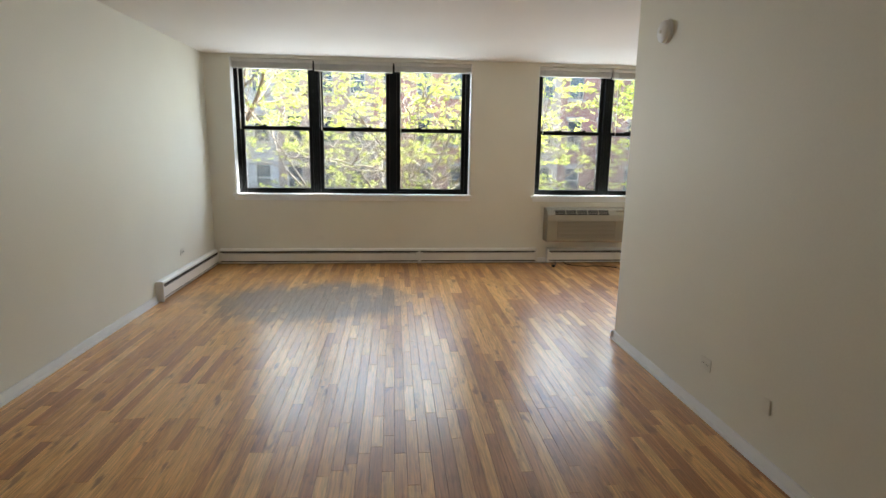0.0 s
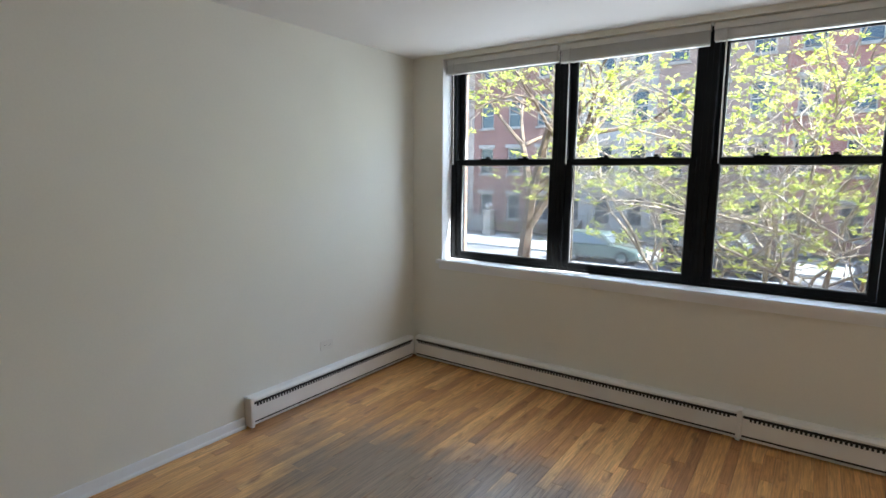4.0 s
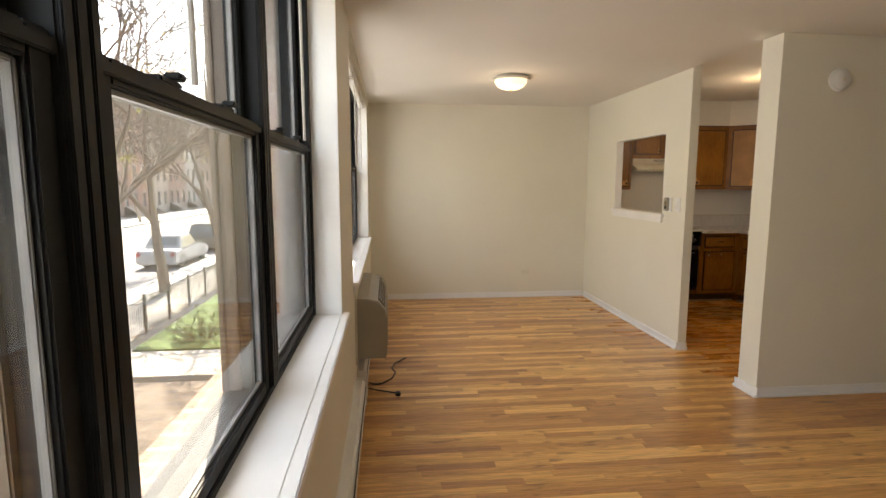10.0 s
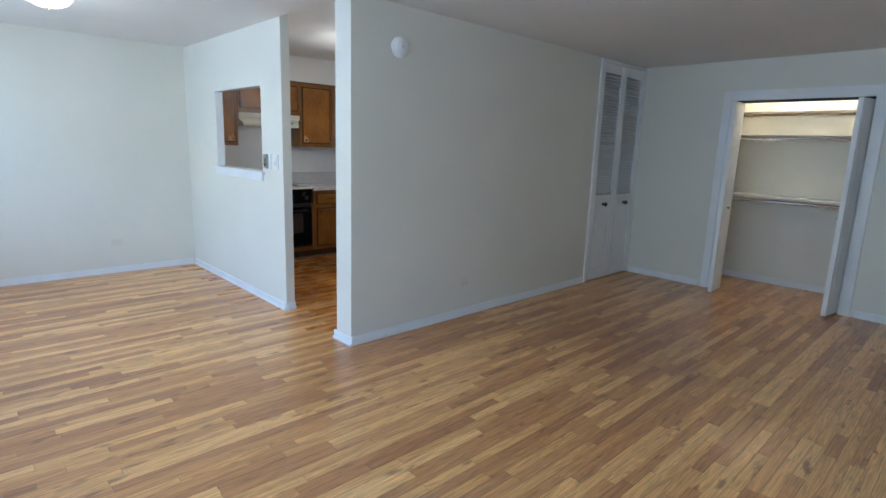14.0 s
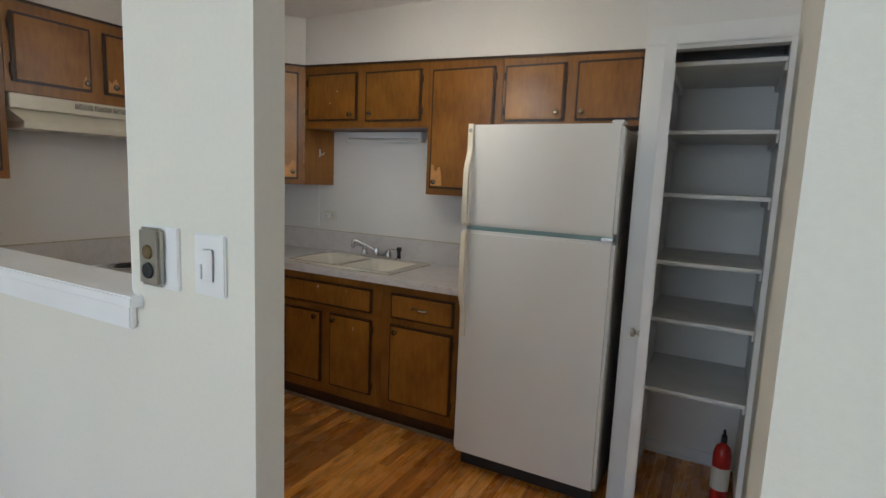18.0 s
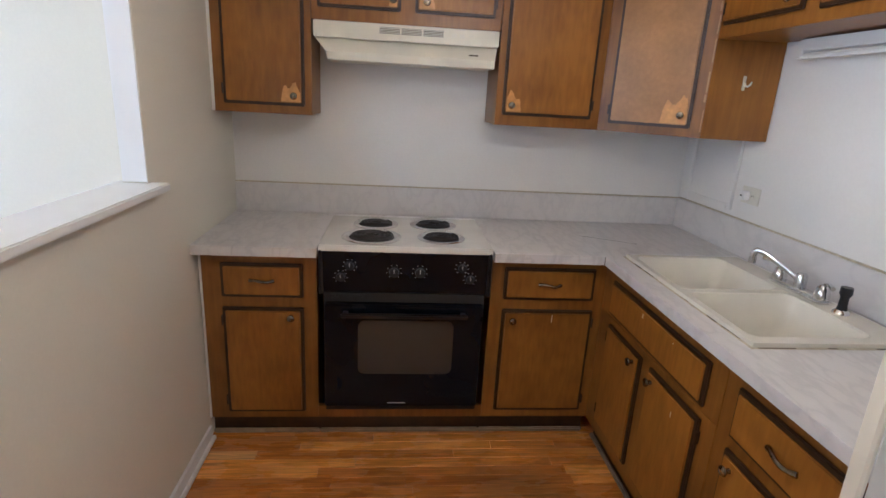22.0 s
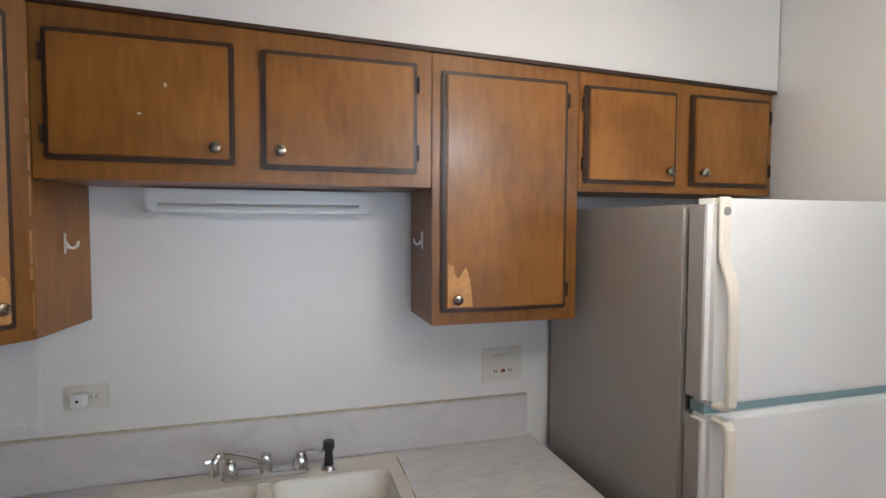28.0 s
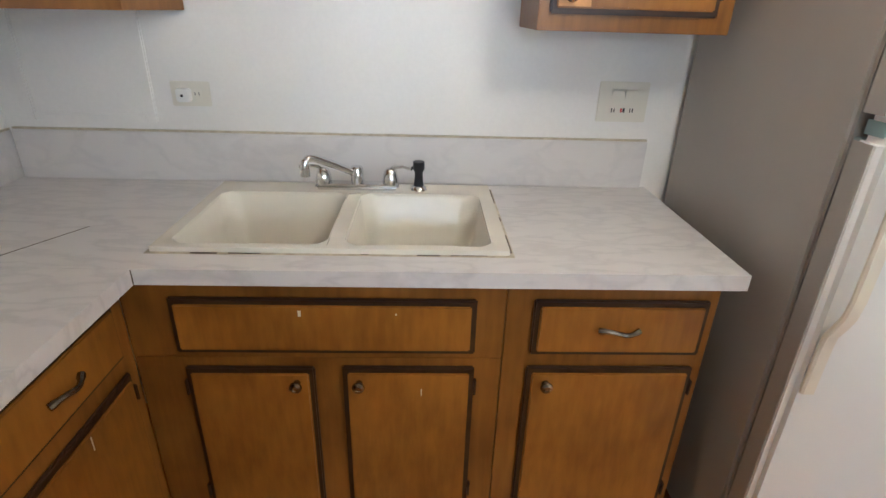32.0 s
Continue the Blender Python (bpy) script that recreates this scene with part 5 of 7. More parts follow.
for p, q in ((vl, vm), (vm, vh)):
    for k in range(4):
        j = (k + 1) % 4
        bm.faces.new((p[k], p[j], q[j], q[k]))
part("canopy", bm, HOODM, hd2)
for g in range(3):
    part("vent_gap", boxes((ha + 0.275 + g * 0.092, ha + 0.36 + g * 0.092, -0.0015, 0.002, 1.755, 1.78)), mat("hood_vent_shadow", (0.10, 0.09, 0.07), 0.6), hd2)
    for j in range(4):
        part("vent_slat", boxes((ha + 0.275 + g * 0.092, ha + 0.36 + g * 0.092, -0.004, -0.0015, 1.7575 + j * 0.006, 1.7600 + j * 0.006)), HOODM, hd2)
part("switch_label", boxes((ha + 0.58, ha + 0.60, -0.001, 0.001, 1.758, 1.772), (ha + 0.615, ha + 0.635, -0.001, 0.001, 1.758, 1.772), (ha + 0.655, ha + 0.675, -0.001, 0.001, 1.764, 1.768)), PLATE, hd2)
part("rust_spot", boxes((ha + 0.66, ha + 0.70, 0.012, 0.016, 1.688, 1.694)), GREASE, hd2, "brown rust spot")

# ==== fridge ====
def band(line, xa, xb, y0, half):
    """A flat moulded strip that follows (y, z) points, with eased edges."""
    bm = bmesh.new()
    rings = []
    for k, (y, z) in enumerate(line):
        ya, za_ = line[max(k - 1, 0)]
        yb, zb_ = line[min(k + 1, len(line) - 1)]
        d = math.hypot(yb - ya, zb_ - za_)
        ny, nz = -(zb_ - za_) / d, (yb - ya) / d
        e = 0.004
        ring = []
        for x, h in ((xa, -half + e), (xa + e, -half), (xb - e, -half), (xb, -half + e), (xb, half - e), (xb - e, half), (xa + e, half), (xa, half - e)):
            ring.append(bm.verts.new((x, y0 + y + ny * h, z + nz * h)))
        rings.append(ring)
    for p, q in zip(rings, rings[1:]):
        for k in range(8):
            bm.faces.new((p[k], p[(k + 1) % 8], q[(k + 1) % 8], q[k]))
    bm.faces.new(rings[0])
    bm.faces.new(rings[-1][::-1])
    bmesh.ops.recalc_face_normals(bm, faces=bm.faces)
    return bm


fg = thing("refrigerator", pose(0, 0, 0), "white top-freezer refrigerator with grey sides and cream handles", "refrigerator")
fx0, fx1, fy = 4.533, 5.255, -4.402
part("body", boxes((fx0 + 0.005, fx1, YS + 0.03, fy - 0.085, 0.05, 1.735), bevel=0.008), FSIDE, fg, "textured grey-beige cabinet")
for za, zb, nm in ((0.095, 1.246, "fridge_door"), (1.268, 1.748, "freezer_door")):
    dd = part(nm, boxes((fx0, fx1 + 0.002, fy - 0.07, fy, za, zb), bevel=0.014), FRIDGE, fg, smooth=True)
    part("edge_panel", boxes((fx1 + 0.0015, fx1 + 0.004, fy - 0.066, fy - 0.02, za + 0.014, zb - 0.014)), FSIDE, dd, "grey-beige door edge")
    part("gasket", boxes((fx0 + 0.012, fx1 - 0.012, fy - 0.086, fy - 0.068, za + 0.012, zb - 0.012)), GASK, dd)
    if nm == "freezer_door":
        line = [(0.008, zb + 0.002), (0.009, zb - 0.10), (0.012, zb - 0.135), (0.024, zb - 0.165), (0.036, zb - 0.195), (0.041, zb - 0.23), (0.042, za + 0.16), (0.042, za + 0.05), (0.040, za + 0.016), (0.030, za + 0.006), (0.0, za + 0.004)]
    else:
        line = [(0.0, zb - 0.006), (0.030, zb - 0.008), (0.040, zb - 0.018), (0.042, zb - 0.05), (0.042, zb - 0.18), (0.041, zb - 0.29), (0.036, zb - 0.33), (0.024, zb - 0.36), (0.012, zb - 0.385), (0.009, zb - 0.42), (0.007, zb - 0.53)]
    bm = band(line, fx1 - 0.040, fx1 - 0.010, fy, 0.0065)
    part("handle", bm, FHAND, dd, "cream moulded handle", True)
part("door_gap", boxes((fx0 + 0.01, fx1 - 0.01, fy - 0.065, fy - 0.02, 1.244, 1.270)), mat("door_gap_trim", (0.28, 0.40, 0.40), 0.5), fg, "blue-green strip between the doors")
part("hinge", boxes((fx0 + 0.01, fx0 + 0.06, fy - 0.06, fy + 0.004, 1.249, 1.263), bevel=0.003), CHROME, fg, "chrome middle hinge")
part("hinge_cap", boxes((fx0 + 0.005, fx0 + 0.055, fy - 0.09, fy - 0.01, 1.748, 1.762), bevel=0.004), FRIDGE, fg)
part("toe_grille", boxes((fx0 + 0.02, fx1 - 0.02, fy - 0.075, fy - 0.06, 0.012, 0.09)), DARK, fg)
bm = bmesh.new()
tube(bm, (fx1 - 0.025, fy + 0.013, 1.718), (fx1 - 0.025, fy + 0.0175, 1.718), 0.0095, seg=20)
part("badge", bm, NICKEL, fg, "small round metal badge")
for x in (fx0 + 0.06, fx1 - 0.06):
    for y in (YS + 0.1, fy - 0.12):
        bm = bmesh.new()
        tube(bm, (x, y, 0), (x, y, 0.052), 0.018)
        part("foot", bm, BLKP, fg)

# ==== pantry ====
part("head_casing", boxes((XPK, 4.485, YPAN, YPAN + 0.018, 2.075, 2.15), bevel=0.004), TRIM, (pd := thing("pantry_doorway", pose(0, 0, 0), "white painted casing round the open pantry", "door frame", kind=ST)))
part("side_casing", boxes((4.415, 4.485, YPAN, YPAN + 0.018, 0, 2.075), bevel=0.004), TRIM, pd)
part("jamb", boxes((4.405, 4.415, YPAN - 0.06, YPAN + 0.01, 0, 2.075), (XPK, 3.975, YPAN - 0.06, YPAN + 0.012, 0, 2.075)), TRIM, pd)
leafd = thing("pantry_door", pose(4.412, YPAN + 0.012, 0, 0, 0, 96), "narrow white panelled pantry door, wide open", "door", kind=ST)
lf = panel_leaf("leaf", leafd, 0.385, 2.03, 0.034)
knob(pose(0.345, 0.0, 0.93, 90, 0, 0), 0.018, NICKEL, lf, "small metal knob")
for z in (0.25, 1.0, 1.8):
    part("hinge", boxes((-0.006, 0.004, 0.028, 0.036, z - 0.04, z + 0.04), bevel=0.002), TRIM, leafd)
SHELF = mat("pantry_shelf_paint", (0.76, 0.75, 0.71), 0.45, stain=0.06, stain_scale=6)
part("lining", boxes((3.957, 3.962, YS, YPAN - 0.06, 0, 2.3), (4.409, 4.415, YS, YPAN - 0.06, 0, 2.3)), SHELF, (pc := thing("pantry_lining", pose(0, 0, 0), "white painted inside of the pantry", "pantry", kind=ST)))
for z in (0.576, 0.905, 1.167, 1.466, 1.737, 2.02):
    s = thing("pantry_shelf", pose(0, 0, z), "white painted pantry shelf, empty", "shelf", "pantry shelves")
    part("board", boxes((3.963, 4.408, YS + 0.002, YPAN - 0.065, -0.018, 0.0), bevel=0.003), SHELF, s)
    for x in (3.963, 4.39):
        part("cleat", boxes((x, x + 0.018, YS + 0.01, YPAN - 0.09, -0.05, -0.018)), SHELF, s)
fe = thing("fire_extinguisher", pose(4.03, -4.83, 0), "small red fire extinguisher standing on the pantry floor", "fire extinguisher")
bm = bmesh.new()
lathe(bm, [(0, 0), (0.036, 0), (0.040, 0.008), (0.040, 0.24), (0.032, 0.275), (0.014, 0.292), (0.014, 0.305), (0, 0.305)], seg=22)
part("cylinder", bm, mat("red_enamel", (0.40, 0.018, 0.012), 0.3, stain=0.08), fe, smooth=True)
bm = bmesh.new()
lathe(bm, [(0.0405, 0.07), (0.0408, 0.07), (0.0408, 0.18), (0.0405, 0.18)], seg=22)
part("paper_label", bm, PLATE, fe)
part("valve", boxes((-0.012, 0.012, -0.012, 0.03, 0.305, 0.335), (-0.006, 0.006, -0.05, 0.05, 0.338, 0.345), bevel=0.003), BLKP, fe)

# ==== fittings of the kitchen walls ====
lt = thing("under_cabinet_light", pose(5.925, YS, 1.715), "white under-cabinet fluorescent light, switched off", "strip light")
part("housing", boxes((0, 0.638, 0.0, 0.075, 0.028, 0.068), bevel=0.005), WPLAST, lt)
bm = bmesh.new()
tube(bm, (0.03, 0.062, 0.014), (0.608, 0.062, 0.014), 0.008, seg=10)
part("tube", bm, mat("lamp_tube", (0.72, 0.70, 0.66), 0.3), lt, "unlit tube", True)
for x in (0.0, 0.608):
    part("end_cap", boxes((x, x + 0.03, 0.03, 0.078, 0.0, 0.03), bevel=0.003), WPLAST, lt)
part("lower_lip", boxes((0.0, 0.638, 0.070, 0.078, 0.0, 0.010), bevel=0.002), WPLAST, lt)
o = outlet(pose(6.738, YS, 1.177, 0, 0, 180), "ivory outlet plate with a white plug adapter", w=0.115, h=0.072)
part("adapter", boxes((-0.032, 0.006, -0.038, -0.009, -0.02, 0.018), bevel=0.004), WPLAST, o, "white plug adapter")
bm = bmesh.new()
tube(bm, (-0.013, -0.041, -0.001), (-0.013, -0.037, -0.001), 0.004, seg=12)
part("indicator", bm, DARK, o)
g = thing("switch_outlet_plate", pose(5.432, YS, 1.182, 0, 0, 180), "ivory plate with two switches above a safety outlet", "outlet")
part("plate", boxes((-0.077, 0.077, -0.006, 0, -0.060, 0.060), bevel=0.002), PLATE, g)
for x in (-0.02, 0.02):
    part("rocker", boxes((x - 0.018, x + 0.018, -0.010, -0.006, 0.012, 0.038), bevel=0.002), PLATE, g)
s = part("socket", boxes((-0.042, 0.042, -0.009, -0.006, -0.038, -0.010), bevel=0.002), PLATE, g)
part("slot", boxes((-0.034, -0.031, -0.0098, -0.0088, -0.03, -0.018), (-0.026, -0.023, -0.0098, -0.0088, -0.03, -0.018), (0.023, 0.026, -0.0098, -0.0088, -0.03, -0.018), (0.031, 0.034, -0.0098, -0.0088, -0.03, -0.018)), DARK, s)
part("reset_button", boxes((-0.006, 0.0, -0.011, -0.0088, -0.03, -0.018)), mat("red_button", (0.45, 0.04, 0.03), 0.4), s, "red reset button")
part("test_button", boxes((0.002, 0.008, -0.011, -0.0088, -0.03, -0.018)), BLKP, s, "black test button")
ap = thing("access_panel", pose(0, YS, 0), "painted-over access panel above the counter corner", "access panel", kind=ST)
part("panel", boxes((6.875, 7.215, 0.0, 0.004, 1.10, 1.40), bevel=0.001), KWALL, ap)
part("moulding", boxes((6.847, 6.875, 0.002, 0.014, 1.09, 1.404), (7.205, 7.232, 0.002, 0.014, 1.09, 1.404), (6.875, 7.205, 0.002, 0.014, 1.09, 1.115), bevel=0.004), KWALL, ap)


# brick outer leaf of the own house
OWNB = bpy.data.materials.new("own_house_brick")
OWNB.use_nodes = True
on, ol = OWNB.node_tree.nodes, OWNB.node_tree.links
obr = on.new("ShaderNodeTexBrick")
for key, value in (("Color1", (0.24, 0.15, 0.11, 1)), ("Color2", (0.19, 0.12, 0.09, 1)), ("Mortar", (0.30, 0.27, 0.24, 1)), ("Scale", 1.0), ("Brick Width", 0.21), ("Row Height", 0.075), ("Mortar Size", 0.006)):
    obr.inputs[key].default_value = value
omap = on.new("ShaderNodeMapping")
omap.inputs["Rotation"].default_value = (radians(90), 0, radians(90))
ol.new(on.new("ShaderNodeTexCoord").outputs["Object"], omap.inputs["Vector"])
ol.new(omap.outputs[0], obr.inputs["Vector"])
ol.new(obr.outputs["Color"], on["Principled BSDF"].inputs["Base Color"])
on["Principled BSDF"].inputs["Roughness"].default_value = 0.85
TO = T + 0.11
solid("wall_outer_brick", boxes((-12, W1[0], T, TO, -2.7, 6.0), (W1[1], W2[0], T, TO, -2.7, 6.0), (W2[1], 14, T, TO, -2.7, 6.0), (W1[0], W1[1], T, TO, -2.7, WZ[0] - 0.03), (W2[0], W2[1], T, TO, -2.7, WZ[0] - 0.03),
                                (W1[0], W1[1], T, TO, WZ[1] + 0.30, 6.0), (W2[0], W2[1], T, TO, WZ[1] + 0.30, 6.0)), OWNB, "brown brick outer face of the apartment house", "wall", kind=ST)

# ==== the street outside ====
G = -2.60                  # level of the road
ASPH = mat("asphalt", (0.20, 0.19, 0.185), 0.85, grain=0.25, grain_scale=30, stain=0.2, stain_scale=0.7, bump=0.4, bump_scale=80)
CONC = mat("pale_concrete", (0.42, 0.40, 0.36), 0.85, grain=0.12, grain_scale=20, stain=0.15, stain_scale=1.2, bump=0.3, bump_scale=60)
SOIL = mat("planting_soil", (0.13, 0.105, 0.085), 0.95, grain=0.3, grain_scale=14, stain=0.3, stain_scale=2, bump=0.8, bump_scale=25)
IRON = mat("black_iron", (0.014, 0.014, 0.015), 0.5)
REDB = mat("red_brick", (0.30, 0.105, 0.062), 0.85, grain=0.2, grain_scale=25, stain=0.2, stain_scale=2, rand=0.2)
GRASS = mat("grass_green", (0.07, 0.13, 0.025), 0.9, grain=0.4, grain_scale=30, stain=0.3, stain_scale=2)

solid("ground", boxes((-400, 400, T + 0.02, 900, G - 0.6, G - 0.16)), CONC, "pale ground of the city block", "ground", kind=ST)
solid("road", boxes((-120, 160, 9.3, 23.0, G - 0.16, G)), ASPH, "grey patched asphalt street", "road", kind=ST)
solid("kerb", boxes((-120, 160, 9.12, 9.3, G - 0.16, G + 0.12), (-120, 160, 23.0, 23.18, G - 0.16, G + 0.12), bevel=0.01), CONC, "pale concrete kerbs beside the street", "kerb", kind=ST)
solid("pavement_far", boxes((-120, 160, 23.18, 27.6, G - 0.16, G + 0.10)), CONC, "pale concrete pavement across the street", "pavement", kind=ST)
pave = tagged(new("pavement", mesh_of("pavement", boxes((-120, 160, 6.28, 9.12, G - 0.16, G + 0.095)), CONC)), "pink brick pavement along the street", "pavement", kind=ST)
# pavers, in rows across the pavement
PAVER = bpy.data.materials.new("brick_paver")
PAVER.use_nodes = True
pn, pl = PAVER.node_tree.nodes, PAVER.node_tree.links
gi = pn.new("ShaderNodeNewGeometry")
mr = pn.new("ShaderNodeMix")
mr.data_type = "RGBA"
mr.inputs["A"].default_value, mr.inputs["B"].default_value = (0.34, 0.19, 0.155, 1), (0.54, 0.37, 0.32, 1)
pl.new(gi.outputs["Random Per Island"], mr.inputs["Factor"])
pl.new(mr.outputs["Result"], pn["Principled BSDF"].inputs["Base Color"])
pn["Principled BSDF"].inputs["Roughness"].default_value = 0.85


def slabs(items):
    """One mesh of flat-topped blocks with bevelled rims: (x0, x1, y0, y1, z, height)."""
    vs, fs = [], []
    for x0, x1, y0, y1, z, h in items:
        b = len(vs)
        e = min(x1 - x0, y1 - y0) * 0.05
        vs += [(x0, y0, z - h), (x1, y0, z - h), (x1, y1, z - h), (x0, y1, z - h), (x0 + e, y0 + e, z), (x1 - e, y0 + e, z), (x1 - e, y1 - e, z), (x0 + e, y1 - e, z)]
        fs += [(b + 4, b + 5, b + 6, b + 7)] + [(b + k, b + (k + 1) % 4, b + 4 + (k + 1) % 4, b + 4 + k) for k in range(4)]
    me = bpy.data.meshes.new("slabs")
    me.from_pydata(vs, [], fs)
    me.update()
    return me


rnd = random.Random(11)
items = []
for r in range(26):
    y = 6.34 + r * 0.105
    off = 0.1 if r % 2 else 0.0
    for k in range(64):
        x = -3.0 + off + k * 0.205
        items.append((x, x + 0.197, y, y + 0.098, G + 0.105 + 0.004 * rnd.random(), 0.03))
me = slabs(items)
me.materials.append(PAVER)
pv = new("paver", me)
pv.parent = pave
tagged(pv, "pink and grey brick pavers", kind="stuff")

# sunken front yard, planter wall and terrace
solid("yard", boxes((-30, 11.6, T, 6.0, G - 0.16, G - 0.02)), SOIL, "dark mulched front yard below the windows", "ground", kind=ST)
solid("terrace", boxes((11.75, 40, T, 6.0, G - 0.10, G + 0.05), bevel=0.01), CONC, "pale concrete terrace beside the yard", "terrace", kind=ST)
solid("lawn", boxes((13.5, 40, 3.2, 5.9, G + 0.05, G + 0.09)), GRASS, "strip of young green grass", "lawn", kind=ST)
pw = thing("planter_wall", pose(0, 0, 0), "low red brick planter wall with a worn coping", "wall", kind=ST)
part("core", boxes((-30, 11.6, 6.04, 6.24, G - 0.1, G + 0.41)), REDB, pw)
for k in range(52):
    x = -2.0 + k * 0.262
    part("coping_brick", boxes((x, x + 0.252, 6.01, 6.27, G + 0.41, G + 0.475), bevel=0.008), REDB, pw)
solid("planter_bed", boxes((-2.0, 6.4, 5.35, 6.04, G - 0.02, G + 0.12)), SOIL, "bare soil bed behind the planter wall", "planting bed", kind=ST)


def fence(p, q, label, h=1.0, step=0.11, base=G + 0.1):
    """An iron picket fence from p to q."""
    p, q = Vector((*p, base)), Vector((*q, base))
    d = q - p
    ang = math.atan2(d.y, d.x)
    f = thing("iron_fence", pose(p.x, p.y, p.z, 0, 0, math.degrees(ang)), label, "fence", "iron fences")
    n = max(2, int(d.length / step))
    bm = bmesh.new()
    box(bm, -0.025, 0.025, -0.025, 0.025, 0, h + 0.08)
    post = mesh_of("post", bm, IRON)
    for k in range(0, n + 1, 14):
        o = new("post", post)
        o.parent = f
        o.location = (d.length * k / n, 0, 0)
    bm = bmesh.new()
    box(bm, -0.008, 0.008, -0.008, 0.008, 0.05, h)
    pick = mesh_of("picket", bm, IRON)
    for k in range(n + 1):
        if k % 14:
            o = new("picket", pick)
            o.parent = f
            o.location = (d.length * k / n, 0, 0)
    for z in (0.12, h - 0.12):
        part("rail", boxes((0, d.length, -0.012, 0.012, z - 0.012, z + 0.012)), IRON, f)


fence((6.9, 8.85), (7.95, 7.4), "black iron picket fence round a tree pit", 0.62)
fence((7.95, 7.4), (10.0, 7.5), "black iron picket fence round a tree pit", 0.62)
fence((8.6, 6.5), (11.4, 6.5), "black iron picket fence along the pavement")
fence((11.75, 6.15), (21.0, 6.15), "black iron picket fence along the terrace")
fence((12.2, 8.7), (18.5, 8.7), "black iron picket fence at the street edge")
fence((-22.0, 27.7), (2.0, 27.7), "black iron area railing across the street", 1.75, 0.16)
fence((6.0, 27.7), (26.0, 27.7), "black iron area railing across the street", 1.25, 0.16)
bin_ = thing("storage_bin", pose(11.1, 8.1, G + 0.1, 0, 0, -3), "dark low storage bin beside the pavement", "bin")
part("box", boxes((-0.95, 0.95, -0.42, 0.42, 0, 0.62), bevel=0.02), mat("bin_plastic", (0.075, 0.07, 0.065), 0.6, stain=0.2), bin_)
part("lid", boxes((-0.98, 0.98, -0.45, 0.45, 0.62, 0.69), bevel=0.02), mat("bin_lid", (0.17, 0.155, 0.135), 0.7, stain=0.2), bin_)
STONE = mat("weathered_stone", (0.27, 0.235, 0.20), 0.8, grain=0.1, stain=0.2)
pot = thing("terracotta_pot", pose(3.25, 5.75, G - 0.02), "wide planted pot with dry stems in the yard", "plant pot")
bm = bmesh.new()
lathe(bm, [(0, 0), (0.2, 0), (0.30, 0.30), (0.33, 0.31), (0.33, 0.36), (0.29, 0.36), (0.27, 0.31), (0, 0.31)], seg=24)
part("pot", bm, mat("pot_clay", (0.33, 0.21, 0.15), 0.8, stain=0.2), pot, smooth=True)
hose = bmesh.new()
pts = [(2.62 + 0.14 * math.cos(k * 0.5) + 0.02 * math.sin(k), 5.85 + 0.05 * math.sin(k * 1.3), G + 0.62 + 0.16 * math.sin(k * 0.5)) for k in range(60)]
sweep(hose, pts, 0.014, 6)
solid("garden_hose", hose, mat("hose_green", (0.22, 0.36, 0.24), 0.5), "pale green garden hose coiled on the tree trunk", "hose", smooth=True)

pillar = thing("gate_pillar", pose(-15.3, 27.4, G + 0.1), "pale stone gate pillar with a globe on top", "pillar")
part("shaft", boxes((-0.32, 0.32, -0.32, 0.32, 0, 0.25), (-0.26, 0.26, -0.26, 0.26, 0.25, 1.55), bevel=0.015), STONE, pillar)
part("cap", boxes((-0.36, 0.36, -0.36, 0.36, 1.55, 1.68), bevel=0.03), STONE, pillar)
bm = bmesh.new()
lathe(bm, [(0, 0)] + [(0.06, 0.03)] + [(0.24 * math.sin(radians(q)), 0.30 - 0.24 * math.cos(radians(q))) for q in range(20, 181, 16)], pose(0, 0, 1.66), 20)
part("globe", bm, STONE, pillar, smooth=True)


def chair(x, y, rz):
    c = thing("garden_chair", pose(x, y, G - 0.02, 0, 0, rz), "white moulded plastic garden chair in the yard", "chair", "garden chairs")
    wm = WPLAST
    part("seat", boxes((-0.24, 0.24, -0.22, 0.22, 0.40, 0.43), bevel=0.01), wm, c)
    for k in range(6):
        part("back_slat", boxes((-0.22 + k * 0.075, -0.165 + k * 0.075, 0.21, 0.235, 0.42, 0.84), bevel=0.006), wm, c)
    part("back_rail", boxes((-0.24, 0.24, 0.205, 0.24, 0.83, 0.89), bevel=0.01), wm, c)
    for sx in (-0.235, 0.205):
        for sy in (-0.21, 0.19):
            part("leg", boxes((sx, sx + 0.03, sy, sy + 0.03, 0, 0.40)), wm, c)
        part("arm", boxes((sx - 0.02, sx + 0.04, -0.22, 0.22, 0.62, 0.65), bevel=0.008), wm, c)


chair(5.5, 2.4, 20)
chair(4.75, 3.3, -15)
chair(4.55, 2.5, 75)
TWHITE = mat("white_table_top", (0.6, 0.6, 0.58), 0.4)
tb = thing("garden_table", pose(5.1, 2.85, G - 0.02), "round white garden table in the yard", "table")
bm = bmesh.new()
lathe(bm, [(0, 0.70), (0.30, 0.70), (0.32, 0.715), (0.30, 0.73), (0, 0.73)], seg=28)
part("tabletop", bm, TWHITE, tb, smooth=True)
bm = bmesh.new()
tube(bm, (0, 0, 0), (0, 0, 0.7), 0.03)
part("pedestal", bm, TWHITE, tb)

# ==== trees ====
BARK = mat("grey_brown_bark", (0.16, 0.115, 0.08), 0.9, grain=0.3, grain_scale=30, stain=0.25, stain_scale=4, bump=0.6, bump_scale=40)
TWIG = mat("pale_twig_bark", (0.29, 0.235, 0.185), 0.9, grain=0.2)


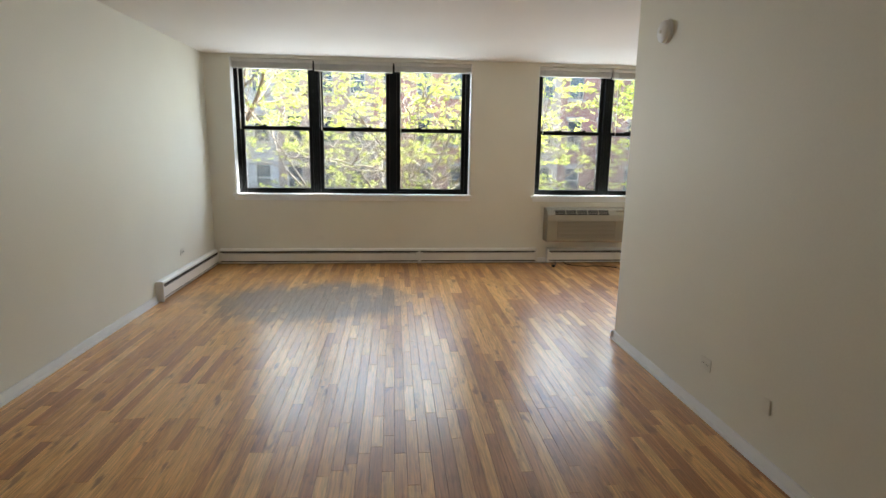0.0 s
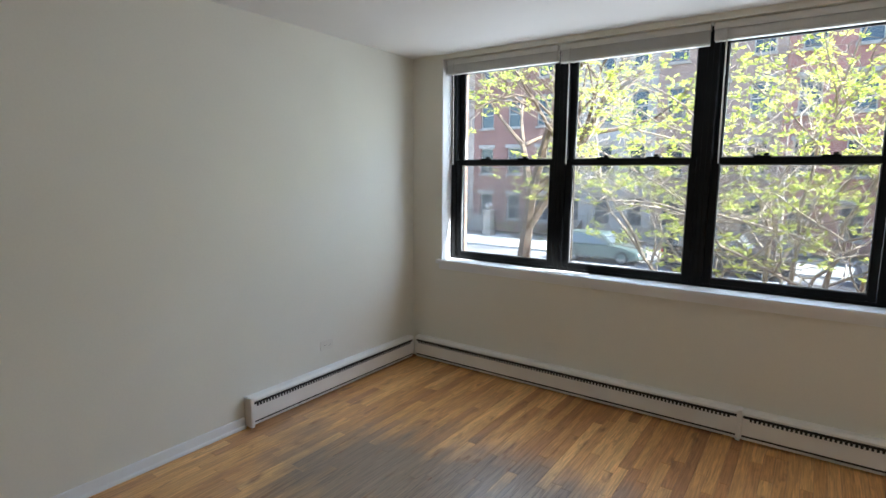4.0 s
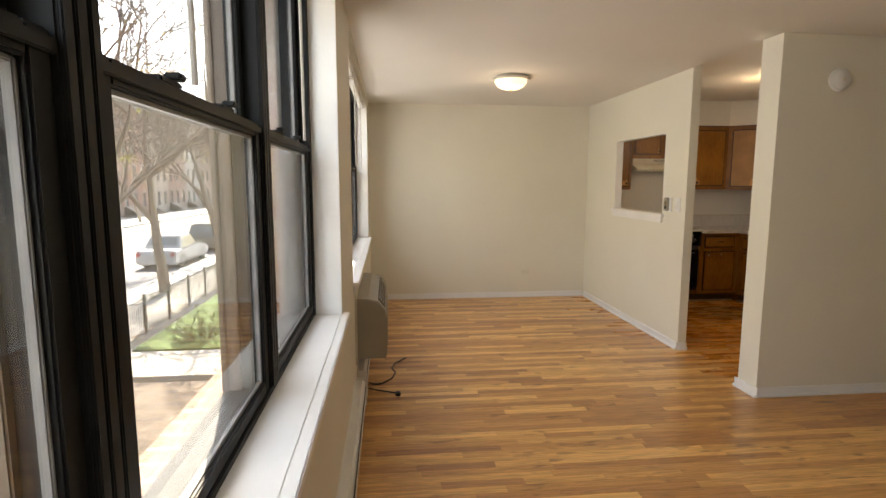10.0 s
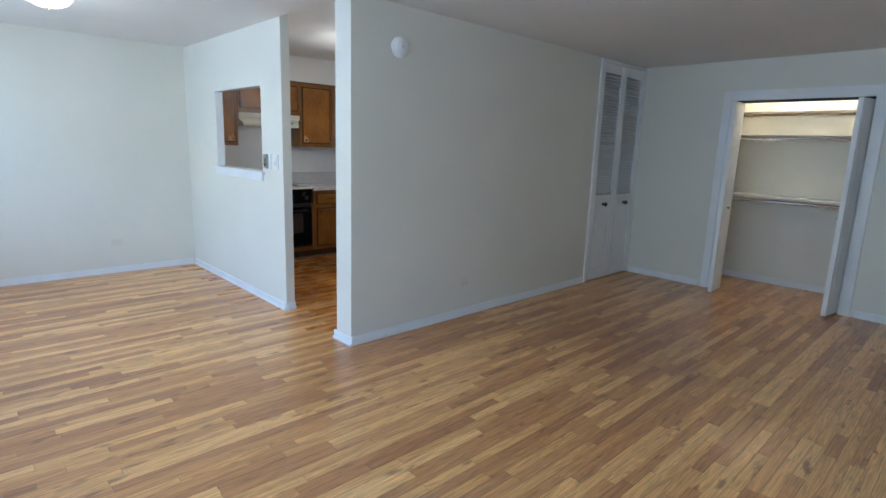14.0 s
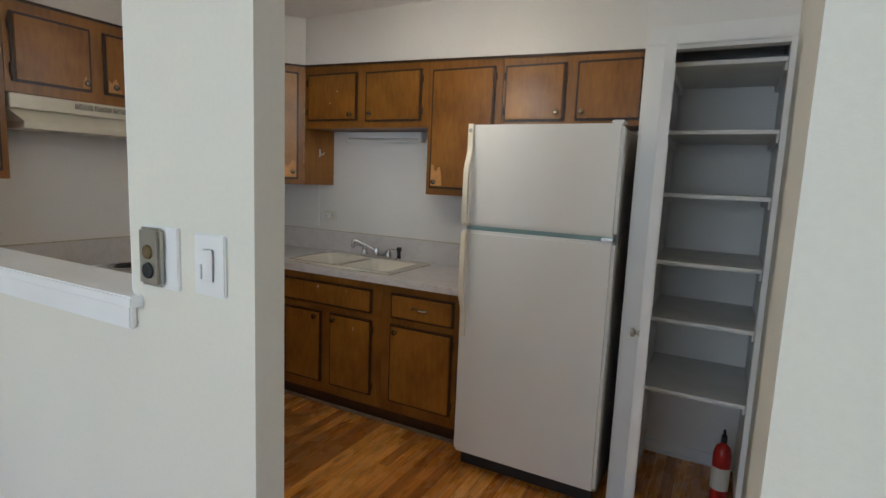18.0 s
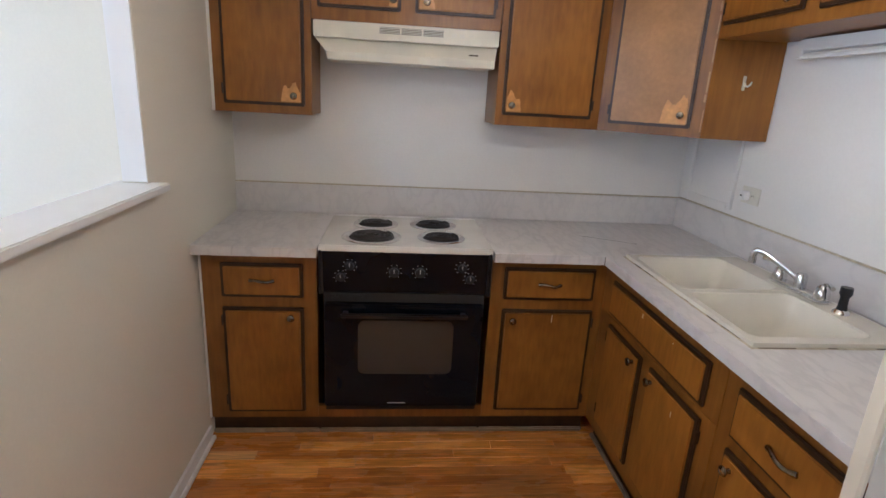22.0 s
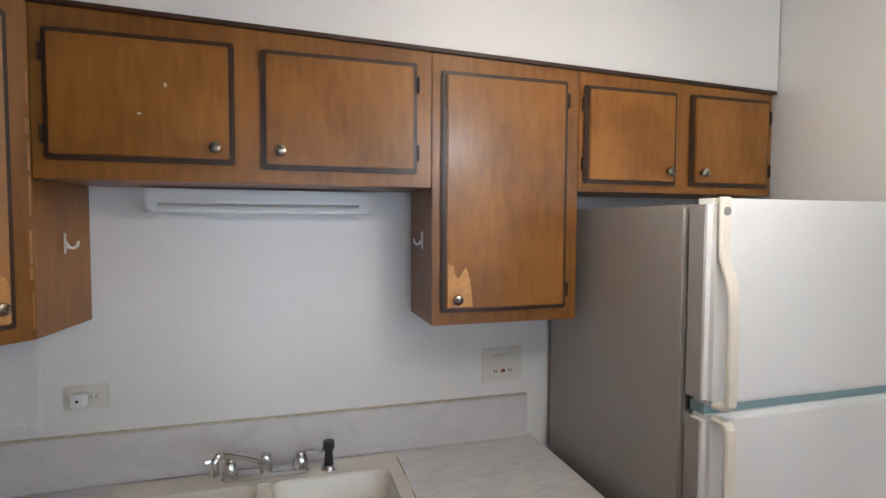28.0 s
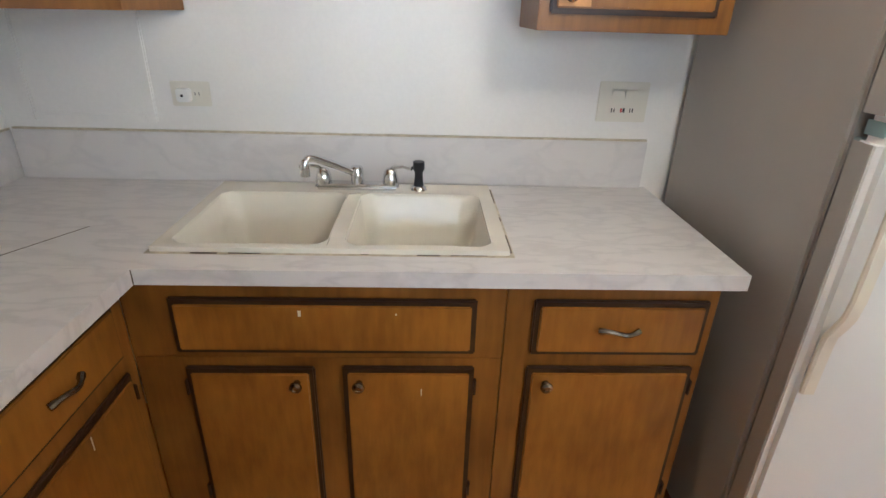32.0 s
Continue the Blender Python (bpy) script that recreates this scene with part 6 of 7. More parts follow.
def leaf_mat(name, a, b):
    m = bpy.data.materials.new(name)
    m.use_nodes = True
    n, l = m.node_tree.nodes, m.node_tree.links
    g = n.new("ShaderNodeNewGeometry")
    mx = n.new("ShaderNodeMix")
    mx.data_type = "RGBA"
    mx.inputs["A"].default_value, mx.inputs["B"].default_value = (*a, 1), (*b, 1)
    l.new(g.outputs["Random Per Island"], mx.inputs["Factor"])
    p = n["Principled BSDF"]
    p.inputs["Roughness"].default_value = 0.5
    l.new(mx.outputs["Result"], p.inputs["Base Color"])
    t = n.new("ShaderNodeBsdfTranslucent")
    l.new(mx.outputs["Result"], t.inputs["Color"])
    s = n.new("ShaderNodeMixShader")
    s.inputs["Fac"].default_value = 0.62
    l.new(p.outputs[0], s.inputs[1])
    l.new(t.outputs[0], s.inputs[2])
    l.new(s.outputs[0], n["Material Output"].inputs["Surface"])
    return m


LEAF = leaf_mat("young_leaf", (0.38, 0.44, 0.065), (0.66, 0.68, 0.15))


REACH = [0.0]    # how far limbs may lean towards the house


def limb(bm, p, d, length, r, depth, rnd, tips, spread, flat, seg=6, min_r=0.004):
    """A bent, tapering limb that forks; the ends go to tips."""
    pts, rs = [p.copy()], [r]
    n = 5
    for k in range(n):
        j = 0.07 if r > 0.04 else 0.17
        if p.y < REACH[0]:
            d.y = abs(d.y) + 0.25
        d = (d + Vector((rnd.gauss(0, j), rnd.gauss(0, j), rnd.gauss(0.02, j * 0.8)))).normalized()
        p = p + d * (length / n)
        pts.append(p.copy())
        rs.append(max(min_r, r * (1 - 0.55 * (k + 1) / n)))
    sweep(bm, pts, rs, seg if depth > 1 else 4)
    if depth <= 1:
        tips.extend(pts[1:])
    if depth == 0:
        return
    for k in range(rnd.choice((2, 3, 3))):
        q = pts[rnd.choice((3, 4, 5) if r > 0.04 else (2, 3, 4, 5))]
        side = Vector((rnd.gauss(0, 1), rnd.gauss(0, 1), rnd.gauss(0.3 if r > 0.04 else 0.1, flat)))
        nd = (d * 0.6 + side.normalized() * spread).normalized()
        limb(bm, q, nd, length * rnd.uniform(0.55, 0.8), max(min_r, r * 0.48), depth - 1, rnd, tips, spread, flat, seg, min_r)
    limb(bm, pts[-1], d, length * 0.75, max(min_r, r * 0.45), depth - 1, rnd, tips, spread, flat, seg, min_r)


def leaves(tips, count, size, rnd, spread, low=None):
    """Small folded leaves in tufts round the twig ends, as one mesh; below the height low they grow thin."""
    vs, fs = [], []
    if low:
        tips = [q for q in tips if q.z > low + 1.0 or (q.z > low and rnd.random() < 0.25)]
    for k in range(count):
        if k % 9 == 0:
            c = rnd.choice(tips) + Vector((rnd.gauss(0, spread), rnd.gauss(0, spread), rnd.gauss(0, spread * 0.3)))
        s = size * rnd.uniform(0.6, 1.25)
        a = Vector((rnd.gauss(0, 1), rnd.gauss(0, 1), rnd.gauss(0.15, 0.35))).normalized()
        b = a.cross(Vector((rnd.gauss(0, 0.5), rnd.gauss(0, 0.5), 1))).normalized()
        n = a.cross(b)
        o = c + a * s * 0.15
        i = len(vs)
        vs += [o, o + a * s * 0.5 + b * s * 0.22 + n * s * 0.08, o + a * s, o + a * s * 0.5 - b * s * 0.22 + n * s * 0.08]
        fs += [(i, i + 1, i + 2), (i, i + 2, i + 3)]
    me = bpy.data.meshes.new("crown")
    me.from_pydata([tuple(v) for v in vs], [], fs)
    me.update()
    me.materials.append(LEAF)
    return me


def tree(x, y, z, stems, length, r, seed, count, size, label, depth=4, spread=0.8, flat=0.35, bark=None, tuft=0.10, fine=0.004, low=None, boughs=()):
    REACH[0] = 3.4 - y
    rnd = random.Random(seed)
    t = thing("street_tree", pose(x, y, z), label, "tree", "street trees")
    tips = []
    bm = bmesh.new()
    for dx, dy, dz in stems:
        limb(bm, Vector((dx * 0.12, dy * 0.12, -0.05)), Vector((dx, dy, dz)).normalized(), length, r, depth, rnd, tips, spread, flat, 6, fine)
    # low boughs that carry leaves of their own: start, direction, length
    spray = []
    for p, d, ln in boughs:
        REACH[0] = -9.0
        limb(bm, Vector(p), Vector(d).normalized(), ln, 0.022, 2, rnd, spray, 0.7, 0.12, 6, fine)
    tr = part("trunk", bm, bark or BARK, t, smooth=True)
    if spray:
        o = new("low_foliage", leaves(spray, 24 * len(spray), size, rnd, 0.07))
        o.parent = t
    if count:
        me = leaves(tips, count, size, rnd, tuft, low)
        c = new("crown", me)
        c.parent = t
        c["label"] = "young yellow-green spring leaves"
    return t


tree(2.15, 6.45, G, ((-0.45, 0.0, 1), (-0.06, 0.12, 1), (0.10, 0.02, 1), (0.34, -0.05, 1), (0.62, 0.2, 0.9)), 3.3, 0.072, 5, 19000, 0.074, "many-stemmed street tree with young yellow-green leaves", 4, 1.15, 0.14, TWIG, 0.08, 0.004, 2.7,
     (((0.60, 0.15, 0.75), (1.0, -0.40, -0.08), 2.5), ((0.66, 0.15, 0.85), (1.0, -0.55, -0.12), 2.6), ((0.72, 0.18, 0.95), (1.0, -0.28, -0.14), 2.8)))
tree(0.55, 6.6, G, ((-0.25, 0.0, 1), (0.3, 0.1, 1)), 2.6, 0.047, 8, 3200, 0.115, "slim pale-barked tree with young yellow-green leaves", 4, 1.0, 0.2, TWIG)
tree(11.1, 6.7, G, ((-0.22, 0.05, 1),), 3.0, 0.20, 21, 15000, 0.12, "leaning street tree with a thick brown trunk", 5, 1.2, 0.16)
tree(6.2, 7.6, G, ((0.05, 0.0, 1),), 2.6, 0.07, 33, 6000, 0.105, "slender street tree with thin yellow-green foliage", 4, 0.9, 0.3)
tree(-2.95, 7.0, G, ((0.20, 0.0, 1),), 3.9, 0.23, 41, 6500, 0.085, "thick leaning street tree with dark bark", 5, 0.9, 0.3)
BAREL = "bare-branched street tree with fine pale twigs"
for k, (x, y, s) in enumerate(((-9, 24.4, 51), (1.5, 24.5, 52), (9.5, 24.6, 53), (17.0, 24.3, 54), (25.5, 24.5, 55), (15.5, 7.7, 56), (20.5, 7.9, 57), (34, 24.4, 58), (28, 8.0, 59), (37, 8.2, 61), (46, 8.1, 62), (44, 24.5, 63), (56, 24.3, 64), (13.2, 7.0, 65), (62, 8.3, 66))):
    tall_one = y < 9
    tree(x, y, G, ((0.08 * (k % 3 - 1), 0.05, 1),), 4.4 if tall_one else 3.4, 0.21 if tall_one else 0.16, s, 900 if k % 3 == 0 else 0, 0.12, BAREL, 5, 0.85, 0.4, BARK if tall_one else TWIG, 0.1, 0.011)
tree(-16, 8.2, G, ((0.0, 0.05, 1),), 3.0, 0.15, 60, 2500, 0.12, "street tree with young yellow-green leaves", 4, 0.85, 0.4)
# clipped hedge and shrubs
def shrub(x, y, w, dpt, h, seed, label, count):
    rnd = random.Random(seed)
    tips = [Vector((rnd.uniform(-w / 2, w / 2), rnd.uniform(-dpt / 2, dpt / 2), h * rnd.random() ** 0.6)) for _ in range(240)]
    s = thing("shrub", pose(x, y, G + 0.05), label, "shrub", "shrubs")
    bm = bmesh.new()
    for q in tips[:40]:
        sweep(bm, [Vector((q.x * 0.3, q.y * 0.3, 0)), Vector((q.x * 0.7, q.y * 0.7, q.z * 0.6)), q], [0.012, 0.008, 0.004], 4)
    part("stems", bm, BARK, s)
    me = leaves(tips, count, 0.07, rnd, 0.05)
    me.materials[0] = leaf_mat("hedge_leaf", (0.05, 0.09, 0.02), (0.11, 0.17, 0.035)) if "hedge_leaf" not in MATS else MATS["hedge_leaf"]
    MATS["hedge_leaf"] = me.materials[0]
    c = new("foliage", me)
    c.parent = s


shrub(-12, 26.9, 6, 0.9, 1.0, 1, "clipped green hedge behind the pavement", 3500)
shrub(14.5, 4.6, 2.5, 1.2, 0.6, 2, "low green shrub on the lawn", 1500)
shrub(4.2, 26.9, 3, 0.9, 0.9, 3, "clipped green hedge behind the pavement", 1800)

# ==== parked cars ====
TYRE = mat("tyre_rubber", (0.012, 0.012, 0.012), 0.8)
RIM = mat("alloy_rim", (0.55, 0.55, 0.54), 0.35, metal=0.8)
CGLASS = mat("car_glass", (0.13, 0.155, 0.165), 0.06)
TAIL = mat("tail_lamp", (0.35, 0.01, 0.01), 0.2)
HEAD = mat("head_lamp", (0.65, 0.66, 0.66), 0.12)
TRIMB = mat("black_trim", (0.02, 0.02, 0.02), 0.5)


def car(x, y, paint, length, width, height, kind, rz, label, pick=False):
    """A parked vehicle whose nose points along +x before it is turned."""
    c = thing("parked_car", pose(x, y, G, 0, 0, rz), label, "car", "parked cars")
    l2, w2 = length / 2, width / 2
    zb, zs = 0.20, height * (0.60 if kind != "van" else 0.55)
    # lower body from a side outline
    nose, tail = (0.42, 0.30) if kind == "sedan" else (0.36, 0.12)
    outl = [(-l2, zb + 0.12), (-l2 + 0.05, zs - 0.06), (-l2 + 0.16, zs), (l2 * 0.30, zs + 0.02), (l2 * 0.62, zs - 0.04), (l2 - 0.10, zs - 0.20), (l2, zs - 0.36), (l2, zb + 0.10), (l2 - 0.12, zb), (-l2 + 0.12, zb)]
    bm = bmesh.new()
    a = [bm.verts.new((px, -w2, pz)) for px, pz in outl]
    b = [bm.verts.new((px, w2, pz)) for px, pz in outl]
    bm.faces.new(a), bm.faces.new(b[::-1])
    n = len(outl)
    for k in range(n):
        j = (k + 1) % n
        bm.faces.new((a[k], b[k], b[j], a[j]))
    bmesh.ops.bevel(bm, geom=[e for e in bm.edges], offset=0.07, segments=3, affect="EDGES", clamp_overlap=True)
    body = part("body", bm, paint, c, smooth=True)
    # cabin
    f0, f1, r0, r1 = {"hatch": (0.42, 0.10, -0.96, -0.78), "sedan": (0.36, 0.06, -0.66, -0.40), "suv": (0.44, 0.16, -0.97, -0.84), "pickup": (0.42, 0.20, -0.16, -0.10), "van": (0.86, 0.60, -0.985, -0.96)}[kind]
    zt = height
    base = [(f0 * l2, zs - 0.01), (f1 * l2, zt), (r1 * l2, zt), (r0 * l2, zs - 0.01)]
    ti = 0.16 if kind != "van" else 0.06
    bm = bmesh.new()
    lo = [bm.verts.new((px, s * (w2 - 0.05), zs - 0.02)) for px, s in ((f0 * l2, -1), (r0 * l2, -1), (r0 * l2, 1), (f0 * l2, 1))]
    hi = [bm.verts.new((px, s * (w2 - ti), zt)) for px, s in ((f1 * l2, -1), (r1 * l2, -1), (r1 * l2, 1), (f1 * l2, 1))]
    bm.faces.new(lo[::-1]), bm.faces.new(hi)
    for k in range(4):
        j = (k + 1) % 4
        bm.faces.new((lo[k], lo[j], hi[j], hi[k]))
    bmesh.ops.bevel(bm, geom=[e for e in bm.edges], offset=0.06, segments=3, affect="EDGES", clamp_overlap=True)
    part("cabin", bm, paint, c, smooth=True)

    def pane(name, pts, out):
        bm = bmesh.new()
        cen = sum((Vector(p) for p in pts), Vector()) / len(pts)
        v0 = [bm.verts.new(Vector(p) + Vector(out) * 0.012) for p in pts]
        v1 = [bm.verts.new(Vector(p) - Vector(out) * 0.02) for p in pts]
        bm.faces.new(v0), bm.faces.new(v1[::-1])
        for k in range(len(pts)):
            j = (k + 1) % len(pts)
            bm.faces.new((v0[k], v1[k], v1[j], v0[j]))
        part(name, bm, CGLASS, c, "dark tinted glass")

    def at(fx, fz, s):
        """A place on a cabin side: fx from front to rear, fz from sill to roof."""
        xf = f0 * l2 + (f1 - f0) * l2 * fz
        xr = r0 * l2 + (r1 - r0) * l2 * fz
        yy = s * ((w2 - 0.05) + (0.05 - ti) * fz)
        return (xf + (xr - xf) * fx, yy, zs - 0.02 + (zt - zs + 0.02) * fz)

    wins = ((0.10, 0.46), (0.50, 0.90)) if kind not in ("van", "pickup") else ((0.12, 0.40),) if kind == "van" else ((0.16, 0.52), (0.57, 0.90))
    for s in (-1, 1):
        for fa, fb in wins:
            pane("side_window", [at(fa, 0.14, s), at(fb, 0.14, s), at(fb, 0.86, s), at(fa, 0.86, s)], (0, s, 0.3))
    def fr(fy, fz, front):
        x = (f0 + (f1 - f0) * fz) * l2 if front else (r0 + (r1 - r0) * fz) * l2
        return (x, fy * ((w2 - 0.05) + (0.05 - ti) * fz), zs - 0.02 + (zt - zs + 0.02) * fz)
    pane("windscreen", [fr(-0.86, 0.12, 1), fr(0.86, 0.12, 1), fr(0.84, 0.88, 1), fr(-0.84, 0.88, 1)], (0.6, 0, 0.6))
    if kind != "van":
        pane("rear_window", [fr(-0.8, 0.25, 0), fr(0.8, 0.25, 0), fr(0.78, 0.85, 0), fr(-0.78, 0.85, 0)], (-0.8, 0, 0.4))
    rr = 0.32 if kind not in ("pickup", "van", "suv") else 0.37
    for px in (l2 * 0.62, -l2 * 0.60):
        for s in (-1, 1):
            bm = bmesh.new()
            lathe(bm, [(0, -0.10), (rr * 0.94, -0.10), (rr, -0.07), (rr, 0.07), (rr * 0.94, 0.10), (rr * 0.66, 0.10), (rr * 0.62, 0.06), (0, 0.06)], pose(px, s * (w2 - 0.09), rr, -90 * s, 0, 0), 24)
            wh = part("wheel", bm, TYRE, c, "black tyre", True)
            bm = bmesh.new()
            lathe(bm, [(rr * 0.60, 0.075), (rr * 0.64, 0.10), (rr * 0.66, 0.095), (rr * 0.62, 0.06)], pose(px, s * (w2 - 0.09), rr, -90 * s, 0, 0), 24)
            for q in range(7):
                aq = 2 * math.pi * q / 7
                box(bm, 0.03, rr * 0.62, -0.022, 0.022, 0.065, 0.088, 0, pose(px, s * (w2 - 0.09), rr, -90 * s, 0, 0) @ Matrix.Rotation(aq, 4, "Z"))
            part("rim", bm, RIM, wh, "silver spoked rim")
    for s in (-1, 1):
        part("headlight", boxes((l2 - 0.16, l2 - 0.015, s * w2 * 0.72 - 0.16, s * w2 * 0.72 + 0.16, zs - 0.42, zs - 0.28), bevel=0.03), HEAD, c, "clear headlight")
        part("tail_light", boxes((-l2 - 0.006, -l2 + 0.10, s * w2 * 0.84 - 0.09, s * w2 * 0.84 + 0.09, zs - 0.30, zs - 0.10), bevel=0.02), TAIL, c, "red tail light")
        part("mirror", boxes((l2 * 0.30, l2 * 0.30 + 0.12, s * (w2 + 0.06) - 0.08, s * (w2 + 0.06) + 0.08, zs + 0.02, zs + 0.15), bevel=0.03), paint, c)
        part("sill", boxes((-l2 * 0.42, l2 * 0.42, s * w2 - 0.012, s * w2 + 0.012, zb, zb + 0.10), bevel=0.005), TRIMB, c)
    part("bumper", boxes((l2 - 0.05, l2 + 0.03, -w2 * 0.9, w2 * 0.9, zb + 0.05, zb + 0.22), bevel=0.03), TRIMB if kind in ("suv", "van") else paint, c)
    part("bumper", boxes((-l2 - 0.03, -l2 + 0.05, -w2 * 0.9, w2 * 0.9, zb + 0.05, zb + 0.24), bevel=0.03), TRIMB if kind in ("suv", "van") else paint, c)
    if kind == "pickup":
        part("bed_floor", boxes((-l2 + 0.12, -0.20 * l2, -w2 + 0.14, w2 - 0.14, zs + 0.002, zs + 0.012)), TRIMB, c, "dark truck bed")
    return c


def paint(name, col):
    return mat(name, col, 0.32, spec=0.4, stain=0.04, stain_scale=3, coat=0.25)


NAVY, BLACKP, WHITEP, RED, GREENP, BLUEP, GREYP, SILV = (paint("paint_navy", (0.02, 0.06, 0.15)), paint("paint_black", (0.012, 0.012, 0.014)), paint("paint_white", (0.72, 0.72, 0.71)), paint("paint_red", (0.36, 0.025, 0.022)),
                                                        paint("paint_green", (0.085, 0.115, 0.10)), paint("paint_blue", (0.05, 0.14, 0.30)), paint("paint_grey", (0.07, 0.07, 0.075)), paint("paint_silver", (0.36, 0.37, 0.38)))
car(-0.05, 10.75, NAVY, 3.7, 1.66, 1.49, "hatch", 0, "dark blue small hatchback parked at the kerb")
car(4.35, 10.95, GREYP, 4.6, 1.85, 1.62, "suv", 0, "dark grey crossover parked at the kerb")
car(9.5, 10.9, BLACKP, 4.5, 1.80, 1.45, "sedan", 0, "black sedan parked at the kerb")
car(15.6, 12.6, WHITEP, 5.3, 1.95, 1.80, "pickup", 2, "white pickup truck standing in the street")
car(22.3, 12.9, WHITEP, 5.6, 2.0, 2.35, "van", 0, "tall white delivery van in the street")
car(28.5, 10.6, SILV, 4.6, 1.8, 1.5, "sedan", 0, "silver sedan parked at the kerb")
car(35.0, 10.6, GREYP, 4.6, 1.85, 1.6, "suv", 0, "dark grey crossover parked far along the kerb")
car(-6.0, 10.5, BLACKP, 4.5, 1.8, 1.46, "sedan", 0, "black sedan parked at the kerb")
car(-5.7, 22.0, GREENP, 3.9, 1.7, 1.42, "hatch", 0, "grey-green hatchback parked across the street")
car(-0.3, 22.0, BLACKP, 4.9, 1.9, 1.75, "suv", 0, "black off-road vehicle parked across the street")
car(6.4, 22.0, GREYP, 4.5, 1.8, 1.46, "sedan", 180, "dark sedan parked across the street")
car(11.6, 22.0, BLUEP, 4.3, 1.78, 1.5, "hatch", 180, "blue hatchback parked across the street")
car(16.6, 22.0, RED, 4.6, 1.85, 1.68, "suv", 0, "red sport utility vehicle parked across the street")
car(21.8, 22.0, BLACKP, 4.5, 1.8, 1.46, "sedan", 180, "black sedan parked across the street")
car(27.0, 22.0, GREYP, 4.7, 1.85, 1.66, "suv", 180, "dark crossover parked across the street")
car(32.5, 22.0, NAVY, 4.5, 1.8, 1.46, "sedan", 180, "navy sedan parked across the street")
car(38.0, 22.0, SILV, 4.5, 1.8, 1.46, "sedan", 180, "silver sedan parked across the street")

# ==== houses across the street ====
def facade(name, col, rand=0.05):
    return mat(name, col, 0.85, grain=0.12, grain_scale=9, stain=0.18, stain_scale=0.6, bump=0.3, bump_scale=20, rand=rand)


FAC = [facade("brownstone", (0.26, 0.175, 0.135)), facade("old_brick", (0.28, 0.13, 0.10)), facade("tan_brick", (0.33, 0.26, 0.21)), facade("dark_brick", (0.21, 0.11, 0.085)), facade("grey_stone", (0.31, 0.28, 0.255))]
WFR = mat("window_frame_paint", (0.36, 0.33, 0.29), 0.5, stain=0.1)
WDK = mat("house_window_glass", (0.035, 0.045, 0.055), 0.06)
ROOFM = mat("roof_tar", (0.06, 0.058, 0.055), 0.9)


def house(x0, w, h, k, label, yf=31.0):
    hs = thing("row_house", pose(x0, yf, G), label, "house", "row houses")
    wm = FAC[k % len(FAC)]
    floors = int(h // 3.3)
    cols = 3
    ww, wh = 1.05, 1.85
    # the front is built round its openings
    bm = bmesh.new()
    xs = [w * (c + 0.5) / cols for c in range(cols)]
    zrow = [(0.9 + f * 3.3, 0.9 + f * 3.3 + wh) for f in range(floors)]
    edges = [0.0] + [e for x in xs for e in (x - ww / 2, x + ww / 2)] + [w]
    for c in range(0, len(edges) - 1, 2):
        box(bm, edges[c], edges[c + 1], 0, 0.35, 0, h)
    for c in range(1, len(edges) - 1, 2):
        z = 0.0
        for za, zb in zrow:
            box(bm, edges[c], edges[c + 1], 0.002, 0.35, z, za)
            z = zb
        box(bm, edges[c], edges[c + 1], 0.002, 0.35, z, h)
    part("wall", bm, wm, hs)
    part("back", boxes((0, w, 0.36, 9.0, 0, h)), wm, hs)
    part("roof", boxes((-0.02, w + 0.02, 0.3, 9.02, h, h + 0.15)), ROOFM, hs)
    bm = boxes((-0.02, w + 0.02, -0.42, 0.3, h - 0.12, h + 0.18), (-0.02, w + 0.02, -0.25, 0.0, h - 0.5, h - 0.12), bevel=0.03)
    for q in range(int(w / 0.6)):
        box(bm, 0.2 + q * 0.6, 0.36 + q * 0.6, -0.38, -0.25, h - 0.42, h - 0.12)
    part("cornice", bm, FAC[(k + 3) % len(FAC)], hs, "heavy bracketed cornice")
    for x in xs:
        for za, zb in zrow:
            wdw = part("window", boxes((x - ww / 2, x - ww / 2 + 0.07, 0.10, 0.2, za, zb), (x + ww / 2 - 0.07, x + ww / 2, 0.10, 0.2, za, zb), (x - ww / 2 + 0.07, x + ww / 2 - 0.07, 0.10, 0.2, za, za + 0.07), (x - ww / 2 + 0.07, x + ww / 2 - 0.07, 0.10, 0.2, zb - 0.07, zb), (x - ww / 2 + 0.07, x + ww / 2 - 0.07, 0.10, 0.2, (za + zb) / 2 - 0.03, (za + zb) / 2 + 0.03)), WFR, hs)
            part("pane", boxes((x - ww / 2 + 0.07, x + ww / 2 - 0.07, 0.15, 0.17, za + 0.07, zb - 0.07)), WDK, wdw)
            part("sill", boxes((x - ww / 2 - 0.12, x + ww / 2 + 0.12, -0.12, 0.1, za - 0.14, za)), STONE, wdw)
            part("lintel", boxes((x - ww / 2 - 0.15, x + ww / 2 + 0.15, -0.07, 0.05, zb, zb + 0.26)), STONE, wdw)
    # stoop in front of the first bay
    for s in range(6):
        part("stoop_step", boxes((xs[0] - 0.8, xs[0] + 0.8, -1.7 + s * 0.28, 0, 0.1 + s * 0.0, 0.28 + s * 0.17)), STONE, hs)


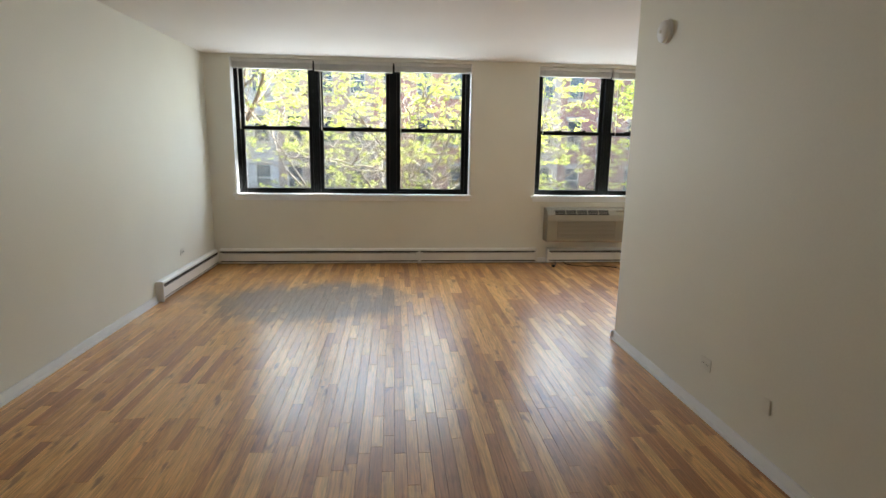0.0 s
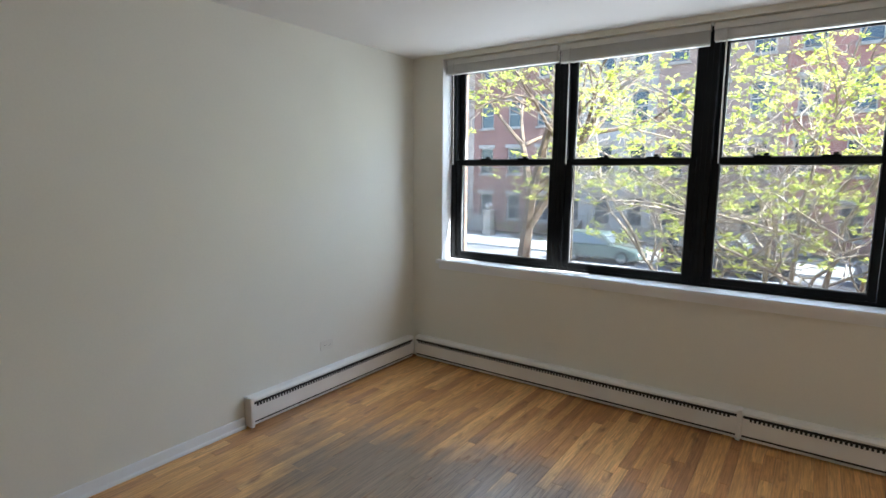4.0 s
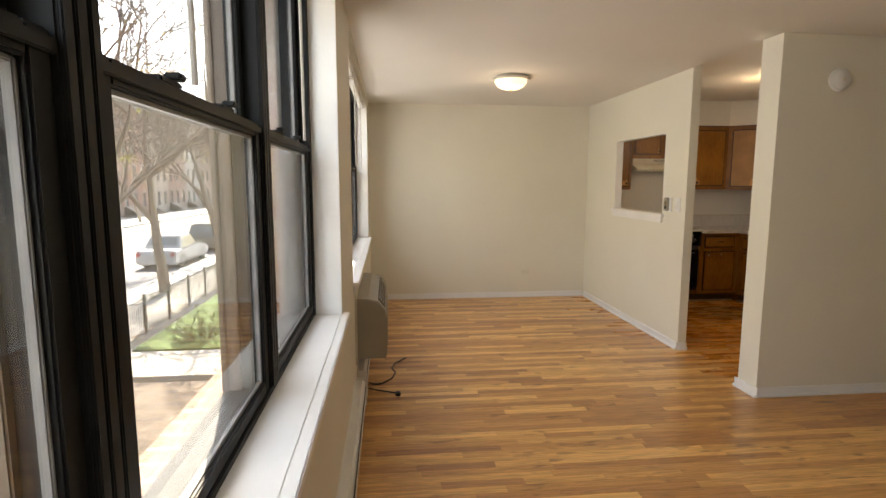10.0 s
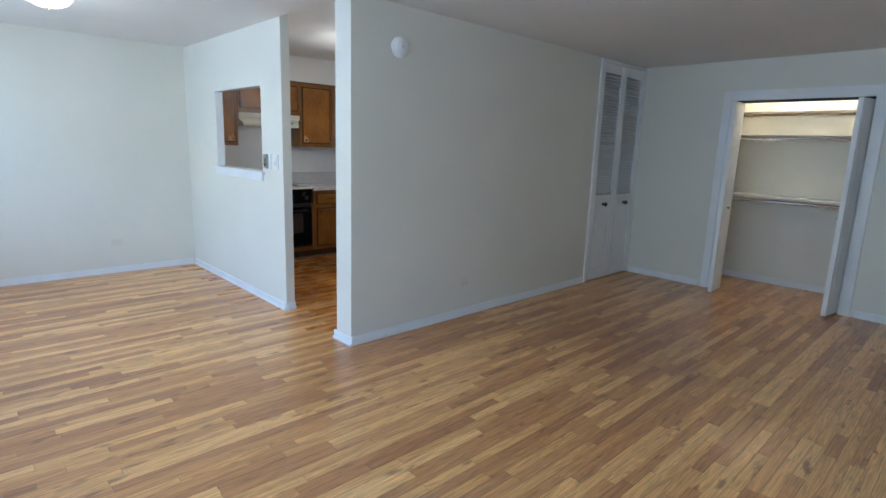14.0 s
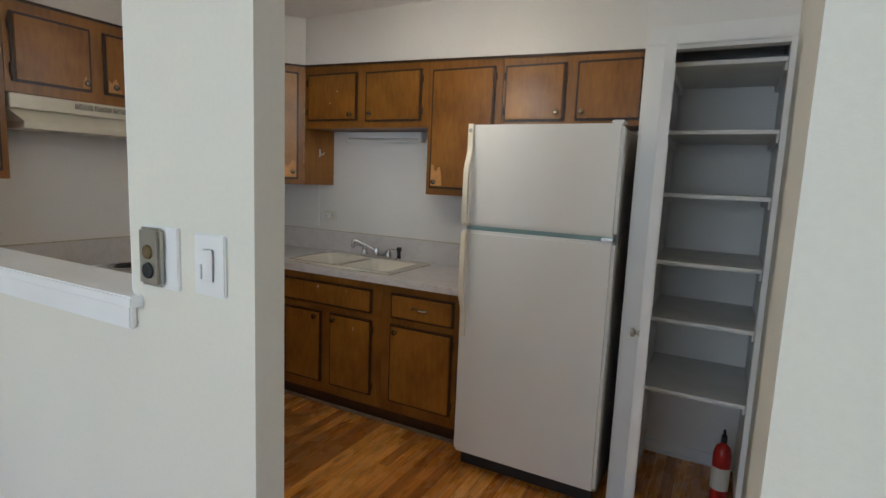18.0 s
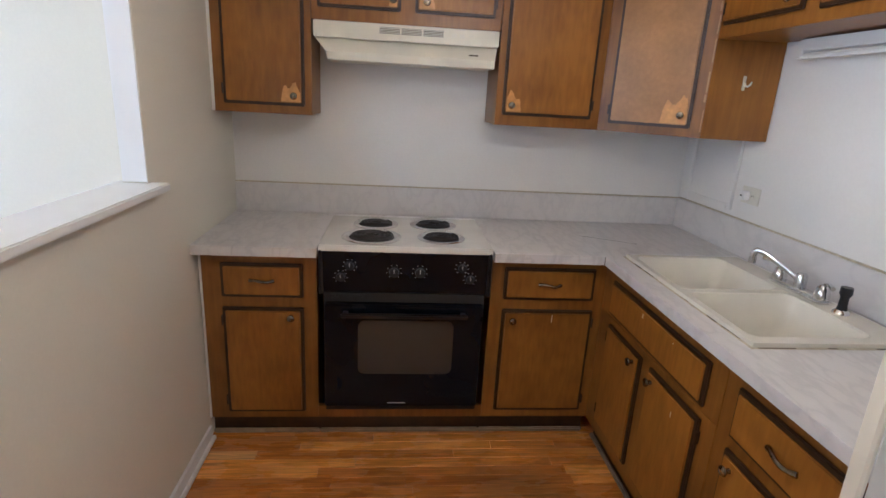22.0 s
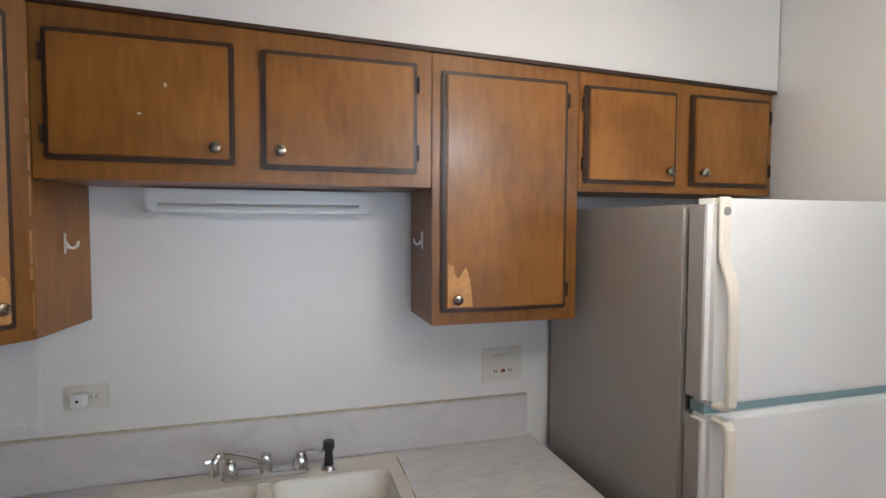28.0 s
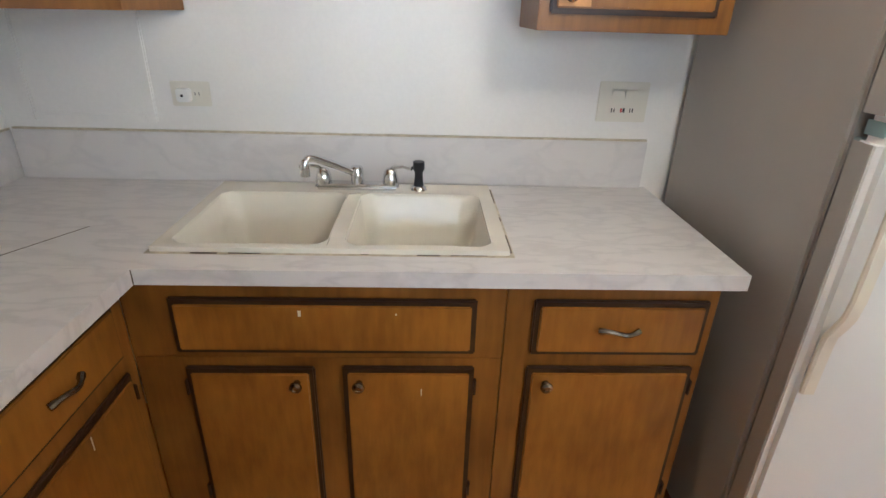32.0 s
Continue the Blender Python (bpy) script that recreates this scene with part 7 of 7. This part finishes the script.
xx = -38.0
LAB = ("brownstone row house with tall sash windows", "old red brick row house with a bracketed cornice", "tan brick row house with stone lintels", "dark brick row house with tall windows", "grey stone row house with a deep cornice")
for k, (w, h) in enumerate(((6.4, 12.4), (6.6, 13.6), (6.2, 12.2), (6.8, 17.2), (6.3, 16.5), (6.5, 18.1), (6.9, 17.5), (6.2, 18.4), (6.6, 18.9), (7.0, 19.9), (6.4, 19.9), (6.6, 17.1), (6.5, 20.2), (6.4, 18.3), (6.8, 12.9), (6.6, 14.4), (7.0, 13.2), (6.4, 16.8), (6.8, 13.6), (6.6, 13.0), (7.2, 16.4), (6.6, 13.8), (6.8, 14.4))):
    house(xx, w - 0.02, h, k, LAB[k % 5])
    xx += w
tall = thing("apartment_tower", pose(60, 44, G), "tall pale apartment tower far behind the houses", "building")
part("wall", boxes((0, 26, 0, 20, 0, 34)), facade("pale_tower", (0.40, 0.37, 0.36)), tall)
for r in range(9):
    for q in range(8):
        part("window", boxes((1.2 + q * 3.1, 3.0 + q * 3.1, -0.06, 0.1, 3 + r * 3.4, 5 + r * 3.4)), WDK, tall)


# ==== oak strip floor ====
def oak(name="oak_strip", stain=(1, 1, 1), gloss=0.0):
    """Oak strips: each its own tone, grain along the strip, worn grey where the varnish is gone."""
    m = bpy.data.materials.new(name)
    m.use_nodes = True
    n, l = m.node_tree.nodes, m.node_tree.links
    b = n["Principled BSDF"]
    tc = n.new("ShaderNodeTexCoord")
    oi = n.new("ShaderNodeObjectInfo")
    gi = n.new("ShaderNodeNewGeometry")
    su = n.new("ShaderNodeMath")
    su.operation = "ADD"
    l.new(oi.outputs["Random"], su.inputs[0])
    l.new(gi.outputs["Random Per Island"], su.inputs[1])
    fr = n.new("ShaderNodeMath")
    fr.operation = "FRACT"
    l.new(su.outputs[0], fr.inputs[0])
    ramp = n.new("ShaderNodeValToRGB")
    r = ramp.color_ramp
    r.elements[0].position, r.elements[0].color = 0.0, (0.27, 0.124, 0.046, 1)
    r.elements[1].position, r.elements[1].color = 1.0, (0.56, 0.345, 0.142, 1)
    for p, c in ((0.08, (0.31, 0.147, 0.053, 1)), (0.30, (0.37, 0.185, 0.064, 1)), (0.6, (0.45, 0.245, 0.088, 1)), (0.85, (0.54, 0.315, 0.122, 1))):
        e = r.elements.new(p)
        e.color = c
    l.new(fr.outputs[0], ramp.inputs["Fac"])
    shift = n.new("ShaderNodeVectorMath")
    shift.operation = "SCALE"
    shift.inputs[0].default_value = (13.0, 29.0, 7.0)
    l.new(fr.outputs[0], shift.inputs["Scale"])
    add = n.new("ShaderNodeVectorMath")
    add.operation = "ADD"
    l.new(gi.outputs["Position"], add.inputs[0])
    l.new(shift.outputs[0], add.inputs[1])
    mp = n.new("ShaderNodeMapping")
    mp.inputs["Scale"].default_value = (1.0, 0.07, 1.0)
    l.new(add.outputs[0], mp.inputs["Vector"])
    gr = n.new("ShaderNodeTexNoise")
    gr.inputs["Scale"].default_value, gr.inputs["Detail"].default_value, gr.inputs["Distortion"].default_value = 75, 7, 0.9
    l.new(mp.outputs[0], gr.inputs["Vector"])
    wv = n.new("ShaderNodeTexWave")
    wv.wave_type, wv.bands_direction = "BANDS", "X"
    wv.inputs["Scale"].default_value, wv.inputs["Distortion"].default_value, wv.inputs["Detail"].default_value, wv.inputs["Detail Scale"].default_value = 22, 9, 3, 1.4
    l.new(mp.outputs[0], wv.inputs["Vector"])
    mg = n.new("ShaderNodeMath")
    mg.operation = "MULTIPLY_ADD"
    mg.inputs[1].default_value = 0.10
    l.new(wv.outputs["Fac"], mg.inputs[0])
    h2 = n.new("ShaderNodeMath")
    h2.operation = "MULTIPLY"
    h2.inputs[1].default_value = 0.90
    l.new(gr.outputs["Fac"], h2.inputs[0])
    l.new(h2.outputs[0], mg.inputs[2])
    rg = n.new("ShaderNodeMapRange")
    rg.inputs["From Min"].default_value, rg.inputs["From Max"].default_value = 0.25, 0.75
    rg.inputs["To Min"].default_value, rg.inputs["To Max"].default_value = 0.56, 1.26
    l.new(mg.outputs[0], rg.inputs["Value"])
    mu = n.new("ShaderNodeMix")
    mu.data_type, mu.blend_type = "RGBA", "MULTIPLY"
    mu.inputs["Factor"].default_value = 1.0
    l.new(ramp.outputs["Color"], mu.inputs["A"])
    l.new(rg.outputs[0], mu.inputs["B"])
    col = mu.outputs["Result"]
    # worn places: a grey one in the living room, a smaller one by the sink, a bleached halo
    big = n.new("ShaderNodeTexNoise")
    big.inputs["Scale"].default_value, big.inputs["Detail"].default_value = 2.2, 6
    l.new(gi.outputs["Position"], big.inputs["Vector"])
    fine = n.new("ShaderNodeTexNoise")
    fine.inputs["Scale"].default_value, fine.inputs["Detail"].default_value = 9, 5
    mpf = n.new("ShaderNodeMapping")
    mpf.inputs["Scale"].default_value = (1.6, 0.5, 1)
    l.new(gi.outputs["Position"], mpf.inputs["Vector"])
    l.new(mpf.outputs[0], fine.inputs["Vector"])

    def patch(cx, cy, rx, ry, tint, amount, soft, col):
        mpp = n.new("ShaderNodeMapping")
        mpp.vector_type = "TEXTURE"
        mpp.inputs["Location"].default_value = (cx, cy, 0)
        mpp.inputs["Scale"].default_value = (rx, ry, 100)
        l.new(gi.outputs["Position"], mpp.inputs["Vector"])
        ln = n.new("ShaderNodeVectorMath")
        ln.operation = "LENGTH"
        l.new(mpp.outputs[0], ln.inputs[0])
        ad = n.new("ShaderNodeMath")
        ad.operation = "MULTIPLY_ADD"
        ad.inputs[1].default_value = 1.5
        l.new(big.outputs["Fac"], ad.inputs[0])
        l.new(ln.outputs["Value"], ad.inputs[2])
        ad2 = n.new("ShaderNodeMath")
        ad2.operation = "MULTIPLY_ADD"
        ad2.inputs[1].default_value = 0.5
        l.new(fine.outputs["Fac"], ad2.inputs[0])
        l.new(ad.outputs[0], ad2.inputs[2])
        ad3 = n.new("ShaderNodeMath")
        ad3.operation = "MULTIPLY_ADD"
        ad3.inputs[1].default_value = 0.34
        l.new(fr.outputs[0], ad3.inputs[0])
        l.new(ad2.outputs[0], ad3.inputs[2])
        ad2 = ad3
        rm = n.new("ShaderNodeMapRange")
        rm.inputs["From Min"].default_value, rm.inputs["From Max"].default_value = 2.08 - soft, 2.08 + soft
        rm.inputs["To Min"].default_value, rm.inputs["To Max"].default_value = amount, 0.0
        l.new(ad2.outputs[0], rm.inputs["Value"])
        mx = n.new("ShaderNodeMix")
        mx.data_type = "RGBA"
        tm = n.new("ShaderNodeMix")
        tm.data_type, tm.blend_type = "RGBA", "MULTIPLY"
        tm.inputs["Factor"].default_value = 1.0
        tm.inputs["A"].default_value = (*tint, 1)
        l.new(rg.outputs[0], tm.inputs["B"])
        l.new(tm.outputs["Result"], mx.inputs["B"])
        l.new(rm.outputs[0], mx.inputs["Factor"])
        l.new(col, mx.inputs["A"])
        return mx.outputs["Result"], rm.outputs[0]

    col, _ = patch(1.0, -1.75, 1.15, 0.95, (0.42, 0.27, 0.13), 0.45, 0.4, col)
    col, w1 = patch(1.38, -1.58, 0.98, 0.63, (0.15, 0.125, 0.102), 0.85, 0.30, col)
    col, w2 = patch(6.15, -4.12, 0.33, 0.30, (0.15, 0.115, 0.085), 0.5, 0.3, col)
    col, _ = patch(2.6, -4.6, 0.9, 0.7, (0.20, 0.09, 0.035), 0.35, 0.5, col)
    # knots and dark mineral streaks
    mk = n.new("ShaderNodeMapping")
    mk.inputs["Scale"].default_value = (14, 4.5, 1)
    l.new(add.outputs[0], mk.inputs["Vector"])
    vo = n.new("ShaderNodeTexNoise")
    vo.inputs["Scale"].default_value, vo.inputs["Detail"].default_value = 1.0, 3
    l.new(mk.outputs[0], vo.inputs["Vector"])
    kr = n.new("ShaderNodeMapRange")
    kr.inputs["From Min"].default_value, kr.inputs["From Max"].default_value = 0.62, 0.72
    kr.inputs["To Max"].default_value = 0.72
    l.new(vo.outputs["Fac"], kr.inputs["Value"])
    mx = n.new("ShaderNodeMix")
    mx.data_type = "RGBA"
    mx.inputs["B"].default_value = (0.13, 0.058, 0.022, 1)
    l.new(kr.outputs[0], mx.inputs["Factor"])
    l.new(col, mx.inputs["A"])
    st = n.new("ShaderNodeMix")
    st.data_type, st.blend_type = "RGBA", "MULTIPLY"
    st.inputs["Factor"].default_value = 1.0
    st.inputs["B"].default_value = (*stain, 1)
    l.new(mx.outputs["Result"], st.inputs["A"])
    l.new(st.outputs["Result"], b.inputs["Base Color"])
    ro = n.new("ShaderNodeMapRange")
    ro.inputs["To Min"].default_value, ro.inputs["To Max"].default_value = 0.25 - gloss, 0.46 - gloss
    l.new(fine.outputs["Fac"], ro.inputs["Value"])
    rw = n.new("ShaderNodeMath")
    rw.operation = "MULTIPLY_ADD"
    rw.inputs[1].default_value = 0.30
    l.new(w1, rw.inputs[0])
    l.new(ro.outputs[0], rw.inputs[2])
    l.new(rw.outputs[0], b.inputs["Roughness"])
    b.inputs["Coat Weight"].default_value = 0.45
    b.inputs["Coat Roughness"].default_value = 0.22
    bp = n.new("ShaderNodeBump")
    bp.inputs["Strength"].default_value, bp.inputs["Distance"].default_value = 0.30, 0.0015
    l.new(mg.outputs[0], bp.inputs["Height"])
    l.new(bp.outputs[0], b.inputs["Normal"])
    return m


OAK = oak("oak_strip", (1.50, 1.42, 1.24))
AMBER = oak("amber_oak_strip", (1.55, 1.16, 0.52), 0.08)
floor = solid("floor", boxes((-0.15, XK + 0.15, YS - 0.15, T, -0.2, -0.004), (-0.15, 4.8, -7.02, YS - 0.15, -0.2, -0.004), (-1.4, 3.14, -8.25, -7.02, -0.2, -0.004)), mat("floor_gap", (0.11, 0.055, 0.024), 0.8, grain=0.2), "oak strip floor with a grey worn patch", "floor", kind=ST)
BWID = 0.0572
rnd = random.Random(77)


def strip_mesh(items, name, material):
    """Boards as (x0, x1, y0, y1): flat tops with eased edges."""
    vs, fs = [], []
    for x0, x1, y0, y1 in items:
        b = len(vs)
        e, f = 0.0008, 0.0004
        vs += [(x0, y0, -0.004), (x1, y0, -0.004), (x1, y1, -0.004), (x0, y1, -0.004), (x0 + f, y0 + f, -0.0008), (x1 - f, y0 + f, -0.0008), (x1 - f, y1 - f, -0.0008), (x0 + f, y1 - f, -0.0008),
               (x0 + f + e, y0 + f + e, 0), (x1 - f - e, y0 + f + e, 0), (x1 - f - e, y1 - f - e, 0), (x0 + f + e, y1 - f - e, 0)]
        fs.append((b + 8, b + 9, b + 10, b + 11))
        for lo in (0, 4):
            fs += [(b + lo + k, b + lo + (k + 1) % 4, b + lo + 4 + (k + 1) % 4, b + lo + 4 + k) for k in range(4)]
    me = bpy.data.meshes.new(name)
    me.from_pydata(vs, [], fs)
    me.update()
    me.materials.append(material)
    return me


near, rest = [], []
x = -1.55
while x < XK:
    y = -8.3 - rnd.random() * 0.8
    while y < -0.005:
        ln = rnd.choice((0.30, 0.42, 0.55, 0.7, 0.85, 1.05, 1.3))
        # the far end of the floor under each stretch of wall
        south = -8.15 if x < 3.09 else -6.93 if x < 4.72 else YS - 0.05
        y0, y1 = max(y, south), min(y + ln, -0.005 if x > -0.16 else -6.95)
        if y1 - y0 > 0.03 and x > -1.36:
            xm, ym = x + BWID / 2, (y0 + y1) / 2
            close = (1.3 < xm < 4.6 and -5.6 < ym < -1.2) or (4.4 < xm < 6.7 and -4.5 < ym < -2.9)
            (near if close and len(near) < 300 and rnd.random() < 0.55 else rest).append((x, x + BWID, y0, y1))
        y += ln
    x += BWID
def kitchen_side(q):
    return q[0] > 3.93 and (q[2] + q[3]) / 2 < -2.85


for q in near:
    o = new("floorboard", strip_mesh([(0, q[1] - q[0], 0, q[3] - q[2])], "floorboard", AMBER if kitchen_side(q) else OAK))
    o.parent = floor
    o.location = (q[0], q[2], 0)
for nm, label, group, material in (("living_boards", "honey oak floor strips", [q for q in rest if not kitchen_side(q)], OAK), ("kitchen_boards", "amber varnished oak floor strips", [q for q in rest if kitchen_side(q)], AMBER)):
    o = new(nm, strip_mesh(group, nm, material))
    o.parent = floor
    tagged(o, label, kind="stuff")
